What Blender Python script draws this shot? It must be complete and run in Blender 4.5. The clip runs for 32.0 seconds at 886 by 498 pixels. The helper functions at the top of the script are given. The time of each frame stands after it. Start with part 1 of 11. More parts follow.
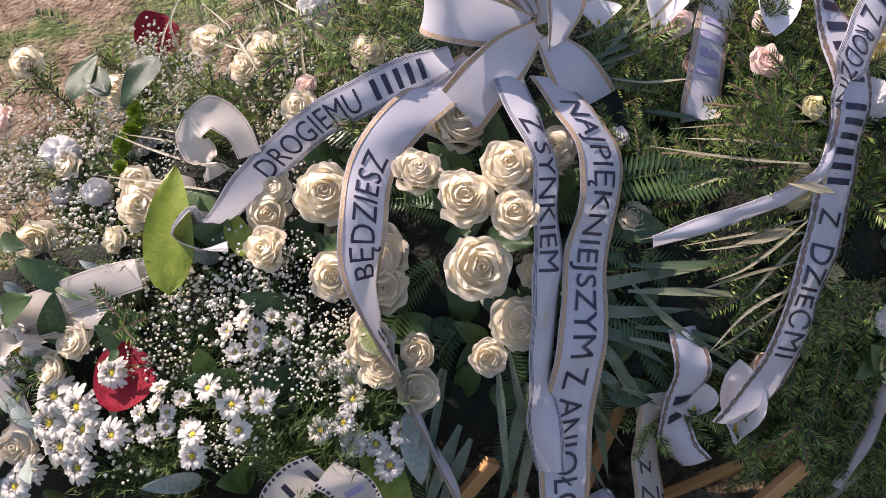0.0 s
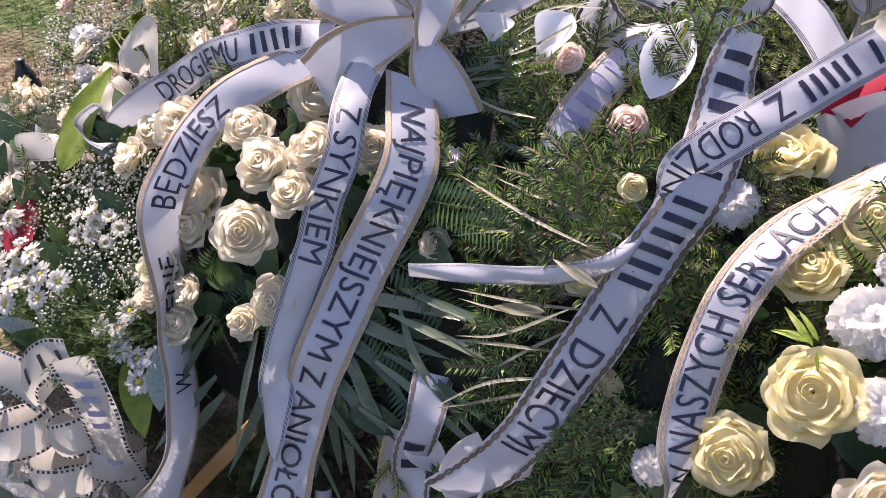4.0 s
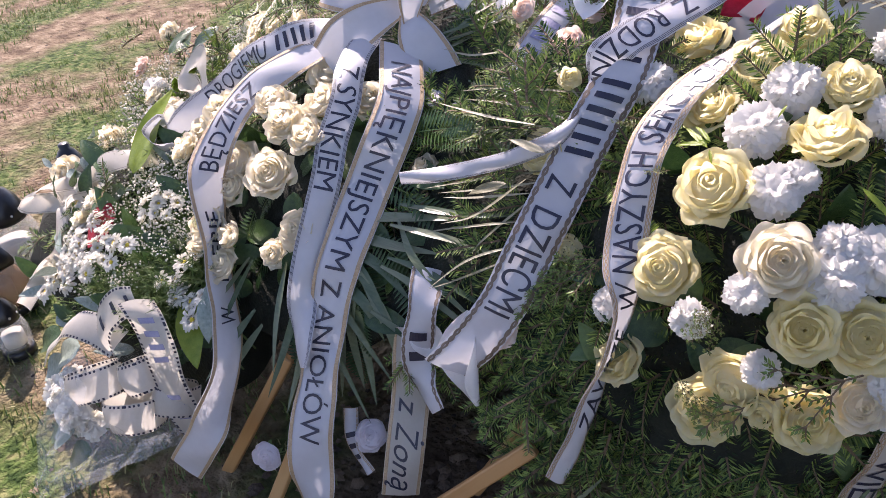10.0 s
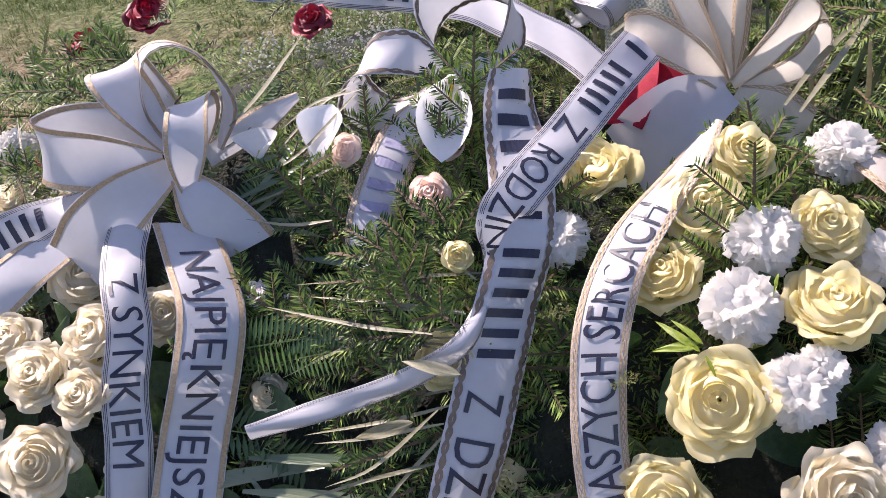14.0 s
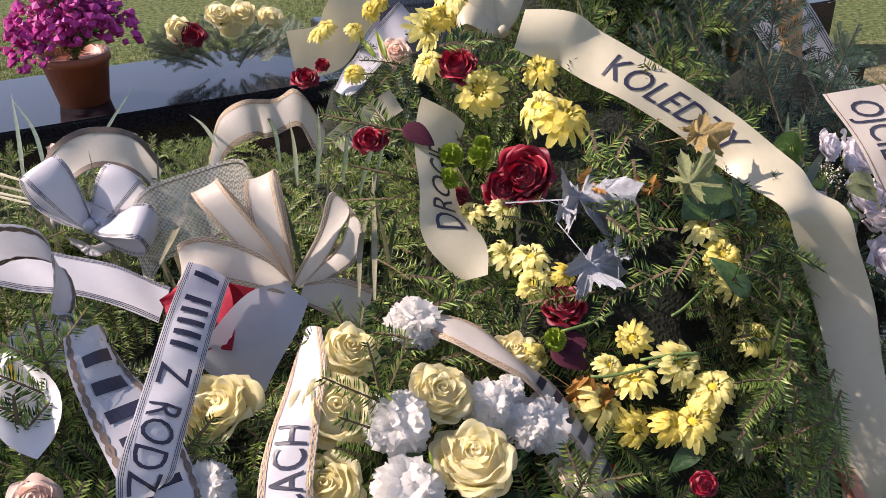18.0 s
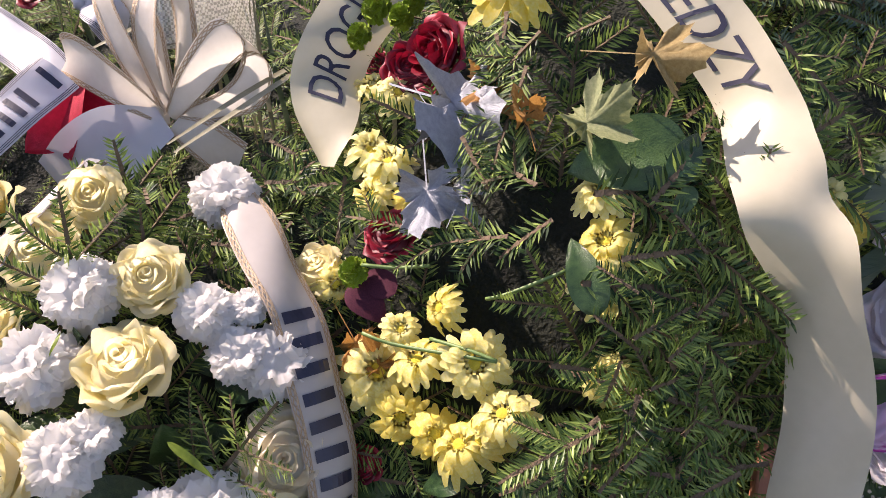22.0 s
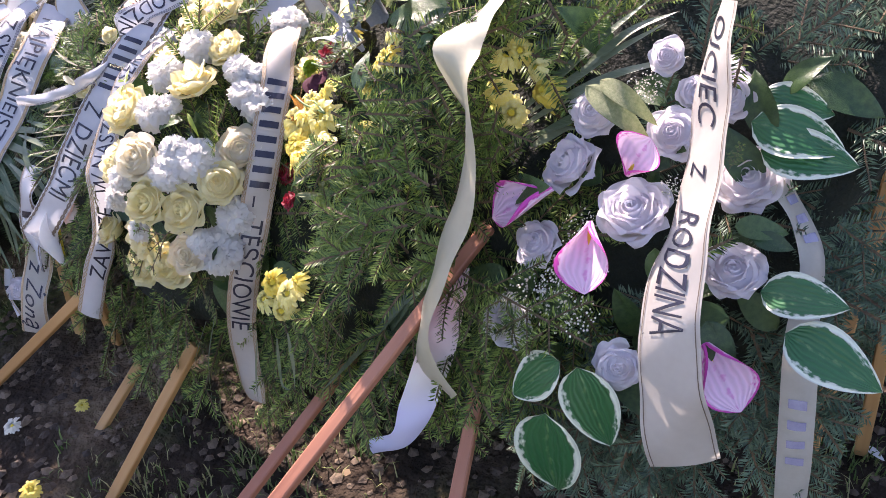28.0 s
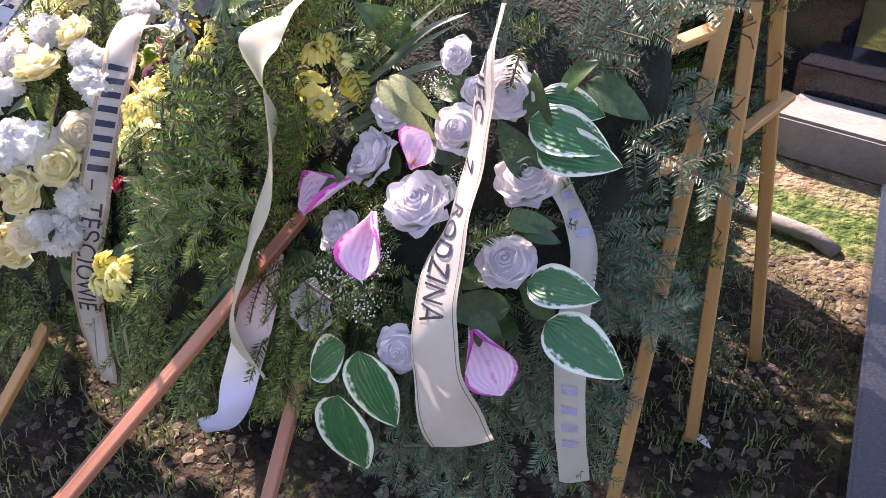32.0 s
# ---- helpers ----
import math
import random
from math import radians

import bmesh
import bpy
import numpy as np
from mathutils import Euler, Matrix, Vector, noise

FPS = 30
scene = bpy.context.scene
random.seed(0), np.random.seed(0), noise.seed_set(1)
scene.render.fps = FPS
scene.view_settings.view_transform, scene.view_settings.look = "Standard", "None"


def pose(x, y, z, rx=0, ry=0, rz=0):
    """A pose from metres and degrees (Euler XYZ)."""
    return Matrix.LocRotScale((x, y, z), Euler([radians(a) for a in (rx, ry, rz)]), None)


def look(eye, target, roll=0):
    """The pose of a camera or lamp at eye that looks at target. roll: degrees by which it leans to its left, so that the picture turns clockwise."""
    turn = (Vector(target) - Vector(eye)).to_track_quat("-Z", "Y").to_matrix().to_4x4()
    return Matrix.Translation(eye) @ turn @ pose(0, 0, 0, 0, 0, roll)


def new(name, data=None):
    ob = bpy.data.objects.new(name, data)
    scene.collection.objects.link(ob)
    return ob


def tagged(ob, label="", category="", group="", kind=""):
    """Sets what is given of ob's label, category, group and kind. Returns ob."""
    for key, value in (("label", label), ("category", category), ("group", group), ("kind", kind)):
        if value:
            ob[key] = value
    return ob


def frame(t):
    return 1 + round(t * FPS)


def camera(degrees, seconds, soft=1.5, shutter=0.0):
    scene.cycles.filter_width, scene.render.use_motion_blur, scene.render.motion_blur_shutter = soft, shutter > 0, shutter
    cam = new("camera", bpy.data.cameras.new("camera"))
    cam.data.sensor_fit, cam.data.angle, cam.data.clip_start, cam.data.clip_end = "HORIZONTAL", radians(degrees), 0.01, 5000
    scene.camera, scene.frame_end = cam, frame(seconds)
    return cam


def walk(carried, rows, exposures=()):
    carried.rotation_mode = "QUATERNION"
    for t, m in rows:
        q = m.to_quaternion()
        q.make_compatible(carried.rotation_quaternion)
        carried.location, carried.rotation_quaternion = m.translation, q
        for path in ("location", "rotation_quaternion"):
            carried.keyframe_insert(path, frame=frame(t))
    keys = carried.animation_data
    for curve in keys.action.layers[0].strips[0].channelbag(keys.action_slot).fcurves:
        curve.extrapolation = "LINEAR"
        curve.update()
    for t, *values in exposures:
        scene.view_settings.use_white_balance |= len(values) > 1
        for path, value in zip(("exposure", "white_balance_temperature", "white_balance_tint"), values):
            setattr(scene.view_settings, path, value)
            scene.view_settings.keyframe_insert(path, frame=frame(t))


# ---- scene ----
cam = camera(56.7, 32.0, 0.55)
PATH = [
    (0, (0.051, -0.0301, 1.1658), (-0.031, 1.4508, -0.1758), 2.67),
    (0.5, (0.106, 0.0144, 1.1596), (0.044, 1.4877, -0.1916), 2.99),
    (1, (0.221, 0.0742, 1.1613), (0.1169, 1.5383, -0.1973), 4.31),
    (1.5, (0.323, 0.108, 1.1858), (0.046, 1.5322, -0.1908), 2.43),
    (2, (0.39, 0.1861, 1.1738), (0.0869, 1.5637, -0.2441), 2.15),
    (2.5, (0.422, 0.2197, 1.1832), (0.029, 1.5431, -0.2639), 1.79),
    (3, (0.475, 0.2166, 1.1756), (-0.1338, 1.4972, -0.2349), 3.38),
    (3.5, (0.569, 0.2246, 1.1674), (-0.1209, 1.4863, -0.2226), 4.61),
    (4, (0.642, 0.2106, 1.1684), (-0.1821, 1.4014, -0.211), 1.32),
    (4.5, (0.643, 0.1669, 1.1735), (-0.2383, 1.3372, -0.188), -0.77),
    (6.5, (0.661, -0.0788, 1.0929), (-0.2542, 1.3008, -0.0292), -2.87),
    (7, (0.692, -0.0697, 1.0856), (-0.3172, 1.2847, 0.0145), -2.8),
    (7.1, (0.7, -0.0514, 1.079), (-0.338, 1.2767, 0.0026), -3.58),
    (7.2, (0.723, 0.01, 1.0774), (-0.3722, 1.2236, -0.0749), -7.72),
    (7.5, (0.74, -0.066, 1.0689), (-0.353, 1.2288, 0.0063), -3.03),
    (8, (0.794, -0.0382, 1.0579), (-0.343, 1.2206, -0.0016), -3.05),
    (8.5, (0.847, -0.0214, 1.0485), (-0.3187, 1.2108, -0.0111), -2.91),
    (9, (0.894, -0.0103, 1.0409), (-0.284, 1.2065, -0.0229), -3.8),
    (9.5, (0.915, 0.0035, 1.0318), (-0.243, 1.2359, -0.036), -6.3),
    (10, (0.922, 0.015, 1.0343), (-0.191, 1.2792, -0.0442), -7.2),
    (10.5, (0.913, 0.0188, 1.0327), (-0.1549, 1.3128, -0.0559), -6.99),
    (11, (0.868, 0.0153, 1.0433), (-0.1339, 1.3557, -0.0518), -6.75),
    (11.5, (0.819, -0.0172, 1.057), (-0.106, 1.3684, -0.0497), -6.57),
    (12, (0.789, -0.0481, 1.0593), (-0.0538, 1.3945, -0.04), -7.29),
    (12.5, (0.761, -0.049, 1.0675), (-0.034, 1.4165, -0.0372), -7.55),
    (12.6, (0.802, -0.036, 1.0738), (-0.0751, 1.4045, -0.0013), -7.5),
    (13, (0.699, 0.0466, 1.0581), (-0.0599, 1.5198, -0.0617), -7.7),
    (13.5, (0.629, 0.1903, 1.0813), (-0.047, 1.687, -0.0601), -7.2),
    (14, (0.621, 0.2754, 1.0906), (0.0798, 1.8063, -0.0771), -8.42),
    (14.5, (0.591, 0.321, 1.0993), (0.2729, 1.8911, -0.0981), -8.01),
    (15, (0.532, 0.3533, 1.0988), (0.542, 1.9546, -0.0994), -6.74),
    (15.5, (0.492, 0.3609, 1.1028), (0.7161, 1.9475, -0.0941), -5.53),
    (17.5, (0.493, 0.3199, 1.149), (1.1739, 1.8885, 0.1117), -2.63),
    (18, (0.491, 0.3203, 1.159), (1.2271, 1.919, 0.2091), -1.82),
    (18.5, (0.49, 0.3182, 1.1654), (1.264, 1.9316, 0.2721), -0.74),
    (19, (0.487, 0.3242, 1.1504), (1.2601, 1.9188, 0.2233), 0.51),
    (19.5, (0.561, 0.3162, 1.1515), (1.29, 1.9175, 0.2004), 0.04),
    (20, (0.708, 0.2658, 1.1374), (1.1897, 1.9525, 0.1767), -2.05),
    (20.2, (0.768, 0.2442, 1.1202), (1.1741, 1.9436, 0.1471), -1.91),
    (20.5, (0.817, 0.2202, 1.1145), (1.1661, 1.9066, 0.0977), -2.45),
    (21, (0.883, 0.2539, 1.0815), (1.113, 1.8696, -0.0746), -3.63),
    (21.5, (0.973, 0.3602, 1.0837), (1.001, 1.9506, -0.1288), -2.84),
    (22, (1.05, 0.4247, 1.0827), (0.789, 1.9797, -0.1477), -2.43),
    (22.5, (1.147, 0.4455, 1.101), (0.4002, 1.9433, 0.0061), -0.16),
    (23, (1.237, 0.3989, 1.1146), (0.229, 1.795, 0.0974), -0.62),
    (23.5, (1.331, 0.314, 1.1286), (0.2139, 1.6466, 0.1404), -2.89),
    (24, (1.416, 0.2506, 1.1587), (0.217, 1.5339, 0.2018), -2.61),
    (24.5, (1.481, 0.2507, 1.1597), (0.2016, 1.4944, 0.2561), -1.94),
    (26.5, (1.735, 0.2763, 1.1329), (0.2981, 1.2283, 0.1185), -7.81),
    (27, (1.768, 0.2611, 1.1259), (0.3819, 1.2475, 0.0743), -7.9),
    (27.3, (1.727, 0.2361, 1.1274), (0.5019, 1.33, -0.014), -5.54),
    (27.5, (1.809, 0.2507, 1.1021), (0.5149, 1.3117, 0.0068), -7),
    (28, (1.834, 0.2497, 1.1023), (0.6374, 1.3873, -0.0265), -6.1),
    (28.5, (1.846, 0.2513, 1.1061), (0.689, 1.4144, -0.0379), -6.45),
    (29, (1.861, 0.2588, 1.1091), (0.7569, 1.4678, -0.0395), -5.96),
    (29.5, (1.876, 0.2738, 1.108), (0.829, 1.5286, -0.0449), -6.05),
    (30, (1.885, 0.276, 1.1238), (0.8548, 1.5381, -0.0363), -6.58),
    (30.5, (1.901, 0.2799, 1.1374), (0.8751, 1.5493, -0.0185), -6.14),
    (31, (1.951, 0.3242, 1.1292), (0.8981, 1.5773, -0.0203), -3.16),
    (31.5, (1.992, 0.3629, 1.1167), (0.896, 1.5751, -0.0362), -2.83),
    (32, (2.009, 0.3667, 1.108), (0.8704, 1.538, -0.0459), -3.49),
]
EXPOSURES = [(0.0, 1.05, 6730, 30), (2.0, 1.21, 6663, 30), (4.5, 1.21, 6580, 30), (9.0, 1.34, 6630, 30), (12.0, 1.52, 6530, 29), (13.0, 1.49, 6530, 29), (15.0, 0.96, 6530, 26), (19.0, 0.96, 6980, 27), (21.0, 0.9, 6980, 29), (22.0, 1.3, 7030, 29), (24.5, 0.87, 6480, 27), (27.0, 1.66, 6680, 29), (30.0, 2.19, 6980, 30), (32.0, 2.18, 7030, 31)]
walk(cam, [(t, look(eye, target, roll)) for t, eye, target, roll in PATH], EXPOSURES)


# ---- world, sun ----
SUN_AZ, SUN_EL = 60.0, 43.0      # degrees left of +y, and above the ground
world = bpy.data.worlds.new("sky")
scene.world = world
world.use_nodes = True
sky = world.node_tree.nodes.new("ShaderNodeTexSky")
sky.sky_type, sky.sun_disc = "NISHITA", False
sky.sun_elevation, sky.sun_rotation = radians(SUN_EL), radians(-SUN_AZ)
world.node_tree.links.new(sky.outputs[0], world.node_tree.nodes["Background"].inputs[0])
world.node_tree.nodes["Background"].inputs[1].default_value = 0.105
sun = new("sun", bpy.data.lights.new("sun", "SUN"))
sun.data.energy, sun.data.angle, sun.data.color = 4.1, radians(0.55), (1.0, 0.93, 0.82)
toward = Vector((-math.sin(radians(SUN_AZ)) * math.cos(radians(SUN_EL)), math.cos(radians(SUN_AZ)) * math.cos(radians(SUN_EL)), math.sin(radians(SUN_EL))))
sun.matrix_basis = toward.to_track_quat("Z", "Y").to_matrix().to_4x4()


# ---- materials ----
def material(name, colours, scale=20.0, rough=0.6, bump=0.0, metal=0.0, spec=0.5, bump_scale=None, sss=0.0, trans=0.0, random_hue=0.0, stretch=(1, 1, 1), island=0.0):
    """Colours mixed by noise at two scales, with relief; trans lets light shine through thin things; random_hue varies whole objects."""
    m = bpy.data.materials.new(name)
    m.use_nodes = True
    nt = m.node_tree
    n, l = nt.nodes, nt.links
    b = n["Principled BSDF"]
    tc = n.new("ShaderNodeTexCoord")
    mp = n.new("ShaderNodeMapping")
    mp.inputs["Scale"].default_value = stretch
    l.new(tc.outputs["Object"], mp.inputs[0])
    big, small = n.new("ShaderNodeTexNoise"), n.new("ShaderNodeTexNoise")
    big.inputs["Scale"].default_value, small.inputs["Scale"].default_value = scale, scale * 7
    big.inputs["Detail"].default_value = small.inputs["Detail"].default_value = 4
    for x in (big, small):
        l.new(mp.outputs[0], x.inputs["Vector"])
    add = n.new("ShaderNodeMath")
    add.operation = "MULTIPLY_ADD"
    add.inputs[1].default_value = 0.35
    l.new(small.outputs[0], add.inputs[0])
    half = n.new("ShaderNodeMath")
    half.operation = "MULTIPLY"
    half.inputs[1].default_value = 0.65
    l.new(big.outputs[0], half.inputs[0])
    l.new(half.outputs[0], add.inputs[2])
    fac = add.outputs[0]
    if random_hue or island:
        src = n.new("ShaderNodeNewGeometry").outputs["Random Per Island"] if island else n.new("ShaderNodeObjectInfo").outputs["Random"]
        j = n.new("ShaderNodeMath")
        j.operation = "MULTIPLY_ADD"
        j.inputs[1].default_value = island or random_hue
        l.new(src, j.inputs[0])
        sub = n.new("ShaderNodeMath")
        sub.operation = "SUBTRACT"
        sub.inputs[1].default_value = (island or random_hue) / 2
        l.new(fac, j.inputs[2])
        l.new(j.outputs[0], sub.inputs[0])
        fac = sub.outputs[0]
    ramp = n.new("ShaderNodeValToRGB")
    e = ramp.color_ramp.elements
    while len(e) < len(colours):
        e.new(0.5)
    for i, c in enumerate(colours):
        e[i].position = 0.3 + 0.4 * i / max(1, len(colours) - 1)
        e[i].color = (*c, 1)
    l.new(fac, ramp.inputs[0])
    l.new(ramp.outputs[0], b.inputs["Base Color"])
    b.inputs["Roughness"].default_value, b.inputs["Metallic"].default_value = rough, metal
    b.inputs["Specular IOR Level"].default_value = spec
    if sss:
        b.inputs["Subsurface Weight"].default_value = sss
        b.inputs["Subsurface Radius"].default_value = (0.01, 0.008, 0.005)
    if bump:
        bp, bn = n.new("ShaderNodeBump"), n.new("ShaderNodeTexNoise")
        bn.inputs["Scale"].default_value = bump_scale or scale * 5
        bn.inputs["Detail"].default_value = 5
        l.new(mp.outputs[0], bn.inputs["Vector"])
        l.new(bn.outputs[0], bp.inputs["Height"])
        bp.inputs["Strength"].default_value = min(1.0, bump)
        bp.inputs["Distance"].default_value = 0.01
        l.new(bp.outputs[0], b.inputs["Normal"])
    if trans:
        t, mix = n.new("ShaderNodeBsdfTranslucent"), n.new("ShaderNodeMixShader")
        mix.inputs[0].default_value = trans
        l.new(ramp.outputs[0], t.inputs[0])
        l.new(b.outputs[0], mix.inputs[1])
        l.new(t.outputs[0], mix.inputs[2])
        l.new(mix.outputs[0], n["Material Output"].inputs[0])
    return m


def edged(name, inner, edge, veins, rough=0.35):
    """A leaf with a pale border and veins, from its UV map (u across from 0 to 1, v along)."""
    m = bpy.data.materials.new(name)
    m.use_nodes = True
    n, l = m.node_tree.nodes, m.node_tree.links
    b = n["Principled BSDF"]
    uv = n.new("ShaderNodeUVMap")
    sep = n.new("ShaderNodeSeparateXYZ")
    l.new(uv.outputs[0], sep.inputs[0])
    c = n.new("ShaderNodeMath")
    c.operation = "SUBTRACT"
    c.inputs[1].default_value = 0.5
    l.new(sep.outputs[0], c.inputs[0])
    a = n.new("ShaderNodeMath")
    a.operation = "ABSOLUTE"
    l.new(c.outputs[0], a.inputs[0])
    nz = n.new("ShaderNodeTexNoise")
    nz.inputs["Scale"].default_value = 9
    l.new(uv.outputs[0], nz.inputs["Vector"])
    s = n.new("ShaderNodeMath")
    s.operation = "MULTIPLY_ADD"
    s.inputs[1].default_value = 0.36
    l.new(nz.outputs[0], s.inputs[0])
    l.new(a.outputs[0], s.inputs[2])
    r = n.new("ShaderNodeValToRGB")
    e = r.color_ramp.elements
    e[0].position, e[0].color = 0.14, (*veins, 1)
    e[1].position, e[1].color = 0.20, (*inner, 1)
    for p, col in ((0.55, inner), (0.60, edge)):
        x = e.new(p)
        x.color = (*col, 1)
    l.new(s.outputs[0], r.inputs[0])
    w = n.new("ShaderNodeTexWave")
    w.inputs["Scale"].default_value = 3.2
    w.inputs["Distortion"].default_value = 5.0
    l.new(uv.outputs[0], w.inputs["Vector"])
    mx = n.new("ShaderNodeMixRGB")
    mx.blend_type = "MULTIPLY"
    mx.inputs[0].default_value = 0.14
    l.new(r.outputs[0], mx.inputs[1])
    l.new(w.outputs[0], mx.inputs[2])
    l.new(mx.outputs[0], b.inputs["Base Color"])
    b.inputs["Roughness"].default_value = rough
    bp = n.new("ShaderNodeBump")
    bp.inputs["Strength"].default_value, bp.inputs["Distance"].default_value = 0.4, 0.003
    l.new(w.outputs[0], bp.inputs["Height"])
    l.new(bp.outputs[0], b.inputs["Normal"])
    t, mix = n.new("ShaderNodeBsdfTranslucent"), n.new("ShaderNodeMixShader")
    mix.inputs[0].default_value = 0.2
    l.new(mx.outputs[0], t.inputs[0])
    l.new(b.outputs[0], mix.inputs[1])
    l.new(t.outputs[0], mix.inputs[2])
    l.new(mix.outputs[0], n["Material Output"].inputs[0])
    return m


def dyed(name, stops):
    """Satin dyed in bands along its hanging length (stops: height in metres, colour)."""
    m = bpy.data.materials.new(name)
    m.use_nodes = True
    n, l = m.node_tree.nodes, m.node_tree.links
    b = n["Principled BSDF"]
    tc, sep, r = n.new("ShaderNodeTexCoord"), n.new("ShaderNodeSeparateXYZ"), n.new("ShaderNodeValToRGB")
    l.new(tc.outputs["Object"], sep.inputs[0])
    l.new(sep.outputs[2], r.inputs[0])
    e = r.color_ramp.elements
    while len(e) < len(stops):
        e.new(0.5)
    for q, (p, c) in zip(e, stops):
        q.position, q.color = p, (*c, 1)
    l.new(r.outputs[0], b.inputs["Base Color"])
    b.inputs["Roughness"].default_value = 0.38
    return m


def clear(name, colour, rough=0.05, ior=1.45, share=0.0):
    m = bpy.data.materials.new(name)
    m.use_nodes = True
    n, l = m.node_tree.nodes, m.node_tree.links
    b = n["Principled BSDF"]
    b.inputs["Base Color"].default_value = (*colour, 1)
    b.inputs["Roughness"].default_value, b.inputs["IOR"].default_value = rough, ior
    if share:
        t, mix = n.new("ShaderNodeBsdfTransparent"), n.new("ShaderNodeMixShader")
        mix.inputs[0].default_value = share
        l.new(b.outputs[0], mix.inputs[1])
        l.new(t.outputs[0], mix.inputs[2])
        l.new(mix.outputs[0], n["Material Output"].inputs[0])
    else:
        b.inputs["Transmission Weight"].default_value = 1.0
    return m


def woven(name, colour, pitch):
    """An open weave: threads with holes between them, pitch in threads a metre."""
    m = material(name, colour, 60, 0.8, 0.0, trans=0.4)
    n, l = m.node_tree.nodes, m.node_tree.links
    out = n["Material Output"]
    solid = out.inputs[0].links[0].from_socket
    tc = n.new("ShaderNodeTexCoord")
    chk = n.new("ShaderNodeTexChecker")
    chk.inputs["Scale"].default_value = pitch
    chk.inputs["Color1"].default_value, chk.inputs["Color2"].default_value = (1, 1, 1, 1), (0.45, 0.45, 0.45, 1)
    t, mix = n.new("ShaderNodeBsdfTransparent"), n.new("ShaderNodeMixShader")
    l.new(tc.outputs["Object"], chk.inputs["Vector"])
    l.new(chk.outputs["Color"], mix.inputs[0])
    l.new(t.outputs[0], mix.inputs[1])
    l.new(solid, mix.inputs[2])
    l.new(mix.outputs[0], out.inputs[0])
    return m


SATIN = material("white_satin", [(0.54, 0.54, 0.57), (0.61, 0.61, 0.64)], 14, 0.38, 0.02, bump_scale=1800, trans=0.28, spec=0.5)
CREAM = material("cream_satin", [(0.52, 0.485, 0.345), (0.59, 0.55, 0.41)], 14, 0.38, 0.02, bump_scale=1800, trans=0.28)
IVORY = material("ivory_satin", [(0.52, 0.475, 0.42), (0.59, 0.545, 0.49)], 14, 0.40, 0.02, bump_scale=1800, trans=0.28)
ORGANZA = material("beige_ribbon", [(0.64, 0.60, 0.52), (0.72, 0.68, 0.61)], 30, 0.5, 0.04, bump_scale=1800, trans=0.5)
PINKSATIN = dyed("pink_to_blue_satin", [(0.16, (0.50, 0.56, 0.82)), (0.30, (0.62, 0.62, 0.84)), (0.36, (0.74, 0.70, 0.66)), (0.44, (0.80, 0.50, 0.52)), (0.52, (0.72, 0.60, 0.66))])
GOLD = material("gold_thread", [(0.30, 0.20, 0.11), (0.56, 0.42, 0.27)], 420, 0.5, 0.3, metal=0.2)
MESH = woven("grey_mesh_fabric", [(0.50, 0.48, 0.42), (0.60, 0.58, 0.52)], 330)
INK = material("black_print", [(0.012, 0.012, 0.026), (0.026, 0.026, 0.05)], 60, 0.4)
GREYINK = material("faded_print", [(0.22, 0.21, 0.33), (0.34, 0.33, 0.44)], 60, 0.5)
BROWNINK = material("brown_scroll_print", [(0.10, 0.07, 0.05), (0.20, 0.15, 0.11)], 90, 0.5)
WHITEROSE = material("white_rose_petal", [(0.86, 0.78, 0.58), (0.90, 0.85, 0.72)], 16, 0.6, 0.0, trans=0.65, random_hue=0.25)
CREAMROSE = material("cream_yellow_rose_petal", [(0.88, 0.79, 0.42), (0.91, 0.86, 0.62)], 14, 0.6, 0.0, trans=0.65, random_hue=0.25)
LILACROSE = material("lilac_white_silk_petal", [(0.82, 0.78, 0.82), (0.87, 0.84, 0.87)], 12, 0.6, 0.0, trans=0.6, random_hue=0.2)
REDROSE = material("dark_red_petal", [(0.13, 0.006, 0.016), (0.36, 0.008, 0.028)], 18, 0.5, 0.1, trans=0.2, random_hue=0.5)
POINSETTIA = material("red_cloth_petal", [(0.34, 0.004, 0.022), (0.50, 0.010, 0.045)], 18, 0.7, 0.2, trans=0.25)
REDSATIN = material("red_anthurium_red", [(0.22, 0.006, 0.015), (0.38, 0.01, 0.03)], 40, 0.55, 0.4, trans=0.05, spec=0.25)
PEACH = material("peach_petal", [(0.88, 0.66, 0.54), (0.92, 0.80, 0.73)], 16, 0.5, 0.15, trans=0.5, random_hue=0.3)
CARNATION = material("white_carnation_petal", [(0.88, 0.86, 0.82), (0.91, 0.90, 0.87)], 20, 0.6, 0.0, trans=0.65)
MUM = material("yellow_chrysanthemum_petal", [(0.86, 0.73, 0.13), (0.91, 0.87, 0.44)], 25, 0.5, 0.05, trans=0.55, random_hue=0.35)
WHITEMUM = material("white_chrysanthemum_petal", [(0.80, 0.77, 0.66), (0.86, 0.84, 0.77)], 25, 0.5, 0.1, trans=0.45, random_hue=0.2)
DISC = material("yellow_flower_centre", [(0.60, 0.42, 0.02), (0.80, 0.66, 0.06)], 200, 0.7, 0.5)
GREENMUM = material("lime_green_pompon", [(0.22, 0.36, 0.01), (0.42, 0.55, 0.03)], 60, 0.6, 0.6)
NEEDLE = material("fir_needles", [(0.014, 0.040, 0.013), (0.10, 0.165, 0.042), (0.27, 0.37, 0.085)], 9, 0.42, 0.0, trans=0.3, spec=0.28, island=0.55)
NEEDLEY = material("yellow_green_needles", [(0.06, 0.12, 0.018), (0.20, 0.28, 0.05)], 9, 0.4, 0.0, trans=0.2, island=0.5)
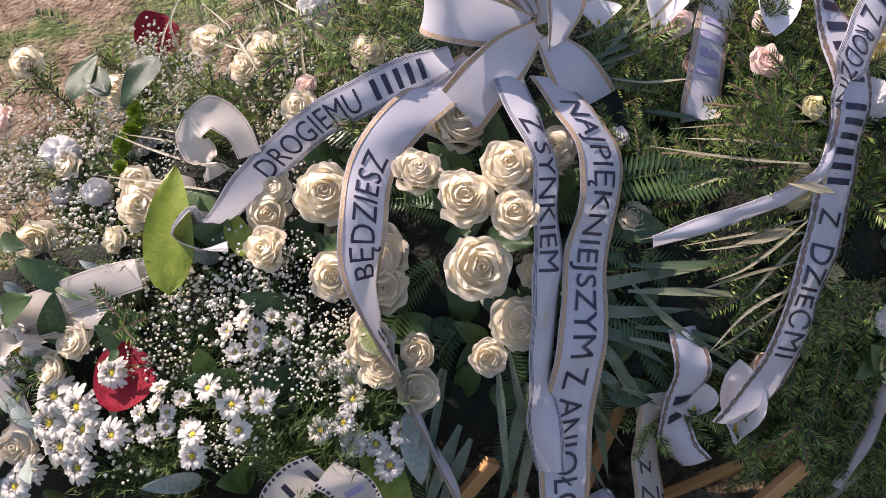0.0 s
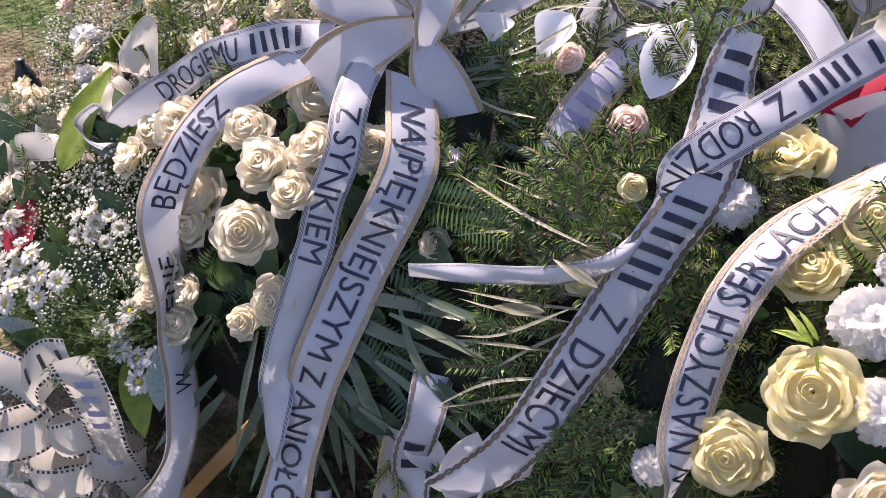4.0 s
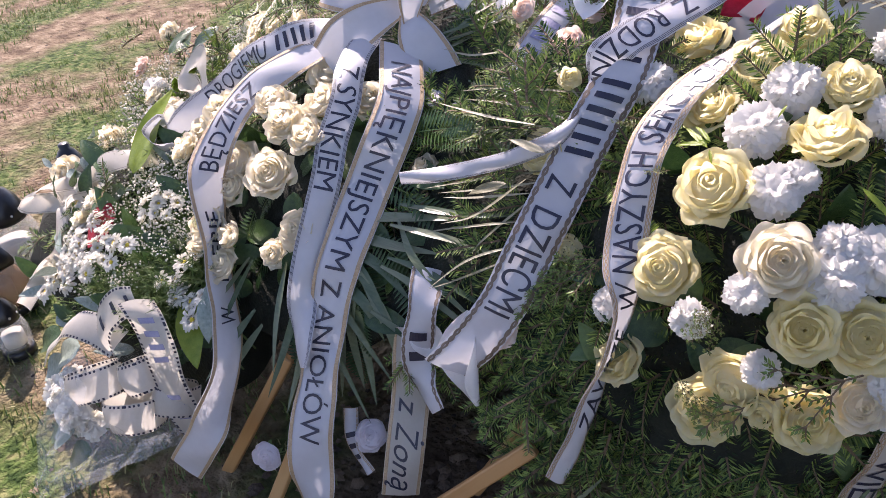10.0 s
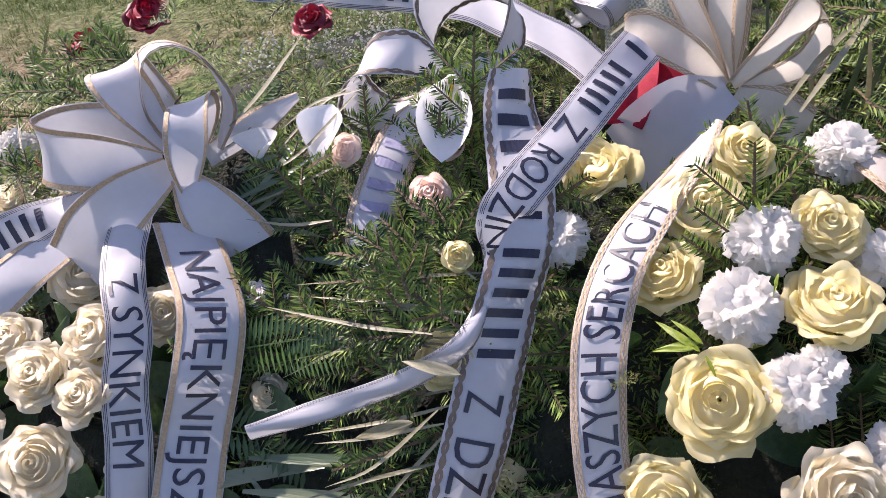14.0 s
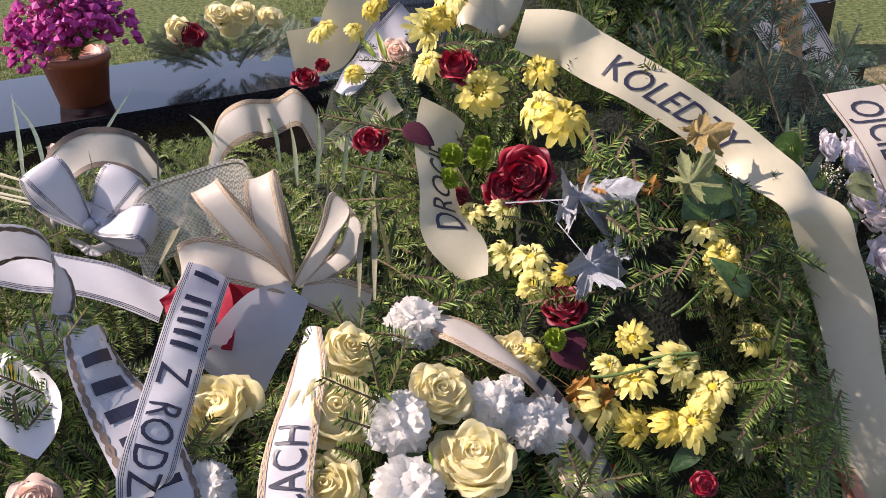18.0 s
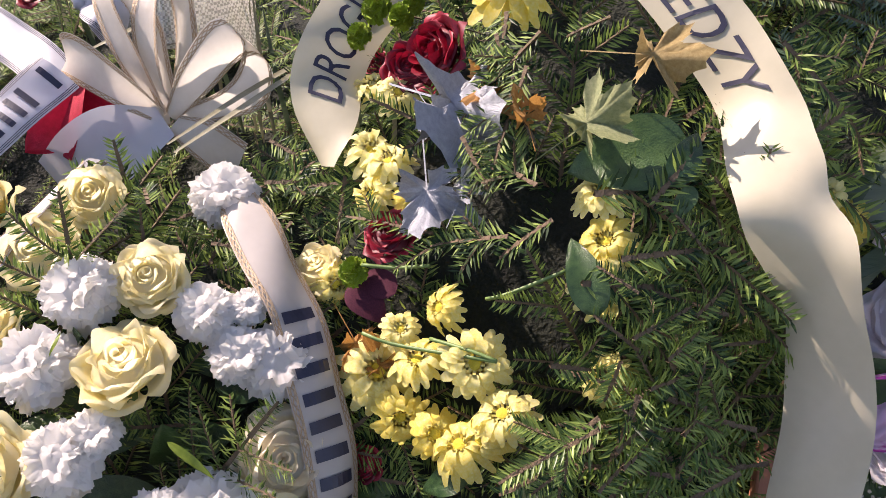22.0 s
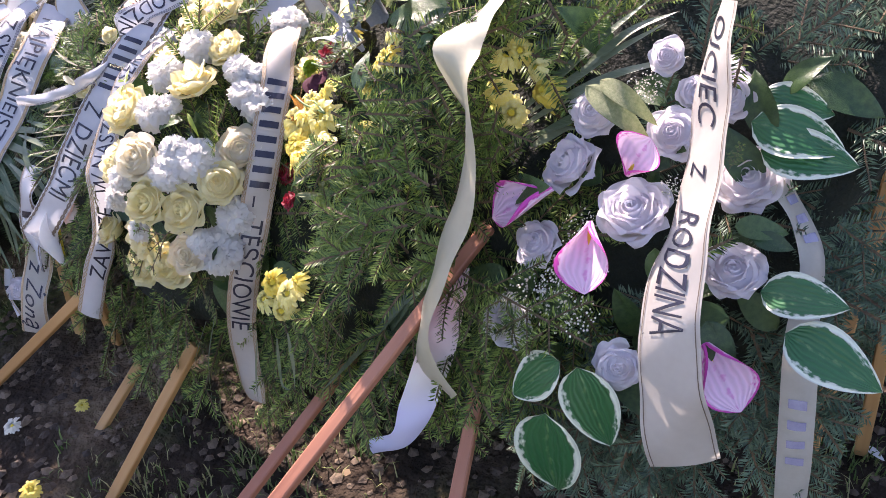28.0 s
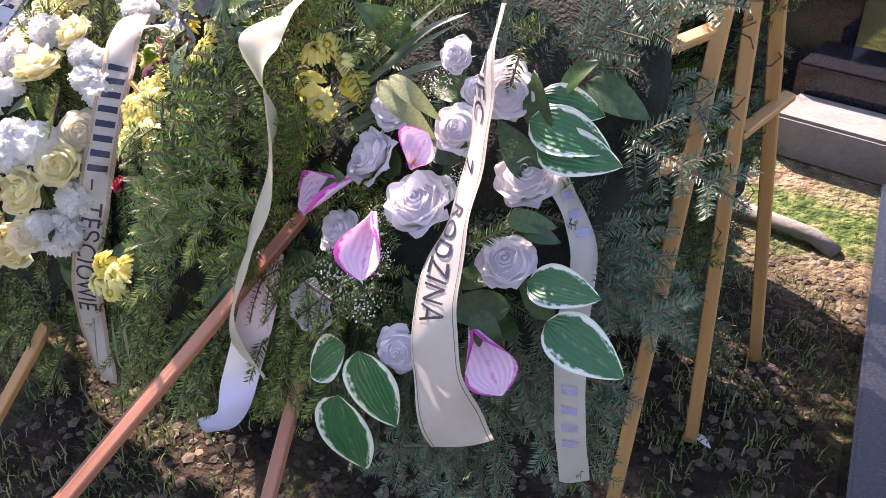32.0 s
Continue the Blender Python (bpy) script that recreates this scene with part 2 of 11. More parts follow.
BLUENEEDLE = material("dull_green_needles", [(0.034, 0.075, 0.048), (0.13, 0.21, 0.125)], 9, 0.35, 0.0, trans=0.15, island=0.5)
LEAF = material("dark_green_leaf", [(0.018, 0.052, 0.017), (0.065, 0.125, 0.036)], 12, 0.3, 0.25, trans=0.2, random_hue=0.4)
PALM = material("grey_green_palm_blade", [(0.07, 0.11, 0.06), (0.17, 0.20, 0.12)], 12, 0.32, 0.2, trans=0.15, random_hue=0.5, stretch=(0.3, 3, 3))
STRAW = material("dry_straw_blade", [(0.17, 0.16, 0.09), (0.34, 0.32, 0.21)], 12, 0.5, 0.2, trans=0.2, random_hue=0.5, stretch=(0.3, 3, 3))
LIMELEAF = material("lime_green_leaf", [(0.16, 0.24, 0.02), (0.30, 0.38, 0.05)], 8, 0.35, 0.15, trans=0.4)
ASPARAGUS = material("asparagus_fern_green", [(0.08, 0.13, 0.04), (0.18, 0.24, 0.09)], 10, 0.6, trans=0.15, random_hue=0.4)
GREYLEAF = material("silver_grey_leaf", [(0.16, 0.22, 0.18), (0.34, 0.40, 0.35)], 14, 0.55, 0.2, trans=0.15)
TWIG = material("brown_twig", [(0.07, 0.045, 0.025), (0.16, 0.11, 0.06)], 60, 0.8, 0.4)
STEM = material("green_stem", [(0.07, 0.13, 0.03), (0.14, 0.22, 0.06)], 40, 0.5, 0.1)
WOOD = material("pale_orange_pine", [(0.36, 0.18, 0.06), (0.52, 0.30, 0.12)], 9, 0.55, 0.3, stretch=(1, 1, 0.08), random_hue=0.3)
REDWOOD = material("reddish_stained_pine", [(0.28, 0.10, 0.055), (0.44, 0.19, 0.11)], 9, 0.55, 0.3, stretch=(1, 1, 0.08), random_hue=0.3)
MAPLE = material("dry_tan_maple_leaf", [(0.30, 0.20, 0.07), (0.50, 0.38, 0.16)], 25, 0.6, 0.5, trans=0.3)
ORANGELEAF = material("orange_brown_leaf", [(0.36, 0.15, 0.03), (0.55, 0.30, 0.08)], 25, 0.6, 0.5, trans=0.3)
SILVERLEAF = material("silver_sprayed_leaf", [(0.26, 0.28, 0.31), (0.42, 0.44, 0.47)], 25, 0.45, 0.5, metal=0.2)
GREENMAPLE = material("pale_green_maple_leaf", [(0.16, 0.20, 0.08), (0.34, 0.36, 0.17)], 25, 0.6, 0.4, trans=0.3)
CALLAPINK = edged("pink_calla", (0.86, 0.60, 0.76), (0.70, 0.08, 0.44), (0.78, 0.34, 0.62), 0.4)
CALLAWHITE = material("white_calla", [(0.78, 0.78, 0.80), (0.86, 0.86, 0.86)], 9, 0.4, 0.1, trans=0.3)
BLOSSOM = material("tiny_white_blossom", [(0.62, 0.58, 0.47), (0.80, 0.77, 0.68)], 300, 0.6, island=0.5)
BLOSSOMTAN = material("dried_gypsophila", [(0.60, 0.53, 0.38), (0.80, 0.76, 0.64)], 300, 0.6, island=0.5)
VARIEGATED = edged("variegated_leaf", (0.03, 0.15, 0.055), (0.74, 0.80, 0.66), (0.12, 0.26, 0.10))
PLASTIC = material("black_plastic", [(0.010, 0.010, 0.011), (0.022, 0.022, 0.023)], 50, 0.3, 0.05)
WAX = material("white_wax", [(0.66, 0.63, 0.55), (0.76, 0.73, 0.66)], 30, 0.5, 0.1, sss=0.2)
AMBERGLASS = clear("amber_glass", (0.62, 0.40, 0.24), 0.12, 1.45, 0.55)
GLASS = clear("clear_glass", (0.80, 0.80, 0.77), 0.08, 1.45, 0.80)
CELLO = clear("cellophane", (0.80, 0.84, 0.90), 0.04, 1.35, 0.90)
TERRACOTTA = material("terracotta_plastic", [(0.26, 0.07, 0.03), (0.36, 0.11, 0.05)], 20, 0.45, 0.1)
PURPLE = material("purple_aster", [(0.34, 0.012, 0.17), (0.56, 0.045, 0.30)], 200, 0.6, island=0.6)
GRANITE = material("polished_black_granite", [(0.006, 0.006, 0.008), (0.013, 0.013, 0.017), (0.03, 0.03, 0.036)], 160, 0.10, 0.0, spec=0.45)
GREYGRANITE = material("speckled_grey_granite", [(0.03, 0.03, 0.035), (0.16, 0.16, 0.17), (0.36, 0.36, 0.37)], 130, 0.25, 0.0)
CONCRETE = material("pale_concrete", [(0.14, 0.125, 0.11), (0.23, 0.215, 0.195)], 12, 0.85, 0.4)
SCARFRED = material("red_cloth", [(0.45, 0.01, 0.03), (0.58, 0.02, 0.05)], 30, 0.8, 0.3)
SCARFWHITE = material("white_cloth", [(0.70, 0.70, 0.72), (0.80, 0.80, 0.82)], 30, 0.85, 0.3)
PLUM = material("dark_plum_petal", [(0.040, 0.010, 0.018), (0.085, 0.020, 0.035)], 30, 0.8, 0.1, spec=0.15)
WIRE = material("dark_wire", [(0.01, 0.015, 0.012), (0.03, 0.04, 0.03)], 50, 0.4)
GRASSBLADE = material("grass_blades", [(0.05, 0.105, 0.018), (0.13, 0.19, 0.045), (0.30, 0.28, 0.13)], 3, 0.6, trans=0.2, island=0.5)
PEBBLE = material("pebbles_and_clods", [(0.045, 0.032, 0.023), (0.15, 0.11, 0.075)], 30, 0.9, 0.5, island=0.6)
LITTER = material("dry_leaf_litter", [(0.08, 0.05, 0.028), (0.22, 0.15, 0.085)], 30, 0.8, 0.3, trans=0.2, island=0.6)


# ---- helpers for meshes ----
def whole(ob):
    """The pose of an object in the world, by its chain of parents."""
    m = ob.matrix_parent_inverse @ ob.matrix_basis
    return whole(ob.parent) @ m if ob.parent else ob.matrix_basis.copy()


def link(name, mesh, parent=None, m=None, label=""):
    ob = new(name, mesh)
    m = m or Matrix.Identity(4)
    if parent is not None:
        ob.parent = parent
        ob.matrix_basis = whole(parent).inverted() @ m
    else:
        ob.matrix_basis = m
    if label:
        ob["label"] = label
    return ob


def mesh_of(name, verts, faces, mat, smooth=True, uvs=None):
    me = bpy.data.meshes.new(name)
    me.from_pydata([tuple(v) for v in verts], [], faces)
    for mt in (mat if isinstance(mat, (list, tuple)) else [mat]):
        me.materials.append(mt)
    if smooth:
        me.polygons.foreach_set("use_smooth", [True] * len(me.polygons))
    if uvs is not None:
        layer = me.uv_layers.new(name="UVMap")
        for lp in me.loops:
            layer.data[lp.index].uv = uvs[lp.vertex_index]
    me.update()
    return me


def thing(name, at, label, category, group="", kind=""):
    e = new(name)
    e.empty_display_size = 0.1
    e.matrix_basis = Matrix.Translation(at)
    return tagged(e, label, category, group, kind)


def basis(at, z, x=None, size=1.0):
    """A pose whose z axis points along z, and whose x axis lies as near to x as it can."""
    z = Vector(z).normalized()
    x = Vector(x) if x is not None else Vector((0.3, 0.7, 0.2))
    x = x - z * x.dot(z)
    if x.length < 1e-5:
        x = z.orthogonal()
    x.normalize()
    y = z.cross(x)
    m = Matrix((x, y, z)).transposed().to_4x4() @ Matrix.Scale(size, 4)
    m.translation = at
    return m


def grid_faces(nu, nv, wrap=False, start=0):
    f = []
    for j in range(nv - 1):
        for i in range(nu if wrap else nu - 1):
            k = (i + 1) % nu
            f.append((start + j * nu + i, start + j * nu + k, start + (j + 1) * nu + k, start + (j + 1) * nu + i))
    return f


def spline(points, n):
    """n points along a smooth curve through the given vectors, with even steps."""
    p = [Vector(q) for q in points]
    p = [p[0] * 2 - p[1]] + p + [p[-1] * 2 - p[-2]]
    fine = []
    for i in range(1, len(p) - 2):
        for k in range(16):
            t = k / 16
            a, b, c, d = p[i - 1], p[i], p[i + 1], p[i + 2]
            fine.append(0.5 * (2 * b + (c - a) * t + (2 * a - 5 * b + 4 * c - d) * t * t + (3 * b - a - 3 * c + d) * t ** 3))
    fine.append(p[-2])
    return fine


def even(curves, n):
    """Resamples curves that run side by side to n steps, even along the first; gives them and the length."""
    a = curves[0]
    s = [0.0]
    for i in range(1, len(a)):
        s.append(s[-1] + (a[i] - a[i - 1]).length)
    out = [[] for _ in curves]
    j = 0
    for k in range(n):
        want = s[-1] * k / (n - 1)
        while j < len(s) - 2 and s[j + 1] < want:
            j += 1
        t = (want - s[j]) / max(1e-9, s[j + 1] - s[j])
        for o, c in zip(out, curves):
            o.append(c[j].lerp(c[j + 1], min(1.0, max(0.0, t))))
    return out, s[-1]


def tube(path, r, mat, sides=6, taper=1.0, name="tube"):
    v, n = [], len(path)
    for i, p in enumerate(path):
        d = (path[min(n - 1, i + 1)] - path[max(0, i - 1)]).normalized()
        x = d.orthogonal().normalized()
        y = d.cross(x)
        rr = r * (1 + (taper - 1) * i / max(1, n - 1))
        v += [p + x * rr * math.cos(2 * math.pi * k / sides) + y * rr * math.sin(2 * math.pi * k / sides) for k in range(sides)]
    return mesh_of(name, v, grid_faces(sides, n, True) + [tuple(range(sides))[::-1], tuple(range((n - 1) * sides, n * sides))], mat)


def beam(a, b, w, h, mat, parent, name="leg", label="", side=None):
    """A planed timber from a to b, with bevelled edges."""
    a, b = Vector(a), Vector(b)
    bm = bmesh.new()
    bmesh.ops.create_cube(bm, size=1.0)
    bmesh.ops.scale(bm, vec=(w, h, (b - a).length), verts=bm.verts)
    bmesh.ops.bevel(bm, geom=bm.edges[:], offset=0.002, segments=1, affect="EDGES")
    me = bpy.data.meshes.new(name)
    bm.to_mesh(me)
    bm.free()
    me.materials.append(mat)
    return link(name, me, parent, basis((a + b) / 2, b - a, side or (1, 0.3, 0)), label)


def block(name, lo, hi, mat, parent=None, bevel=0.006, turn=0.0, at=None, label=""):
    """A bevelled block between two corners, turned about the upright axis through at."""
    lo, hi = Vector(lo), Vector(hi)
    bm = bmesh.new()
    bmesh.ops.create_cube(bm, size=1.0)
    bmesh.ops.scale(bm, vec=hi - lo, verts=bm.verts)
    bmesh.ops.bevel(bm, geom=bm.edges[:], offset=bevel, segments=2, affect="EDGES")
    me = bpy.data.meshes.new(name)
    bm.to_mesh(me)
    bm.free()
    me.materials.append(mat)
    c = (lo + hi) / 2
    o = Vector(at) if at is not None else c
    return link(name, me, parent, Matrix.Translation(o) @ Matrix.Rotation(radians(turn), 4, "Z") @ Matrix.Translation(c - o), label)


# ---- ribbons with print ----
FONT_CACHE = {}


def letters(text, shear=0.0):
    """Flat triangles of a line of capitals, 1 high: points (along, up) and faces."""
    if (text, shear) not in FONT_CACHE:
        cu = bpy.data.curves.new("lettering", "FONT")
        cu.body, cu.size, cu.resolution_u, cu.shear = text, 1.0, 3, shear
        ob = bpy.data.objects.new("lettering", cu)
        scene.collection.objects.link(ob)
        me = bpy.data.meshes.new_from_object(ob.evaluated_get(bpy.context.evaluated_depsgraph_get()))
        bm = bmesh.new()
        bm.from_mesh(me)
        bmesh.ops.triangulate(bm, faces=bm.faces[:])
        long = [e for e in bm.edges if e.calc_length() > 0.3]
        bmesh.ops.subdivide_edges(bm, edges=long, cuts=1)
        bmesh.ops.triangulate(bm, faces=bm.faces[:])
        pts = [v.co.xy.copy() for v in bm.verts]
        bm.verts.index_update()
        faces = [tuple(v.index for v in f.verts) for f in bm.faces]
        bm.free()
        bpy.data.objects.remove(ob)
        x0, x1 = min(p.x for p in pts), max(p.x for p in pts)
        FONT_CACHE[(text, shear)] = ([Vector((p.x - x0, p.y)) for p in pts], faces, x1 - x0)
    return FONT_CACHE[(text, shear)]


OUTWARD = Vector((0.35, -0.65, 0.67))
RIBBON_SITES = []      # centre, outward normal and half width along the ribbons that lie on top of their wreaths


def ribbon(parent, name, label, rows, width, mat=None, prints=(), border="gold", wave=0.0, on_top=True):
    """A flat ribbon through rows of (centre, side); side points across it. prints: (text, start, end, size, ink, lean) along it, from 0 to 1, letters standing towards side; a text of
    dashes gives plain bars. border: gold bands, scroll lines, triple lines, a brown stripe, dots, lace or none."""
    mat = mat or SATIN
    c = spline([r[0] for r in rows], 0)
    s = spline([Vector(r[1]).normalized() for r in rows], 0)
    k = spline([Vector((r[2] if len(r) > 2 else 1.0, 0, 0)) for r in rows], 0)
    length = sum((c[i + 1] - c[i]).length for i in range(len(c) - 1))
    n = max(12, int(length / 0.008))
    (c, s, k), length = even([c, s, k], n)
    s = [x.normalized() for x in s]
    rnd = random.Random(len(label) + int(1000 * length))
    ph = [rnd.uniform(0, 6) for _ in range(4)]
    tang = [(c[min(n - 1, i + 1)] - c[max(0, i - 1)]).normalized() for i in range(n)]
    nor = [t.cross(x).normalized() for t, x in zip(tang, s)]

    def spot(u, v, lift=0.0):
        """u from 0 to 1 along, v from -1 to 1 across."""
        f = min(n - 1.001, max(0.0, u * (n - 1)))
        i = int(f)
        t = f - i
        side, no, ce = s[i].lerp(s[i + 1], t), nor[i].lerp(nor[i + 1], t), c[i].lerp(c[i + 1], t)
        ripple = 0.0022 * math.sin(u * length * 31 + ph[0] + v) + 0.0014 * math.sin(u * length * 67 + ph[1] + 2.2 * v)
        cup = -0.004 * v * v + wave * v * math.sin(u * length * 24 + ph[2])
        return ce + side * (v * width / 2 * (k[i].x + (k[i + 1].x - k[i].x) * t)) + no * (ripple + cup + lift)

    if on_top and parent not in (bunch, back_wreath, side_wreath):
        for ce, side, no, kk in zip(c, s, nor, k):
            no = no if no.dot(OUTWARD) > 0 else -no
            for v in (-0.7, 0.0, 0.7):
                RIBBON_SITES.append((*(ce + side * (v * width / 2 * kk.x)), *no, width / 2 * kk.x))
    nv = 9
    verts = [spot(i / (n - 1), -1 + 2 * k / (nv - 1)) for i in range(n) for k in range(nv)]
    ob = link(name, mesh_of(name, verts, grid_faces(nv, n), mat), parent, None, label)

    def strip(v0, v1, mt, wiggle=0.0, period=0.02, dash=0.0, pname="border"):
        m = int(length / (0.0035 if wiggle or dash else 0.012)) + 2
        vs, fs = [], []
        for lift in (0.0009, -0.0009):
            s0 = len(vs)
            for i in range(m):
                u = i / (m - 1)
                o = wiggle * math.sin(2 * math.pi * u * length / period)
                vs += [spot(u, v0 + o, lift), spot(u, v1 + o, lift)]
                if i and not (dash and int(u * length / dash) % 2):
                    fs.append((s0 + 2 * i - 2, s0 + 2 * i - 1, s0 + 2 * i + 1, s0 + 2 * i))
        link(pname, mesh_of(pname, vs, fs, mt), ob)

    for e in (-1, 1):
        if border == "gold":
            strip(e * 0.97, e * 0.80, GOLD, pname="gold_border")
        elif border == "lines":
            for a in (0.95, 0.88, 0.81):
                strip(e * a, e * (a - 0.025), INK, pname="printed_line")
        elif border == "stripe":
            strip(e * 0.99, e * 0.72, BROWNINK, pname="brown_stripe")
        elif border == "thin":
            strip(e * 0.90, e * 0.87, BROWNINK, pname="printed_line")
        elif border == "scroll":
            strip(e * 0.90, e * 0.79, BROWNINK, 0.06, 0.026, pname="scroll_border")
            strip(e * 0.88, e * 0.79, BROWNINK, -0.06, 0.026, pname="scroll_border")
        elif border == "dots":
            strip(e * 0.96, e * 0.82, INK, dash=0.004, pname="dotted_border")
        elif border == "lace":
            strip(e * 0.98, e * 0.94, GOLD, pname="gold_border")
            strip(e * 0.78, e * 0.74, GOLD, pname="gold_border")
            strip(e * 0.88, e * 0.83, GOLD, 0.07, 0.016, pname="gold_border")
            strip(e * 0.88, e * 0.83, GOLD, -0.07, 0.016, pname="gold_border")
    for text, start, end, size, ink, lean in prints:
        if set(text) <= {"-", " "}:
            pitch = (end - start) / len(text)
            for q, ch in enumerate(text):
                if ch == "-":
                    u0, u1, n5 = start + pitch * (q + 0.22), start + pitch * (q + 0.66), 6
                    vs = [spot(u, (-1 + 2 * i / n5) * size / (width / 2), 0.0013) for i in range(n5 + 1) for u in (u0, u1)]
                    link("print_bar", mesh_of("print_bar", vs, [(2 * i, 2 * i + 1, 2 * i + 3, 2 * i + 2) for i in range(n5)], ink, False), ob)
            continue
        pts, faces, wide = letters(text, lean)
        cap = size / 0.72
        vs = [spot(start + (end - start) * p.x / wide, (p.y - 0.36) * cap / (width / 2), 0.0012) for p in pts]
        link("lettering", mesh_of("lettering", vs, faces, ink, False), ob)
    return ob


def bow(parent, at, normal, loops, width, mat=None, label="", border="gold"):
    """A bow: loops of (degrees in its plane, length, bulge, twist), and a knot; 0 degrees points to the right."""
    mat = mat or SATIN
    m = basis(at, normal, Vector((1, 0, 0)))
    for k, (deg, length, bulge, twist) in enumerate(loops):
        d = Vector((math.cos(radians(deg)), math.sin(radians(deg)), 0))
        turn = Matrix.Rotation(radians(twist), 3, d)
        z = turn @ Vector((0, 0, 1))
        side = turn @ Vector((0, 0, 1)).cross(d)
        if bulge:
            shape = ((0.03, 0.08, 0.3), (0.3, 0.42, 0.75), (0.62, 0.82, 1.0), (0.86, 0.88, 1.0), (0.99, 0.55, 1.0), (0.96, 0.12, 1.0), (0.74, -0.08, 1.0), (0.38, -0.06, 0.75), (0.03, 0.0, 0.3))
        else:
            bulge = 0.02
            shape = ((0.03, 0.1, 0.3), (0.25, 0.6, 0.8), (0.55, 0.8, 1.0), (0.8, 0.4, 1.0), (1.0, -0.3, 1.0))
        pts = []
        for f, h, w in shape:
            pts.append((m @ (d * (length * f) + z * (bulge * h)), m.to_3x3() @ side, w))
        ribbon(parent, "bow_loop", label, pts, width, mat, (), border)
    v = []
    for j in range(7):
        for i in range(10):
            a, b = 2 * math.pi * i / 10, math.pi * (j / 6 - 0.5)
            rr = width * 0.19 * (1 + 0.12 * math.sin(3 * a + j))
            v.append(m @ Vector((rr * math.cos(a) * math.cos(b), rr * math.sin(a) * math.cos(b), width * 0.2 * math.sin(b) + 0.006)))
    link("bow_knot", mesh_of("bow_knot", v, grid_faces(10, 7, True), mat), parent, None, label)


WHITE_LOOP, SCROLL_LOOP, CREAM_LOOP = "white satin bow loop with gold border", "white satin bow loop with brown scroll border", "cream ribbon bow loop with gold lace edge"


def bow_loop(parent, knot, path, side, width, mat, label, border, wide=None):
    """One loop or tail of a bow: path and side are given as (across, up, out) from its knot (place, across, up)."""
    at, a, b = (Vector(q) for q in knot)
    c = a.cross(b)
    wide = wide or [0.35] + [0.9] + [1.0] * (len(path) - 4) + [0.9, 0.35]
    s = a * side[0] + b * side[1] + c * side[2]
    ribbon(parent, "bow_loop", label, [(at + a * q[0] + b * q[1] + c * q[2], s, w) for q, w in zip(path, wide)], width, mat, (), border)


# ---- flowers and leaves ----
def petal_mesh(name, R, H, spread, curl, ruffle, seed, mat, nu=9, nv=7):
    """One cupped petal round the z axis: R its radius, H its height, spread half its angle, curl how far its lip rolls out."""
    r = random.Random(seed)
    p = [r.uniform(0, 6.3) for _ in range(4)]
    v = []
    for j in range(nv):
        t = j / (nv - 1)
        for i in range(nu):
            u = -1 + 2 * i / (nu - 1)
            wide = spread * (0.40 + 0.60 * math.sin(min(1.0, t * 1.2) * math.pi / 2)) * math.sqrt(1 - 0.62 * (max(0.0, t - 0.45) / 0.55) ** 2.5)
            a = u * wide
            top = 1 - 0.20 * u * u * t + 0.02 * max(0, 1 - abs(u) * 2.0) * t ** 3
            lip = max(0.0, (t - 0.68) / 0.32)
            rad = R * (0.22 + 0.78 * math.sin(min(1.0, t * 1.25) * math.pi / 2) ** 0.8) + curl * lip ** 1.6 * (0.95 + 0.2 * u * u) + ruffle * t * t * math.sin(3.2 * u + p[0])
            z = H * t * top - curl * 0.8 * lip ** 2.4 * (0.85 + 0.25 * abs(u)) + ruffle * t * t * math.sin(4.1 * u + p[1]) * 0.8
            v.append((rad * math.cos(a), rad * math.sin(a), z))
    return mesh_of(name, v, grid_faces(nu, nv), mat)


ROSE_KIT = {}


def rose_kit(mat, open_):
    """Shared meshes of a rose 1 across: a wound heart, and petals of three rings."""
    key = (mat.name, open_)
    if key not in ROSE_KIT:
        rnd = random.Random(7)
        hv, nu, nv = [], 60, 8
        for j in range(nv):
            t = j / (nv - 1)
            for i in range(nu):
                s = i / (nu - 1)
                a = 2 * math.pi * 2.3 * s
                lobe = 0.5 + 0.5 * math.cos(a * 1.5)
                rad = (0.012 + 0.125 * s ** 0.9) * (0.45 + 0.75 * math.sin(1.9 * t)) + 0.012 * t ** 6 * lobe
                hv.append((rad * math.cos(a), rad * math.sin(a), (0.53 - 0.05 * s - 0.05 * (1 - lobe) * s) * t))
        hf = grid_faces(nu, nv)
        # the packed petals between the rings, as one shallow dome
        s0, mu, mv = len(hv), 30, 9
        for j in range(mv):
            t = (j + 0.5) / mv
            for i in range(mu):
                a = 2 * math.pi * i / mu
                rad = 0.40 * t * (1 + 0.04 * math.sin(5 * a + 3 * t))
                hv.append((rad * math.cos(a), rad * math.sin(a), 0.43 - 0.85 * rad * rad - 0.9 * max(0.0, rad - 0.26) ** 1.5 + 0.015 * math.sin(4 * a + 14 * t)))
        hf += grid_faces(mu, mv, True, s0)
        heart = mesh_of("rose", hv, hf, mat)
        rings = []
        for R, H, sp, cu in ((0.165, 0.53, 1.25, 0.015), (0.225, 0.53, 1.15, 0.030), (0.29, 0.51, 1.02, 0.05 * open_), (0.355, 0.46, 0.92, 0.075 * open_), (0.42, 0.37, 0.85, 0.095 * open_)):
            rings.append([petal_mesh("petal", R, H, sp, cu, 0.018 + 0.03 * R, 50 + q, mat, 11, 9) for q in range(4)])
        sep = petal_mesh("sepal", 0.22, 0.22, 0.3, 0.1, 0.0, 3, STEM, 5, 5)
        ROSE_KIT[key] = (heart, rings, sep)
    return ROSE_KIT[key]


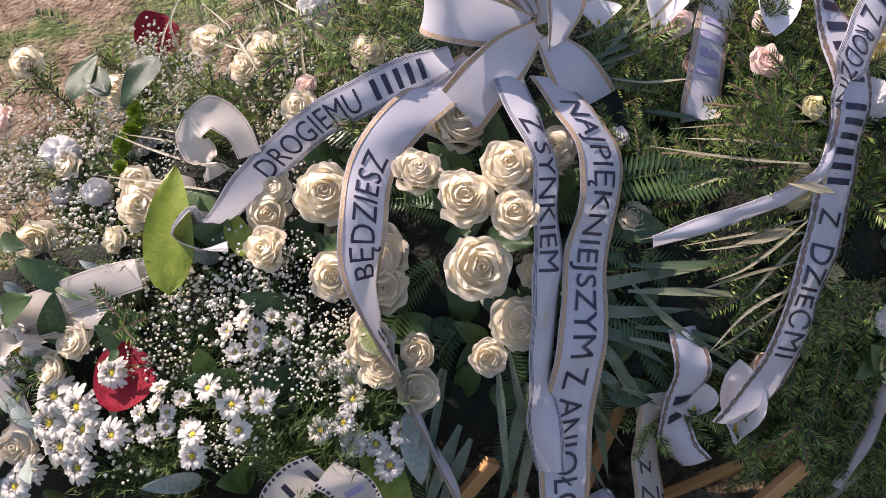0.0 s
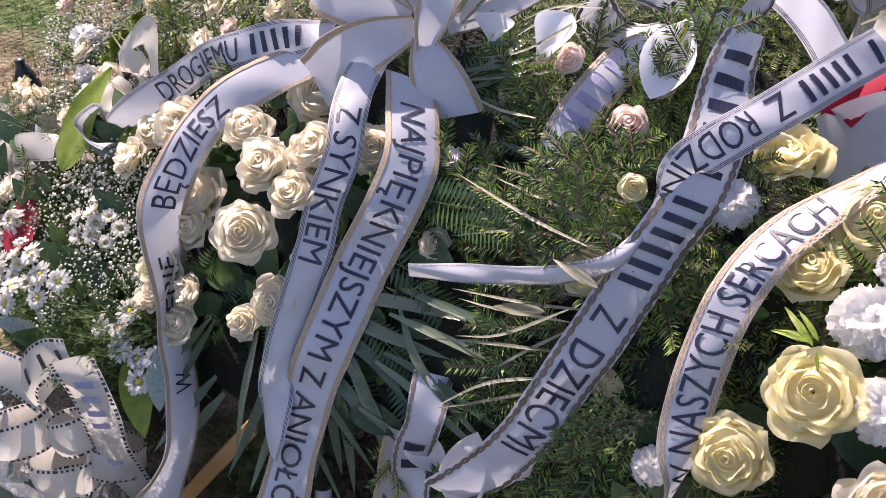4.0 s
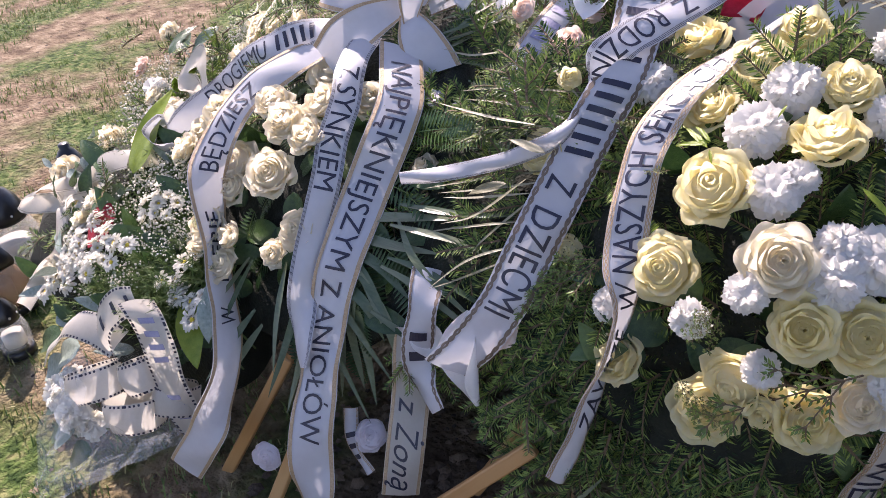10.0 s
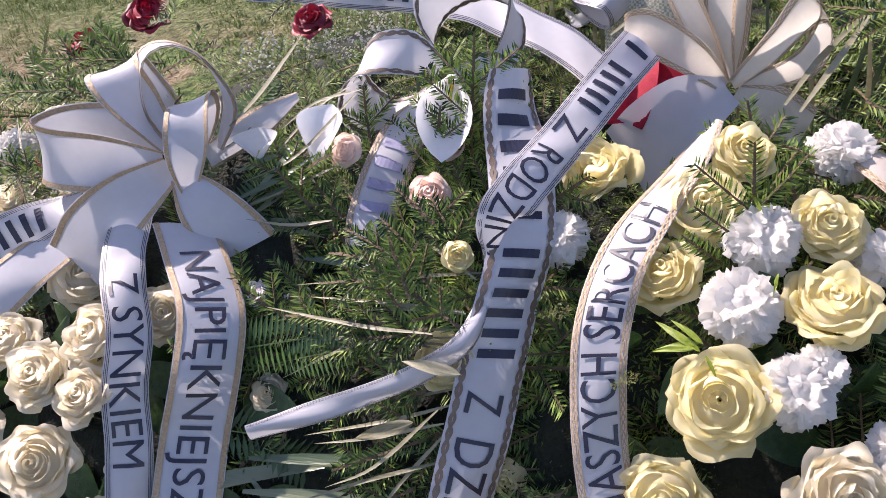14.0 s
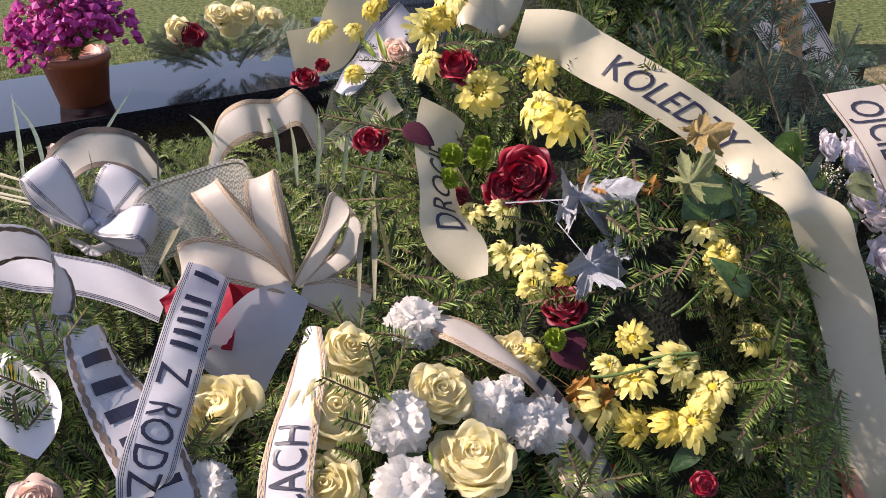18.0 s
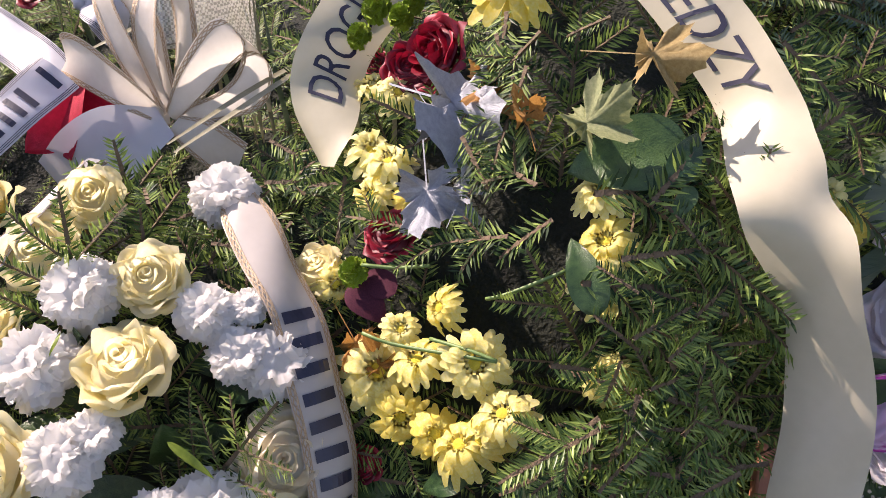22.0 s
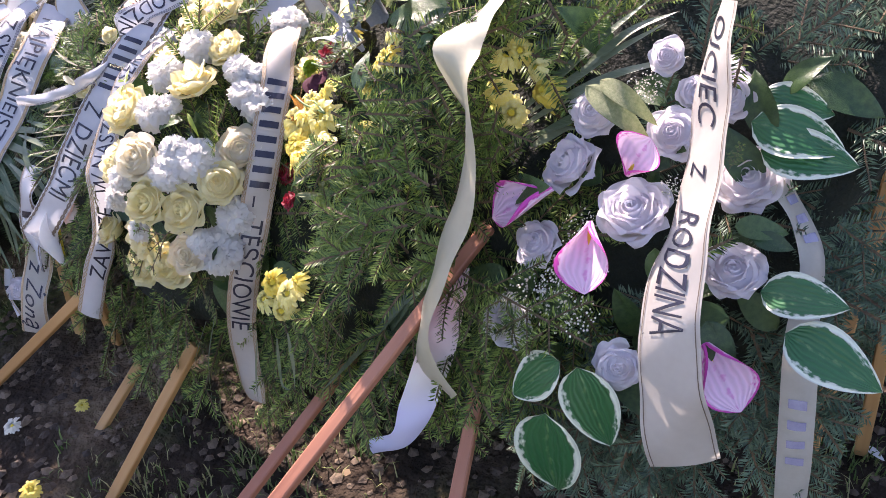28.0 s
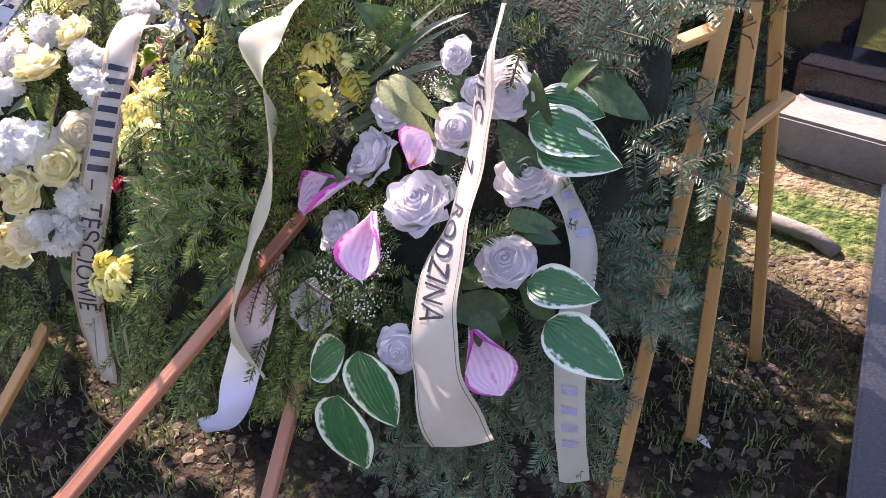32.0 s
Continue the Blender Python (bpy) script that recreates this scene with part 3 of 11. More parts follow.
def rose(parent, at, facing, size, mat, seed=0, open_=1.0, label="", layers=5):
    heart, rings, sep = rose_kit(mat, open_)
    rnd = random.Random(seed * 31 + int(at[0] * 977) + int(at[2] * 331))
    f = Vector(facing).normalized() + Vector((rnd.uniform(-0.34, 0.34), rnd.uniform(-0.3, 0.2), rnd.uniform(-0.3, 0.2)))
    m = basis(Vector(at) - f.normalized() * size * 0.30, f, None, size) @ Matrix.Rotation(rnd.uniform(0, 6.3), 4, "Z")
    ob = link("rose", heart, parent, m, label)
    tall = rnd.uniform(0.94, 1.14)
    for k, ring in enumerate(rings[:layers]):
        n = (3, 4, 5, 6, 6)[k]
        for i in range(n):
            t = Matrix.Rotation(2 * math.pi * (i + 0.37 * k) / n + rnd.uniform(-0.2, 0.2), 4, "Z") @ Matrix.Rotation(rnd.uniform(-0.10, 0.07 + 0.045 * k), 4, "Y")
            link("petal", ring[(i * 3 + seed + k) % 4], ob, m @ t @ Matrix.Diagonal((1, 1, tall, 1)) @ Matrix.Scale(rnd.uniform(0.90, 1.08), 4))
    for i in range(4):
        link("sepal", sep, ob, m @ Matrix.Rotation(1.57 * i, 4, "Z") @ Matrix.Translation((0, 0, -0.05)))
    return ob


KIT = {}


def frilled(name, mat, seed, n, R, frill, open_=1.0, bent=0.04):
    """A head of many toothed petals, 1 across: carnations and pompons."""
    key = (name, mat.name, seed)
    if key in KIT:
        return KIT[key]
    r = random.Random(seed)
    v, f = [Vector((0, 0, -0.05))], []
    for k in range(n):
        q = (k + 0.5) / n
        tilt = max(0.0, math.acos(1 - q * open_) + r.uniform(-0.3, 0.18))
        az = k * 2.39996
        L = R * r.uniform(0.86, 1.08)
        w = L * r.uniform(0.34, 0.56)
        ph = r.uniform(0, 6)
        rot = Matrix.Rotation(az, 4, "Z") @ Matrix.Rotation(tilt, 4, "Y") @ Matrix.Rotation(r.uniform(-0.6, 0.6), 4, "Z")
        s = len(v)
        for j in range(1, 5):
            t = j / 4
            for i in range(11):
                u = -1 + i / 5
                edge = frill * (r.uniform(-0.6, 0.6) + (0.35 if i % 2 else -0.35)) * (j == 4)
                fold = L * t * t * (0.085 * math.sin(u * 4.5 + ph) + 0.045 * math.sin(u * 11 + 2 * ph))
                bend = max(0.0, t - 0.45) ** 1.4 * bent
                v.append(rot @ Vector((fold + bend * L, u * w * (0.15 + 0.85 * t), L * (t ** 0.85) * (1 - 0.14 * u * u) * (1 - 0.35 * bend) + edge * L)))
        f += grid_faces(11, 4, False, s) + [(0, s + i, s + i + 1) for i in range(10)]
    s = len(v)
    for j in range(9):
        for i in range(16):
            b, a = math.pi * (0.5 - 0.62 * j / 8), 2 * math.pi * i / 16
            k = R * 0.70 * (1 + 0.06 * math.sin(3 * a + 2 * j))
            v.append(Vector((k * math.cos(b) * math.cos(a), k * math.cos(b) * math.sin(a), k * math.sin(b))))
    f += grid_faces(16, 9, True, s)
    KIT[key] = mesh_of(name, v, f, mat)
    return KIT[key]


def carnation(parent, at, facing, size, seed=0, mat=None, label=""):
    mat = mat or CARNATION
    me = frilled("carnation", mat, seed % 4, 66, 0.52, 0.10, 1.0, 0.75)
    f = Vector(facing).normalized()
    return link("carnation", me, parent, basis(Vector(at) - f * size * 0.2, f, None, size) @ Matrix.Rotation(seed * 1.7, 4, "Z"), label)


def daisy_kit(mat, seed, rows, droop):
    key = ("daisy", mat.name, seed, rows, droop)
    if key not in KIT:
        r = random.Random(seed)
        v, f = [Vector((0, 0, -0.02))], []
        for k in range(rows):
            n = (15, 13, 9, 7)[k]
            for i in range(n):
                a = 2 * math.pi * (i + 0.5 * k) / n + r.uniform(-0.12, 0.12)
                L, w, lift = 0.5 * (1 - 0.14 * k) * r.uniform(0.82, 1.08), 0.072 * r.uniform(0.85, 1.2), 0.10 + 0.34 * k + r.uniform(-0.22, 0.18)
                rot = Matrix.Rotation(a, 4, "Z")
                s = len(v)
                for j in range(1, 5):
                    t = j / 4
                    ww = w * (0.45, 0.70, 1.0, 1.08, 0.62)[j]
                    z = L * (lift * math.sin(t * 2.2) - droop * t * t)
                    for u in (-1, 0, 1):
                        v.append(rot @ Vector((0.06 + L * t * (1 if u == 0 or j < 4 else 0.95), u * ww, z + (0.022 if u else 0.0))))
                f += grid_faces(3, 4, False, s) + [(0, s, s + 1), (0, s + 1, s + 2)]
        rays = mesh_of("chrysanthemum", v, f, mat)
        v = [Vector((0.13 * math.cos(6.283 * i / 12) * math.cos(j * 0.39), 0.13 * math.sin(6.283 * i / 12) * math.cos(j * 0.39), 0.03 + 0.07 * math.sin(j * 0.39))) for j in range(5) for i in range(12)]
        disc = mesh_of("flower_centre", v, grid_faces(12, 5, True), DISC)
        KIT[key] = (rays, disc)
    return KIT[key]


def daisy(parent, at, facing, size, mat, seed=0, rows=3, droop=0.15, label=""):
    rays, disc = daisy_kit(mat, seed % 4, rows, droop + (0.0, 0.12, 0.3, 0.05)[seed % 4] * (mat is MUM))
    if mat is MUM:
        facing = Vector(facing) + Vector((0.55 * math.sin(seed * 2.3), 0.45 * math.cos(seed * 1.7), 0.35 * math.sin(seed * 3.1)))
    m = basis(at, facing, None, size) @ Matrix.Rotation(seed * 1.3, 4, "Z")
    ob = link("chrysanthemum", rays, parent, m, label)
    link("flower_centre", disc, ob, m)
    return ob


def spray_mesh(name, kind, seed, L, mat):
    """Branches as one mesh, growing along x with their face to z. kind: fir, cypress, fern or asparagus."""
    key = (name, kind, seed, L, mat.name)
    if key in KIT:
        return KIT[key]
    r = random.Random(seed)
    v, f, mi = [], [], []

    def stick(a, b, w):
        d = (b - a).normalized()
        x = d.orthogonal().normalized() * w
        y = d.cross(x)
        s = len(v)
        v.extend([a + x, a - x * 0.5 + y * 0.87, a - x * 0.5 - y * 0.87, b + x * 0.5, b - x * 0.25 + y * 0.43, b - x * 0.25 - y * 0.43])
        for i in range(3):
            k = (i + 1) % 3
            f.append((s + i, s + k, s + 3 + k, s + 3 + i))
            mi.append(1)

    def needle(a, d, ln, w, up):
        side = d.cross(up).normalized() * w
        s = len(v)
        v.extend([a, a + d * ln * 0.45 + side, a + d * ln, a + d * ln * 0.45 - side + up * w * 0.5])
        f.extend([(s, s + 1, s + 2), (s, s + 2, s + 3)])
        mi.extend([0, 0])

    up = Vector((0, 0, 1))
    if kind == "fir":
        def twig(a, d, ln, depth):
            bend = Vector((0, 0, r.uniform(-0.25, 0.1)))
            steps = 5
            pts = [a + d * ln * q / steps + bend * ln * (q / steps) ** 2 for q in range(steps + 1)]
            for q in range(steps):
                stick(pts[q], pts[q + 1], 0.0016 if depth else 0.0024)
            m = int(ln / 0.00125)
            side = d.cross(up).normalized()
            for q in range(m):
                t = (q + r.random()) / m
                i = min(steps - 1, int(t * steps))
                p = pts[i].lerp(pts[i + 1], t * steps - i)
                sg = 1 if q % 2 else -1
                lift = r.uniform(-0.1, 0.5) if q % 6 else 1.2
                dd = (side * sg * r.uniform(0.7, 1.0) + d * r.uniform(0.35, 0.85) + up * lift).normalized()
                needle(p, dd, r.uniform(0.013, 0.018) * (1 - 0.4 * t ** 3), 0.0010, up)
            if depth < 1 and ln > 0.06:
                k = max(1, int((ln - 0.03) / 0.032))
                for q in range(k):
                    t = 0.10 + 0.62 * q / max(1, k - 1) if k > 1 else 0.3
                    i = min(steps - 1, int(t * steps))
                    p = pts[i].lerp(pts[i + 1], t * steps - i)
                    for sg in (-1, 1):
                        if r.random() < 0.15:
                            continue
                        dd = (side * sg * 0.85 + d * 0.75 + up * r.uniform(-0.12, 0.22)).normalized()
                        twig(p, dd, ln * (0.50 - 0.34 * t) * r.uniform(0.75, 1.2), depth + 1)
        twig(Vector(), Vector((1, 0, 0)), L, 0)
    elif kind == "cypress":
        def frond(a, d, ln, depth):
            n = max(3, int(ln / 0.0095))
            side = d.cross(up).normalized()
            stick(a, a + d * ln, 0.0010)
            for q in range(n):
                t = (q + 0.5) / n
                p = a + d * ln * t
                for sg in (-1, 1):
                    dd = (side * sg * 0.6 + d + up * r.uniform(-0.3, 0.3)).normalized()
                    if depth < 2 and q % 3 == 1:
                        frond(p, dd, ln * 0.42 * (1 - 0.6 * t), depth + 1)
                    else:
                        needle(p, dd, 0.0075, 0.0012, up)
        frond(Vector(), Vector((1, 0, 0)), L, 0)
    elif kind == "fern":
        n = int(L / 0.007)
        for q in range(n):
            t = q / n
            p = Vector((L * t, 0, -0.25 * L * t * t))
            if q:
                stick(last, p, 0.0012)
            last = p
            for sg in (-1, 1):
                ln = L * 0.22 * math.sin(math.pi * min(1, 0.12 + 0.9 * t)) + 0.004
                needle(p, Vector((0.35, sg, 0.1)).normalized(), ln, 0.0032, up)
    else:
        for q in range(46):
            t = r.random()
            p = Vector((L * t * 0.5, 0, 0))
            d = Vector((1, r.uniform(-1.1, 1.1), r.uniform(-0.7, 0.9))).normalized()
            e = p + d * L * r.uniform(0.3, 0.6)
            stick(p, e, 0.0006)
            for w in range(16):
                g = p.lerp(e, (w + r.random()) / 16)
                needle(g, Vector((r.uniform(-0.3, 1), r.uniform(-1, 1), r.uniform(-1, 1))).normalized(), r.uniform(0.006, 0.013), 0.0006, up)
    me = mesh_of(name, v, f, [mat, STEM if kind in ("fern", "asparagus") else TWIG], False)
    me.polygons.foreach_set("material_index", mi)
    KIT[key] = me
    return me


def gyp_mesh(seed, count, R, mat, size=0.0025):
    """A cloud of tiny blossoms on hair-thin stems, spreading from its root along z."""
    key = ("gyp", seed, mat.name, count)
    if key in KIT:
        return KIT[key]
    r = random.Random(seed)
    v, f, mi = [], [], []
    for k in range(count):
        d = Vector((r.gauss(0, 0.62), r.gauss(0, 0.62), 1)).normalized()
        p = d * R * r.uniform(0.55, 1.05)
        s = len(v)
        a = size * r.uniform(0.6, 1.35)
        tw = r.uniform(0, 3)
        v.extend([p + Vector((a * math.cos(tw + 1.2566 * i), a * math.sin(tw + 1.2566 * i), a * 0.35 * (i % 2))) for i in range(5)] + [p + Vector((0, 0, a)), p - Vector((0, 0, a * 0.9))])
        for i in range(5):
            f.extend([(s + i, s + (i + 1) % 5, s + 5), (s + (i + 1) % 5, s + i, s + 6)])
            mi.extend([0, 0])
        if k % 2 == 0:
            root = d * R * 0.1
            sd = d.orthogonal().normalized() * 0.0005
            s = len(v)
            v.extend([root - sd, root + sd, p + sd, p - sd])
            f.append((s, s + 1, s + 2, s + 3))
            mi.append(1)
    me = mesh_of("gypsophila", v, f, [mat, STEM], False)
    me.polygons.foreach_set("material_index", mi)
    KIT[key] = me
    return me


def blade(parent, path, width, mat, name="palm_blade", fold=0.25, label="", up=(0, -0.5, 1), blunt=False):
    """A long folded leaf along a path."""
    c = spline(path, 0)
    (c,), length = even([c], 14)
    v = []
    for i, p in enumerate(c):
        t = i / 13
        d = (c[min(13, i + 1)] - c[max(0, i - 1)]).normalized()
        s = d.cross(Vector(up)).normalized()
        n = s.cross(d)
        w = width / 2 * (min(1.0, 0.35 + 2.2 * t) * (1 - t ** 3 * (0.55 if blunt else 0.97)))
        v += [p - s * w + n * w * fold, p, p + s * w + n * w * fold]
    return link(name, mesh_of(name, v, grid_faces(3, 14), mat), parent, None, label)


def leaf_mesh(name, mat, seed, ratio=0.55, curl=0.25, lobes=0, point=1.0):
    """A leaf 1 long along x with its face to z, with a raised midrib; lobes gives a maple's outline."""
    key = (name, mat.name, seed)
    if key in KIT:
        return KIT[key]
    r = random.Random(seed)
    if lobes:
        n = 120
        v, uv = [Vector((0.42, 0, 0.02))], [(0.5, 0.4)]
        for ring in (0.5, 1.0):
            for i in range(n):
                a = -math.pi + 2 * math.pi * i / n
                rad = 0.17
                for lobe, long in ((0.0, 0.60), (0.88, 0.52), (-0.88, 0.50), (1.85, 0.37), (-1.85, 0.35)):
                    d = abs(a - lobe)
                    rad = max(rad, long * (1 - 0.75 * (d / 0.62) ** 1.15) if d < 0.62 else 0.0)
                rad += (0.045 if i % 4 == 1 else -0.012) * (rad > 0.2) - 0.02 * r.random()
                q = Vector((0.42 + ring * rad * math.cos(a), ring * rad * math.sin(a) * 1.05, 0))
                q.z = curl * ring * ring * (0.30 * math.sin(3 * a + seed) + 0.22 * math.cos(5 * a)) + 0.02 * math.cos(5 * a * 2)
                v.append(q)
                uv.append((0.5 + 0.5 * ring * math.sin(a), 0.5 + 0.5 * ring * math.cos(a)))
        f = [(0, 1 + i, 1 + (i + 1) % n) for i in range(n)] + [(1 + i, 1 + n + i, 1 + n + (i + 1) % n, 1 + (i + 1) % n) for i in range(n)]
        s = len(v)
        v += [Vector((-0.3, 0.008, -0.04)), Vector((-0.3, -0.008, -0.04)), Vector((0.4, -0.008, 0.012)), Vector((0.4, 0.008, 0.012))]
        uv += [(0.5, 0)] * 4
        f.append((s, s + 1, s + 2, s + 3))
    else:
        v, uv, nu, nv = [], [], 9, 15
        for j in range(nv):
            t = j / (nv - 1)
            w = ratio / 2 * (math.sin(math.pi * t ** 0.75) ** (0.75 * point)) * (1 - 0.12 * t) + 0.001
            for i in range(nu):
                u = -1 + 2 * i / (nu - 1)
                z = 0.16 * abs(u) * w - curl * (t - 0.3) ** 2 + 0.018 * math.sin(7 * t + 3 * u + seed) * abs(u)
                v.append((t, u * w, z))
                uv.append((0.5 + u / 2, t))
        f = grid_faces(nu, nv)
    KIT[key] = mesh_of(name, v, f, mat, True, uv)
    return KIT[key]


def leaf(parent, base, tip, facing, mat, seed=0, ratio=0.55, curl=0.25, name="leaf", lobes=0, label="", point=1.0):
    base, tip = Vector(base), Vector(tip)
    me = leaf_mesh(name, mat, seed, ratio, curl, lobes, point)
    x = (tip - base)
    z = Vector(facing) - x.normalized() * Vector(facing).dot(x.normalized())
    return link(name, me, parent, basis(base, z, x, x.length), label)


def calla(parent, base, tip, facing, width, mat, label="", spadix=True):
    """A funnel that opens into one pointed, rolled-out lip."""
    base, tip = Vector(base), Vector(tip)
    key = ("calla", mat.name)
    if key not in KIT:
        v, nu, nv, uv = [], 21, 16, []
        for j in range(nv):
            t = j / (nv - 1)
            half = 0.10 * (1 - t) + 0.36 * math.sin(math.pi * t ** 1.15) ** 0.9 + 0.004
            th = 3.0 * (1 - t) ** 0.9 + 0.45
            r = half / th
            for i in range(nu):
                u = -1 + 2 * i / (nu - 1)
                roll = 0.05 * max(0.0, abs(u) - 0.6) * math.sin(math.pi * t)
                v.append((t + 0.04 * abs(u) * math.sin(math.pi * t), (r * math.sin(u * th) + math.copysign(roll, u)) * 1.0, r * (1 - math.cos(u * th)) - 0.10 * max(0.0, t - 0.65)))
                uv.append((0.5 + 0.5 * u, t))
        KIT[key] = mesh_of("calla", v, grid_faces(nu, nv), mat, True, uv)
        KIT["spadix"] = tube([Vector((0.12 + 0.1 * i, 0, -0.01 * i)) for i in range(5)], 0.024, DISC, 8, 0.7, "spadix")
    x = tip - base
    z = Vector(facing) - x.normalized() * Vector(facing).dot(x.normalized())
    m = basis(base, z, x, x.length) @ Matrix.Diagonal((1, width / x.length / 0.55, 1, 1))
    ob = link("calla_lily", KIT[key], parent, m, label)
    if spadix:
        link("spadix", KIT["spadix"], ob, m)
    return ob


def scatter_sprays(parent, kind, name, mat, rows, label="", seeds=4):
    """rows: base, direction, facing, length."""
    for k, (at, d, face, ln) in enumerate(rows):
        ref = {"cypress": 0.14, "fern": 0.16, "asparagus": 0.12}.get(kind) or min((0.045, 0.065, 0.09, 0.12, 0.16, 0.21), key=lambda q: abs(q - ln))
        me = spray_mesh(name, kind, 11 + k % seeds, ref, mat)
        link(name, me, parent, basis(at, Vector(face) - Vector(d).normalized() * Vector(face).dot(Vector(d).normalized()), d, ln / ref), label if k == 0 else "")


def pad(parent, centre, ax, ay, nrm, thick, mat, name="wreath_base"):
    """A lumpy oval cushion inside or behind a wreath; its near-black colour stands for shade."""
    centre, ax, ay, nrm = Vector(centre), Vector(ax), Vector(ay), Vector(nrm).normalized()
    v = []
    for j in range(9):
        b = math.pi * (j / 8 - 0.5)
        for i in range(28):
            a = 2 * math.pi * i / 28
            k = 1 + 0.08 * math.sin(5 * a + j)
            v.append(centre + (ax * math.cos(a) + ay * math.sin(a)) * math.cos(b) ** 0.6 * k + nrm * thick * math.sin(b))
    return link(name, mesh_of(name, v, grid_faces(28, 9, True), mat), parent)


# ---- the setting ----
def clods(x, y):
    return 0.010 * noise.noise(Vector((x * 3, y * 3, 0))) + 0.007 * noise.noise(Vector((x * 11, y * 11, 3)))


def ground_material():
    m = bpy.data.materials.new("sandy_soil_with_turf")
    m.use_nodes = True
    n, l = m.node_tree.nodes, m.node_tree.links
    b = n["Principled BSDF"]
    tc = n.new("ShaderNodeTexCoord")

    def nz(scale, detail=5):
        x = n.new("ShaderNodeTexNoise")
        x.inputs["Scale"].default_value, x.inputs["Detail"].default_value = scale, detail
        l.new(tc.outputs["Object"], x.inputs["Vector"])
        return x.outputs[0]

    def ramp(src, stops):
        r = n.new("ShaderNodeValToRGB")
        e = r.color_ramp.elements
        while len(e) < len(stops):
            e.new(0.5)
        for k, (p, c) in enumerate(stops):
            e[k].position, e[k].color = p, (*c, 1)
        l.new(src, r.inputs[0])
        return r.outputs[0]

    def mix(fac, a, c, kind="MIX"):
        x = n.new("ShaderNodeMixRGB")
        x.blend_type = kind
        if isinstance(fac, float):
            x.inputs[0].default_value = fac
        else:
            l.new(fac, x.inputs[0])
        l.new(a, x.inputs[1])
        l.new(c, x.inputs[2])
        return x.outputs[0]

    sand = ramp(nz(14, 9), [(0.34, (0.10, 0.065, 0.04)), (0.52, (0.23, 0.165, 0.105)), (0.68, (0.36, 0.28, 0.19))])
    turf = ramp(nz(34, 8), [(0.36, (0.025, 0.052, 0.010)), (0.52, (0.085, 0.13, 0.032)), (0.68, (0.20, 0.20, 0.085))])
    soil = ramp(nz(18), [(0.3, (0.020, 0.014, 0.010)), (0.6, (0.048, 0.034, 0.024)), (0.8, (0.085, 0.062, 0.045))])
    sep = n.new("ShaderNodeSeparateXYZ")
    l.new(tc.outputs["Object"], sep.inputs[0])

    def step(src, lo, hi):
        r = n.new("ShaderNodeMapRange")
        r.interpolation_type = "SMOOTHSTEP"
        r.inputs[1].default_value, r.inputs[2].default_value = lo, hi
        l.new(src, r.inputs[0])
        return r.outputs[0]

    def math_(op, a, c):
        x = n.new("ShaderNodeMath")
        x.operation = op
        for i, q in enumerate((a, c)):
            if isinstance(q, float):
                x.inputs[i].default_value = q
            else:
                l.new(q, x.inputs[i])
        return x.outputs[0]

    patches = step(nz(2.6, 9), 0.44, 0.60)
    far = step(sep.outputs[1], 2.3, 3.5)
    grassy = math_("MAXIMUM", patches, math_("MULTIPLY", far, 0.9))
    col = mix(grassy, sand, turf)
    dug = math_("MULTIPLY", step(sep.outputs[0], -0.15, 0.35), step(math_("MULTIPLY", sep.outputs[1], -1.0), -2.1, -1.7))
    dug = math_("MULTIPLY", dug, math_("MULTIPLY", step(sep.outputs[1], -0.9, -0.3), step(math_("MULTIPLY", sep.outputs[0], -1.0), -3.0, -2.3)))
    soft = math_("MULTIPLY", dug, step(nz(2.3), 0.30, 0.50))
    col = mix(soft, col, soil)
    l.new(col, b.inputs["Base Color"])
    b.inputs["Roughness"].default_value = 0.95
    b.inputs["Specular IOR Level"].default_value = 0.2
    bp = n.new("ShaderNodeBump")
    bp.inputs["Strength"].default_value, bp.inputs["Distance"].default_value = 1.0, 0.035
    l.new(nz(60, 8), bp.inputs["Height"])
    l.new(bp.outputs[0], b.inputs["Normal"])
    return m


def build_ground():
    xs = sorted(set([-4000, -600, -100, -30, -12, -6] + [round(-4 + 0.06 * i, 3) for i in range(120)] + [5, 9, 20, 80, 500, 4000]))
    ys = sorted(set([-4000, -500, -60, -12, -4, -1.5] + [round(-0.6 + 0.06 * i, 3) for i in range(100)] + [6.5, 9, 14, 25, 60, 300, 4000]))
    v = [(x, y, clods(x, y) if -4 <= x <= 3.2 and -0.6 <= y <= 5.4 else 0.0) for y in ys for x in xs]
    ob = link("ground", mesh_of("ground", v, grid_faces(len(xs), len(ys)), ground_material()))
    tagged(ob, "sandy cemetery ground with thin turf and dug dark soil", "ground", "", "structure")


build_ground()

wreath_a = thing("rose_wreath", (0.1, 0.75, 0.0), "white rose wreath with long satin ribbons on a wooden easel", "wreath", "wreaths on the grave")
wreath_b = thing("fir_wreath", (0.4, 0.8, 0.0), "fir wreath with white calla lilies and printed ribbons", "wreath", "wreaths on the grave")
wreath_c = thing("rose_wreath", (0.72, 0.85, 0.0), "wreath of cream roses and white carnations with ribbons", "wreath", "wreaths on the grave")
wreath_d = thing("fir_wreath", (1.05, 0.95, 0.0), "fir wreath with yellow chrysanthemums, maple leaves and cream ribbon", "wreath", "wreaths on the grave")
wreath_e = thing("rose_wreath", (1.42, 1.05, 0.0), "lilac-white rose wreath with pink callas and variegated leaves", "wreath", "wreaths on the grave")
bunch = thing("flower_bunch", (-0.35, 0.65, 0.0), "low bunch of daisies, gypsophila and asparagus fern with curled ribbons", "bouquet")


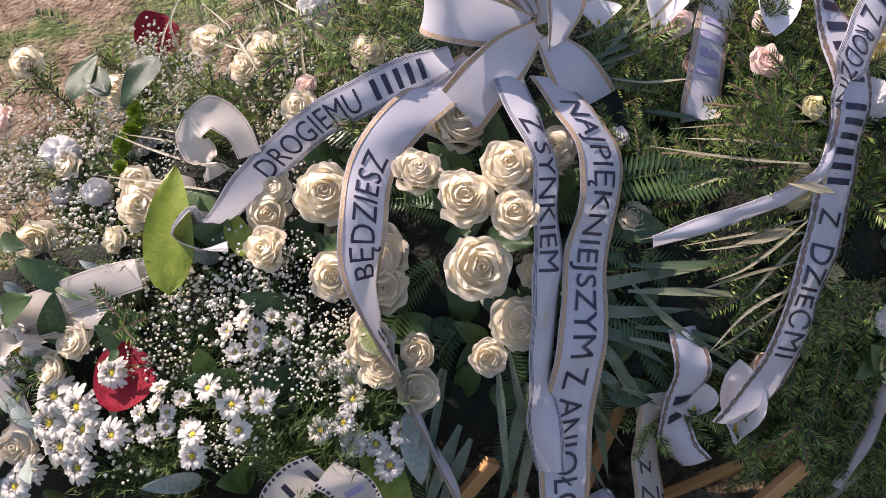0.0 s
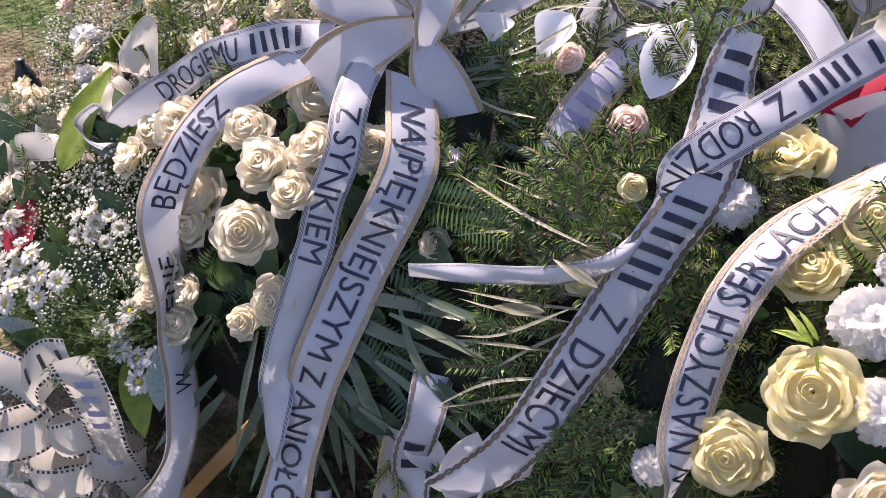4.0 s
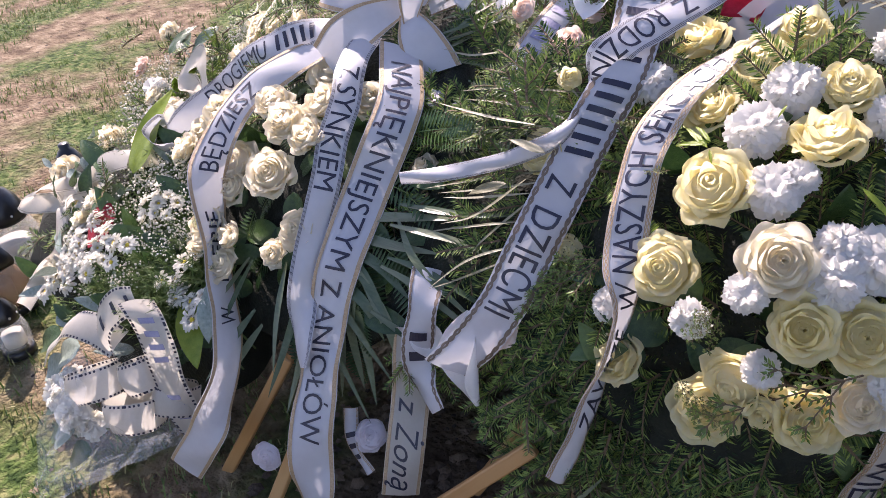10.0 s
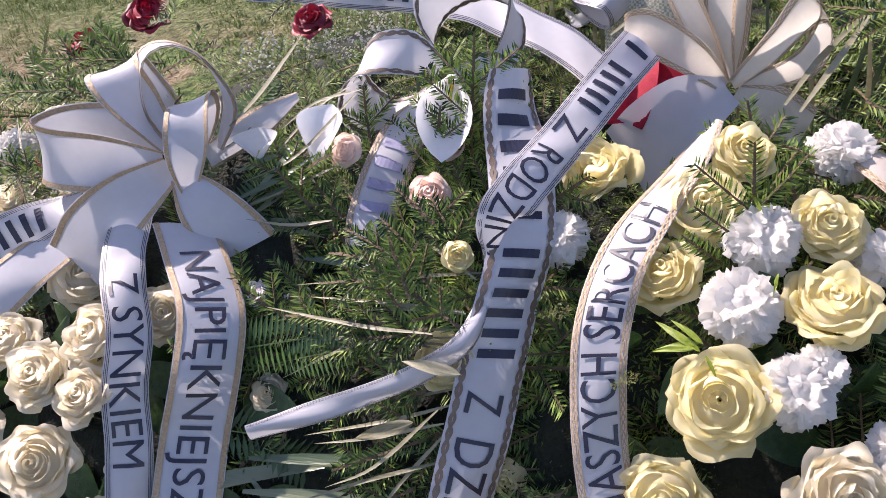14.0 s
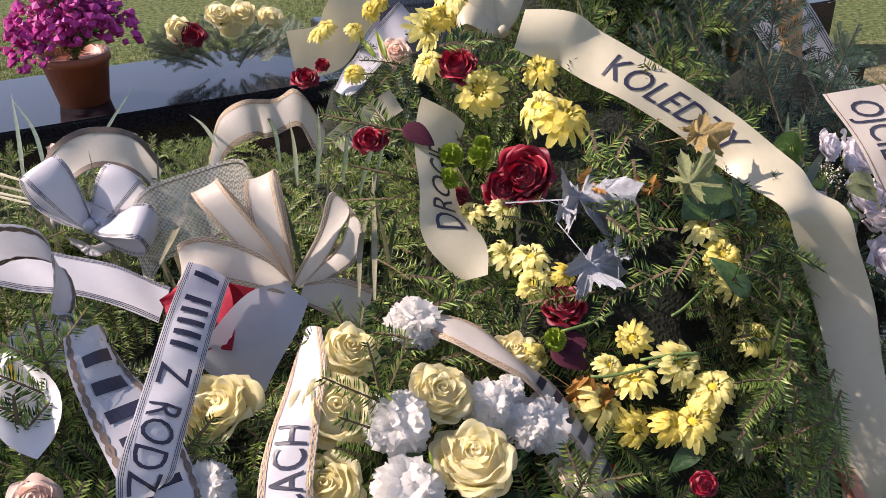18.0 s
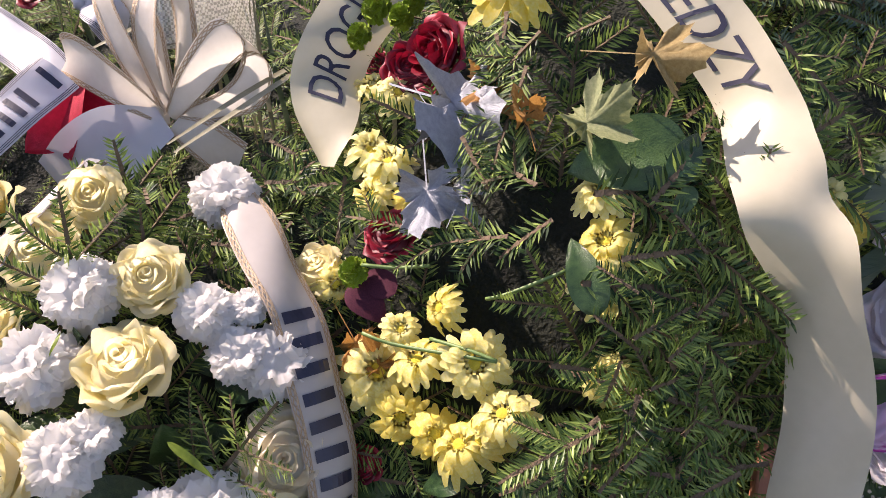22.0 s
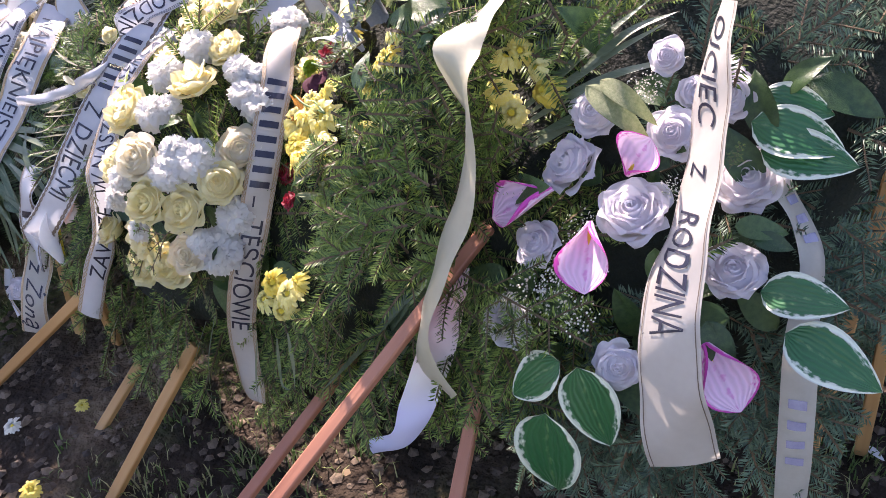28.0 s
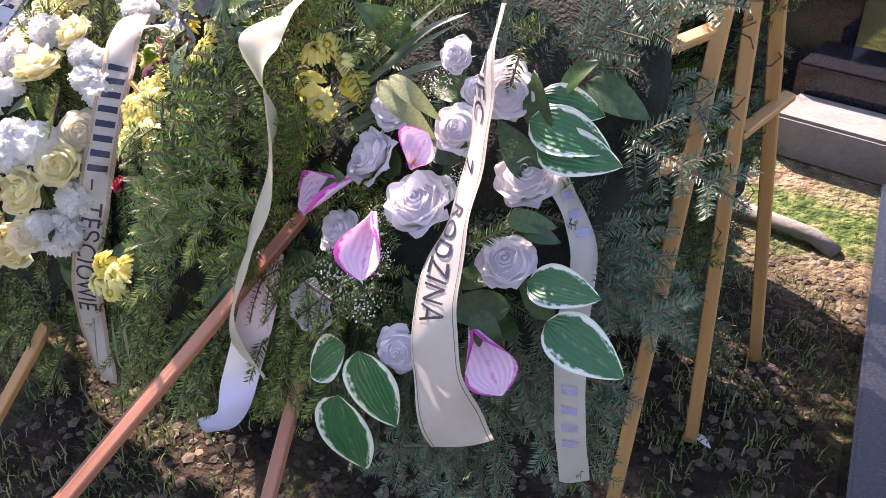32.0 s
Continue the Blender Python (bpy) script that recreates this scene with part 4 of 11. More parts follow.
def pompon(parent, at, facing, size, seed=0):
    return link("green_pompon", frilled("green_pompon", GREENMUM, seed % 2, 60, 0.5, 0.1), parent, basis(at, facing, None, size))


def gyp(parent, at, facing, size, mat, seed=0):
    f = Vector(facing).normalized()
    me = gyp_mesh(seed % 4, 85, 0.065, mat)
    return tagged(link("gypsophila", me, parent, basis(Vector(at) - f * size * 0.55, f, None, size / 0.10)), kind="stuff")


def fluff(parent, at, facing, size):
    me = spray_mesh("asparagus_fern", "asparagus", 5 + int(abs(at[0]) * 100) % 4, 0.12, ASPARAGUS)
    f = Vector(facing).normalized()
    d = (f + Vector((noise.noise(Vector(at) * 9) * 0.8, -0.2, 0.5))).normalized()
    return tagged(link("asparagus_fern", me, parent, basis(Vector(at) - d * size * 0.72, d.orthogonal(), d, size / 0.12)), kind="stuff")


def stalk(parent, pts, r=0.0016, mat=None, name="stem"):
    (c,), _ = even([spline(pts, 0)], 10)
    return link(name, tube(c, r, mat or STEM, 5), parent)


back_wreath = thing("flower_bed_wreath", (0.4, 1.5, 0.0), "fir wreaths with ribbons, red roses and grass blades lying behind", "wreath")
side_wreath = thing("fir_wreath", (1.62, 1.35, 0.0), "plain fir wreath with a calligraphy ribbon on a timber easel", "wreath", "wreaths on the grave")
# near-black in place of the shade between flowers and twigs
CORE = material("shade_dark_core", [(0.003, 0.005, 0.002), (0.011, 0.016, 0.006)], 40, 0.9, 0.6)


def bank(x, z):
    """The sloping front of the row of wreaths: y at a place and height."""
    z = max(z, 0.17 + 0.13 * min(1.0, max(0.0, (x - 0.3) / 0.3)))
    return 0.482 + 0.169 * x - 0.321 * z + 0.147 * x * x - 0.517 * x * z + 1.48 * z * z


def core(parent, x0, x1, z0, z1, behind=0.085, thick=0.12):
    """The body of a wreath behind its flowers, an oval pad that follows the slope; shade is put into its near-black
    colour.
    """
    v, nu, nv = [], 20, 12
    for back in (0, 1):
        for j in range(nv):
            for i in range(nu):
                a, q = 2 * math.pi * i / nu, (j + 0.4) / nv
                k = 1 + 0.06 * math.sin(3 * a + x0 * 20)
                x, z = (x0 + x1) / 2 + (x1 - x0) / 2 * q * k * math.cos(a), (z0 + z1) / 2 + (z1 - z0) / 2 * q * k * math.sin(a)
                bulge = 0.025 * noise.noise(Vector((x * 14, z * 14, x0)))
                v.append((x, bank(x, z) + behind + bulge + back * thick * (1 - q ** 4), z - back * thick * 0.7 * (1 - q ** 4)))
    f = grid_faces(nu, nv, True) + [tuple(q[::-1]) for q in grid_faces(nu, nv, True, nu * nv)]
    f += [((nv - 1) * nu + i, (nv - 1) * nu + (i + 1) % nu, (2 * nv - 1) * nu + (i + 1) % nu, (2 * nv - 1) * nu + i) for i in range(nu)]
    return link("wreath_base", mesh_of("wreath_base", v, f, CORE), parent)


def clothe(parent, x0, x1, z0, z1, count, mat, seed, behind=0.075, size=(0.13, 0.21), name="fir_branch", kind="fir", droop=0.5, hollow=None):
    """Branches all over the slope, pointing outwards from the middle and down; hollow: x and z limits of a gap."""
    r = random.Random(seed)
    rows = []
    for k in range(count):
        q, a = math.sqrt((k + 0.5) / count), k * 2.39996
        x, z = (x0 + x1) / 2 + (x1 - x0) / 2 * q * math.cos(a), (z0 + z1) / 2 + (z1 - z0) / 2 * q * math.sin(a)
        if hollow and hollow[0] < x < hollow[1] and hollow[2] < z < hollow[3]:
            continue
        at = Vector((x, bank(x, z) + behind + r.uniform(-0.015, 0.03), z))
        n = Vector((0, -0.75, 0.66))
        d = Vector((math.cos(a), 0.5 * math.sin(a), math.sin(a) - droop)) * (0.4 + q) + Vector((r.uniform(-0.5, 0.5), r.uniform(-0.5, 0.1), r.uniform(-0.4, 0.4)))
        d = d.normalized() + n * r.uniform(-0.05, 0.12)
        rows.append((at, d.normalized(), n + Vector((r.uniform(-0.3, 0.3), 0, 0.2)), r.uniform(*size)))
    scatter_sprays(parent, kind, name, mat, rows, "", 5)


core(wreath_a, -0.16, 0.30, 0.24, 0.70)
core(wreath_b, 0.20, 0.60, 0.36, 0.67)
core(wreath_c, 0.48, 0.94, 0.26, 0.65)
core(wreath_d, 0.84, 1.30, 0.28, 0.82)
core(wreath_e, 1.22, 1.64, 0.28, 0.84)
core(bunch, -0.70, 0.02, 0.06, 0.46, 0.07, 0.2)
clothe(wreath_a, -0.14, 0.30, 0.30, 0.66, 34, LEAF, 1, 0.05, (0.10, 0.15), "leafy_sprig", "fern")
clothe(wreath_b, 0.20, 0.54, 0.40, 0.65, 54, NEEDLE, 2, 0.08)
clothe(wreath_c, 0.46, 0.98, 0.22, 0.60, 76, NEEDLE, 3, 0.09)
GAP = (0.88, 1.09, 0.30, 0.66)
clothe(wreath_d, 0.82, 1.32, 0.28, 0.88, 76, NEEDLE, 4, 0.09, hollow=GAP)
clothe(wreath_d, 0.84, 1.28, 0.32, 0.84, 34, NEEDLE, 14, 0.075, (0.09, 0.14), hollow=GAP)
clothe(wreath_b, 0.22, 0.50, 0.42, 0.68, 22, NEEDLE, 12, 0.07, (0.09, 0.13))
clothe(wreath_c, 0.70, 0.96, 0.40, 0.66, 16, NEEDLE, 13, 0.085, (0.09, 0.14))
clothe(wreath_d, 1.06, 1.30, 0.34, 0.60, 22, NEEDLE, 24, 0.03, (0.15, 0.21), droop=0.35)
clothe(wreath_e, 1.22, 1.60, 0.24, 0.86, 70, BLUENEEDLE, 5, 0.10)


def foliage(parent, x0, x1, z0, z1, count, mat, seed, size=(0.05, 0.09), behind=0.045, ratio=0.5):
    """Single leaves between the flowers."""
    r = random.Random(seed)
    for k in range(count):
        x, z = r.uniform(x0, x1), r.uniform(z0, z1)
        a = Vector((x, bank(x, z) + behind + r.uniform(-0.01, 0.02), z))
        d = Vector((r.uniform(-1, 1), r.uniform(-0.4, 0.4), r.uniform(-1, 0.7))).normalized()
        leaf(parent, a, a + d * r.uniform(*size) + Vector((0, -0.012, 0.012)), (r.uniform(-0.4, 0.4), -0.7, 0.7), mat, k % 4, ratio, 0.25, "leaf")


foliage(wreath_a, -0.16, 0.28, 0.32, 0.56, 70, LEAF, 21, behind=0.07)
foliage(wreath_c, 0.52, 0.94, 0.36, 0.66, 60, LEAF, 22, behind=0.07)
foliage(wreath_e, 1.26, 1.60, 0.34, 0.74, 34, LEAF, 23)
foliage(bunch, -0.66, -0.02, 0.16, 0.44, 40, LEAF, 24, (0.04, 0.08), 0.03)
foliage(bunch, -0.66, -0.02, 0.16, 0.44, 16, GREYLEAF, 25, (0.04, 0.07), 0.02, 0.35)

# ---- white rose wreath ----
ribbon(wreath_a, "ribbon", "white satin funeral ribbon with gold borders, black capitals", [
    ((0.125, 0.885, 0.64), (0.82, 0.45, -0.3)),
    ((0.158, 0.844, 0.625), (0.82, 0.45, -0.3)),
    ((0.188, 0.8, 0.6), (0.82, 0.45, -0.3)),
    ((0.195, 0.754, 0.562), (0.84, 0.42, -0.33)),
    ((0.186, 0.712, 0.507), (0.85, 0.4, -0.33)),
    ((0.187, 0.665, 0.462), (0.87, 0.36, -0.3)),
    ((0.187, 0.629, 0.425), (0.92, 0.25, -0.1)),
    ((0.182, 0.605, 0.38), (0.94, 0.22, 0.05)),
    ((0.181, 0.575, 0.32), (0.95, 0.27, 0.08)),
    ((0.186, 0.545, 0.265), (0.95, 0.27, 0.12)),
    ((0.195, 0.507, 0.206), (0.85, 0.5, 0)),
    ((0.2, 0.49, 0.15), (0.8, 0.55, -0.1)),
    ((0.2, 0.485, 0.09), (0.92, 0.15, 0.35))], 0.066, SATIN, (("NAJPIĘKNIEJSZYM Z ANIOŁÓW", 0.056, 0.856, 0.031, INK, 0),), "gold")
ribbon(wreath_a, "ribbon", "white satin ribbon with fine line borders, black capitals", [
    ((0.07, 0.875, 0.655), (0.9, 0.4, -0.1)),
    ((0.085, 0.83, 0.643), (0.86, 0.45, -0.2)),
    ((0.104, 0.792, 0.628), (0.76, 0.57, -0.33)),
    ((0.124, 0.755, 0.602), (0.76, 0.57, -0.33)),
    ((0.13, 0.715, 0.566), (0.76, 0.57, -0.33)),
    ((0.137, 0.685, 0.525), (0.76, 0.57, -0.33)),
    ((0.138, 0.655, 0.48), (0.76, 0.57, -0.33)),
    ((0.14, 0.62, 0.43), (0.74, 0.6, -0.3)),
    ((0.146, 0.588, 0.38), (0.74, 0.61, -0.27)),
    ((0.155, 0.563, 0.33), (0.95, 0.06, 0.32)),
    ((0.163, 0.546, 0.29), (0.74, -0.35, 0.57))], 0.043, SATIN, (("Z SYNKIEM", 0.153, 0.516, 0.029, INK, 0),), "lines")
ribbon(wreath_a, "ribbon", "white satin ribbon with gold borders, hanging tail", [
    ((-0.018, 0.413, 0.099), (-0.79, -0.2, 0.58)),
    ((0.04, 0.434, 0.185), (-0.81, -0.25, 0.54)),
    ((0.058, 0.462, 0.235), (-0.11, -0.72, 0.68)),
    ((0.056, 0.5, 0.285), (-0.02, -0.78, 0.63)),
    ((0.02, 0.542, 0.328), (0.1, -0.8, 0.58)),
    ((-0.008, 0.570, 0.378), (0.15, -0.82, 0.54)),
    ((-0.046, 0.603, 0.432), (0.1, -0.85, 0.5)),
    ((-0.074, 0.636, 0.500), (-0.5, -0.75, 0.39)),
    ((-0.082, 0.688, 0.552), (-0.98, -0.08, 0.17)),
    ((-0.08, 0.748, 0.585), (-0.92, 0.13, 0.36)),
    ((-0.052, 0.803, 0.612), (-0.79, 0.27, 0.54)),
    ((-0.01, 0.85, 0.635), (-0.66, 0.7, 0.25)),
    ((0.03, 0.885, 0.65), (-0.62, 0.76, 0.2))], 0.058, SATIN, (("W", 0.339, 0.370, 0.03, INK, 0), ("NIEBIE", 0.416, 0.542, 0.028, INK, 0), ("BĘDZIESZ", 0.614, 0.795, 0.03, INK, 0),), "gold")
ribbon(wreath_a, "ribbon", "white ribbon with line borders, curled end, black capitals", [
    ((-0.255, 0.7, 0.485), (0.28, -0.84, 0.47)),
    ((-0.296, 0.697, 0.475), (0.27, -0.48, 0.84)),
    ((-0.324, 0.708, 0.487), (0.22, -0.71, 0.67)),
    ((-0.307, 0.733, 0.503), (0.28, -0.56, 0.78)),
    ((-0.292, 0.726, 0.484), (0.24, -0.44, 0.87)),
    ((-0.262, 0.735, 0.507), (-0.22, -0.28, 0.93)),
    ((-0.24, 0.757, 0.527), (-0.52, -0.2, 0.81)),
    ((-0.205, 0.788, 0.558), (-0.78, 0.15, 0.55)),
    ((-0.155, 0.81, 0.6), (-0.7, 0.27, 0.66)),
    ((-0.112, 0.822, 0.625), (-0.53, 0.37, 0.77)),
    ((-0.06, 0.845, 0.647), (-0.45, 0.35, 0.82)),
    ((0, 0.885, 0.66), (-0.31, 0.94, 0.13))], 0.046, SATIN, (("DROGIEMU", 0.457, 0.755, 0.03, INK, 0), ("-----", 0.785, 0.935, 0.013, INK, 0),), "lines")
rose(wreath_a, (0.028, 0.8, 0.609), (-0.09, -0.32, 0.94), 0.08, WHITEROSE, 0)
rose(wreath_a, (0.08, 0.753, 0.597), (-0.02, -0.36, 0.93), 0.069, WHITEROSE, 1)
rose(wreath_a, (0.032, 0.716, 0.575), (-0.1, -0.4, 0.91), 0.064, WHITEROSE, 2)
rose(wreath_a, (0.093, 0.701, 0.57), (0.1, -0.45, 0.89), 0.058, WHITEROSE, 3)
rose(wreath_a, (0.055, 0.652, 0.525), (-0.01, -0.69, 0.73), 0.074, WHITEROSE, 4)
rose(wreath_a, (-0.026, 0.749, 0.583), (-0.09, -0.38, 0.92), 0.057, WHITEROSE, 5)
rose(wreath_a, (-0.136, 0.731, 0.552), (-0.1, -0.54, 0.83), 0.068, WHITEROSE, 6)
rose(wreath_a, (-0.017, 0.646, 0.493), (-0.14, -0.71, 0.69), 0.059, WHITEROSE, 7)
rose(wreath_a, (-0.056, 0.67, 0.512), (-0.16, -0.63, 0.76), 0.076, WHITEROSE, 8)
rose(wreath_a, (-0.116, 0.659, 0.483), (-0.12, -0.61, 0.79), 0.057, WHITEROSE, 9)
rose(wreath_a, (-0.188, 0.729, 0.54), (-0.15, -0.57, 0.81), 0.042, WHITEROSE, 10)
rose(wreath_a, (-0.188, 0.704, 0.512), (-0.14, -0.61, 0.78), 0.055, WHITEROSE, 11)
rose(wreath_a, (-0.205, 0.687, 0.493), (-0.12, -0.61, 0.78), 0.052, WHITEROSE, 12)
rose(wreath_a, (-0.022, 0.61, 0.449), (0.04, -0.6, 0.8), 0.056, WHITEROSE, 13)
rose(wreath_a, (0.034, 0.591, 0.413), (0.18, -0.59, 0.79), 0.053, WHITEROSE, 14)
rose(wreath_a, (-0.032, 0.584, 0.428), (0.08, -0.5, 0.86), 0.046, WHITEROSE, 15)
rose(wreath_a, (0.112, 0.632, 0.457), (0.08, -0.78, 0.62), 0.063, WHITEROSE, 16)
rose(wreath_a, (0.139, 0.669, 0.508), (0.32, -0.64, 0.7), 0.045, WHITEROSE, 17)
rose(wreath_a, (0.139, 0.793, 0.601), (0.15, -0.43, 0.89), 0.061, WHITEROSE, 18)
rose(wreath_a, (-0.109, 0.904, 0.648), (0.09, -0.37, 0.92), 0.043, WHITEROSE, 19)
rose(wreath_a, (-0.185, 0.821, 0.61), (-0.09, -0.44, 0.89), 0.043, WHITEROSE, 20)
rose(wreath_a, (-0.063, 0.617, 0.455), (-0.04, -0.56, 0.83), 0.036, WHITEROSE, 21)
rose(wreath_a, (0.242, 0.772, 0.521), (0.06, -0.54, 0.84), 0.039, WHITEROSE, 22)
rose(wreath_a, (0.076, 0.61, 0.42), (0.08, -0.7, 0.71), 0.044, WHITEROSE, 24)
rose(wreath_a, (0.03, 0.617, 0.446), (0.08, -0.72, 0.68), 0.046, WHITEROSE, 0, 0.5, label="half-open white rosebud")
blade(wreath_a, [(0.155, 0.645, 0.429), (0.213, 0.641, 0.417), (0.272, 0.627, 0.345)], 0.017, PALM, "palm_blade")
blade(wreath_a, [(0.161, 0.652, 0.437), (0.232, 0.655, 0.426), (0.3, 0.645, 0.391)], 0.017, PALM, "palm_blade")
blade(wreath_a, [(0.17, 0.668, 0.451), (0.244, 0.678, 0.446), (0.323, 0.691, 0.448)], 0.017, PALM, "palm_blade")
blade(wreath_a, [(0.158, 0.68, 0.465), (0.249, 0.711, 0.473), (0.334, 0.725, 0.487)], 0.017, PALM, "palm_blade")
blade(wreath_a, [(0.165, 0.633, 0.411), (0.208, 0.621, 0.388), (0.207, 0.608, 0.311)], 0.017, PALM, "palm_blade")
blade(wreath_a, [(0.16, 0.626, 0.403), (0.23, 0.62, 0.379), (0.254, 0.623, 0.319)], 0.017, PALM, "palm_blade")
blade(wreath_a, [(0.114, 0.58, 0.329), (0.095, 0.546, 0.289), (0.077, 0.505, 0.247)], 0.017, PALM, "palm_blade")
blade(wreath_a, [(0.094, 0.592, 0.355), (0.07, 0.537, 0.303), (0.058, 0.498, 0.269)], 0.017, PALM, "palm_blade")
blade(wreath_a, [(0.126, 0.611, 0.378), (0.116, 0.563, 0.299), (0.104, 0.516, 0.227)], 0.017, PALM, "palm_blade")
blade(wreath_a, [(0.176, 0.62, 0.394), (0.194, 0.603, 0.312), (0.198, 0.577, 0.226)], 0.017, PALM, "palm_blade")
blade(wreath_a, [(0.203, 0.628, 0.401), (0.226, 0.616, 0.3), (0.249, 0.594, 0.221)], 0.017, PALM, "palm_blade")
blade(wreath_a, [(0.213, 0.641, 0.417), (0.271, 0.628, 0.334), (0.285, 0.618, 0.246)], 0.017, PALM, "palm_blade")
blade(wreath_a, [(0.153, 0.607, 0.372), (0.135, 0.562, 0.267), (0.132, 0.522, 0.205)], 0.017, PALM, "palm_blade")
blade(wreath_a, [(0.166, 0.603, 0.36), (0.157, 0.576, 0.269), (0.168, 0.544, 0.199)], 0.017, PALM, "palm_blade")
blade(wreath_a, [(0.2, 0.617, 0.386), (0.21, 0.609, 0.296), (0.225, 0.598, 0.237)], 0.017, PALM, "palm_blade")
blade(wreath_a, [(0.079, 0.627, 0.413), (0.071, 0.579, 0.363), (0.068, 0.521, 0.308)], 0.011, PALM, "palm_blade")
blade(wreath_a, [(0.099, 0.628, 0.415), (0.127, 0.583, 0.344), (0.18, 0.551, 0.227)], 0.011, PALM, "palm_blade")
blade(wreath_a, [(0.118, 0.636, 0.428), (0.176, 0.591, 0.341), (0.253, 0.572, 0.205)], 0.011, PALM, "palm_blade")
blade(wreath_a, [(0.087, 0.62, 0.402), (0.101, 0.569, 0.337), (0.115, 0.528, 0.267)], 0.011, PALM, "palm_blade")
blade(wreath_a, [(0.072, 0.629, 0.42), (0.05, 0.584, 0.377), (0.026, 0.545, 0.358)], 0.011, PALM, "palm_blade")
blade(wreath_a, [(0.131, 0.641, 0.435), (0.192, 0.608, 0.377), (0.27, 0.611, 0.254)], 0.011, PALM, "palm_blade")
blade(wreath_a, [(0.247, 0.614, 0.378), (0.313, 0.628, 0.335), (0.386, 0.626, 0.296)], 0.011, PALM, "palm_blade")
blade(wreath_a, [(0.247, 0.649, 0.431), (0.304, 0.648, 0.419), (0.414, 0.651, 0.366)], 0.011, PALM, "palm_blade")
blade(wreath_a, [(0.253, 0.659, 0.441), (0.316, 0.665, 0.433), (0.422, 0.671, 0.398)], 0.011, PALM, "palm_blade")
blade(wreath_a, [(0.237, 0.691, 0.469), (0.333, 0.7, 0.469), (0.431, 0.713, 0.456)], 0.011, PALM, "palm_blade")
blade(wreath_a, [(0.238, 0.715, 0.489), (0.33, 0.724, 0.494), (0.417, 0.737, 0.507)], 0.011, PALM, "palm_blade")
blade(wreath_a, [(0.243, 0.701, 0.475), (0.301, 0.666, 0.44), (0.405, 0.658, 0.378)], 0.011, PALM, "palm_blade")
blade(wreath_a, [(0.162, 0.939, 0.675), (0.229, 0.956, 0.698), (0.257, 0.97, 0.714)], 0.008, PALM, "palm_blade")
blade(wreath_a, [(0.179, 0.904, 0.658), (0.224, 0.923, 0.673), (0.268, 0.941, 0.696)], 0.008, PALM, "palm_blade")
blade(wreath_a, [(0.202, 0.861, 0.63), (0.263, 0.857, 0.627), (0.322, 0.839, 0.634)], 0.008, PALM, "palm_blade")
blade(wreath_a, [(0.192, 0.898, 0.655), (0.227, 0.937, 0.686), (0.268, 0.981, 0.723)], 0.008, PALM, "palm_blade")
blade(wreath_a, [(0.188, 0.889, 0.651), (0.251, 0.915, 0.674), (0.288, 0.944, 0.701)], 0.008, PALM, "palm_blade")
blade(wreath_a, [(0.203, 0.871, 0.637), (0.252, 0.869, 0.638), (0.295, 0.857, 0.639)], 0.008, PALM, "palm_blade")
blade(wreath_a, [(0.185, 0.874, 0.642), (0.24, 0.88, 0.643), (0.267, 0.88, 0.647)], 0.008, PALM, "palm_blade")
blade(wreath_a, [(0.125, 0.96, 0.678), (0.153, 0.972, 0.689), (0.174, 0.984, 0.701)], 0.008, PALM, "palm_blade")
blade(wreath_a, [(0.198, 0.884, 0.645), (0.239, 0.911, 0.665), (0.265, 0.915, 0.676)], 0.008, PALM, "palm_blade")
blade(bunch, [(-0.262, 0.914, 0.608), (-0.318, 0.99, 0.622), (-0.365, 1.031, 0.633)], 0.0045, STRAW, "palm_blade")
blade(bunch, [(-0.205, 0.882, 0.621), (-0.23, 0.947, 0.642), (-0.255, 1.009, 0.659)], 0.0045, STRAW, "palm_blade")
blade(bunch, [(-0.153, 0.916, 0.663), (-0.202, 0.958, 0.663), (-0.255, 1.009, 0.659)], 0.0045, STRAW, "palm_blade")
blade(bunch, [(-0.293, 0.796, 0.524), (-0.384, 0.837, 0.512), (-0.466, 0.868, 0.516)], 0.0045, STRAW, "palm_blade")
blade(bunch, [(-0.278, 0.799, 0.532), (-0.363, 0.846, 0.523), (-0.441, 0.864, 0.517)], 0.0045, STRAW, "palm_blade")
blade(bunch, [(-0.279, 0.761, 0.515), (-0.367, 0.785, 0.501), (-0.464, 0.809, 0.486)], 0.0045, STRAW, "palm_blade")
blade(bunch, [(-0.302, 0.832, 0.533), (-0.348, 0.854, 0.532), (-0.391, 0.867, 0.528)], 0.0045, STRAW, "palm_blade")
blade(bunch, [(-0.368, 0.988, 0.611), (-0.322, 0.966, 0.609), (-0.28, 0.942, 0.612)], 0.0045, STRAW, "palm_blade")
rose(bunch, (-0.659, 0.683, 0.344), (0.08, -0.64, 0.76), 0.069, WHITEROSE, 0)
rose(bunch, (-0.53, 0.848, 0.467), (-0.13, -0.51, 0.85), 0.044, WHITEROSE, 1)
rose(bunch, (-0.542, 0.747, 0.412), (-0.2, -0.6, 0.77), 0.055, WHITEROSE, 2)
rose(bunch, (-0.611, 0.769, 0.401), (-0.15, -0.64, 0.76), 0.044, WHITEROSE, 3)
rose(bunch, (-0.628, 0.988, 0.54), (-0.11, -0.46, 0.88), 0.046, WHITEROSE, 4)
rose(bunch, (-0.415, 0.817, 0.477), (-0.12, -0.51, 0.85), 0.043, WHITEROSE, 5)
rose(bunch, (-0.481, 0.604, 0.325), (-0.3, -0.61, 0.74), 0.051, WHITEROSE, 6)
rose(bunch, (-0.449, 0.625, 0.366), (-0.28, -0.61, 0.74), 0.054, WHITEROSE, 7)
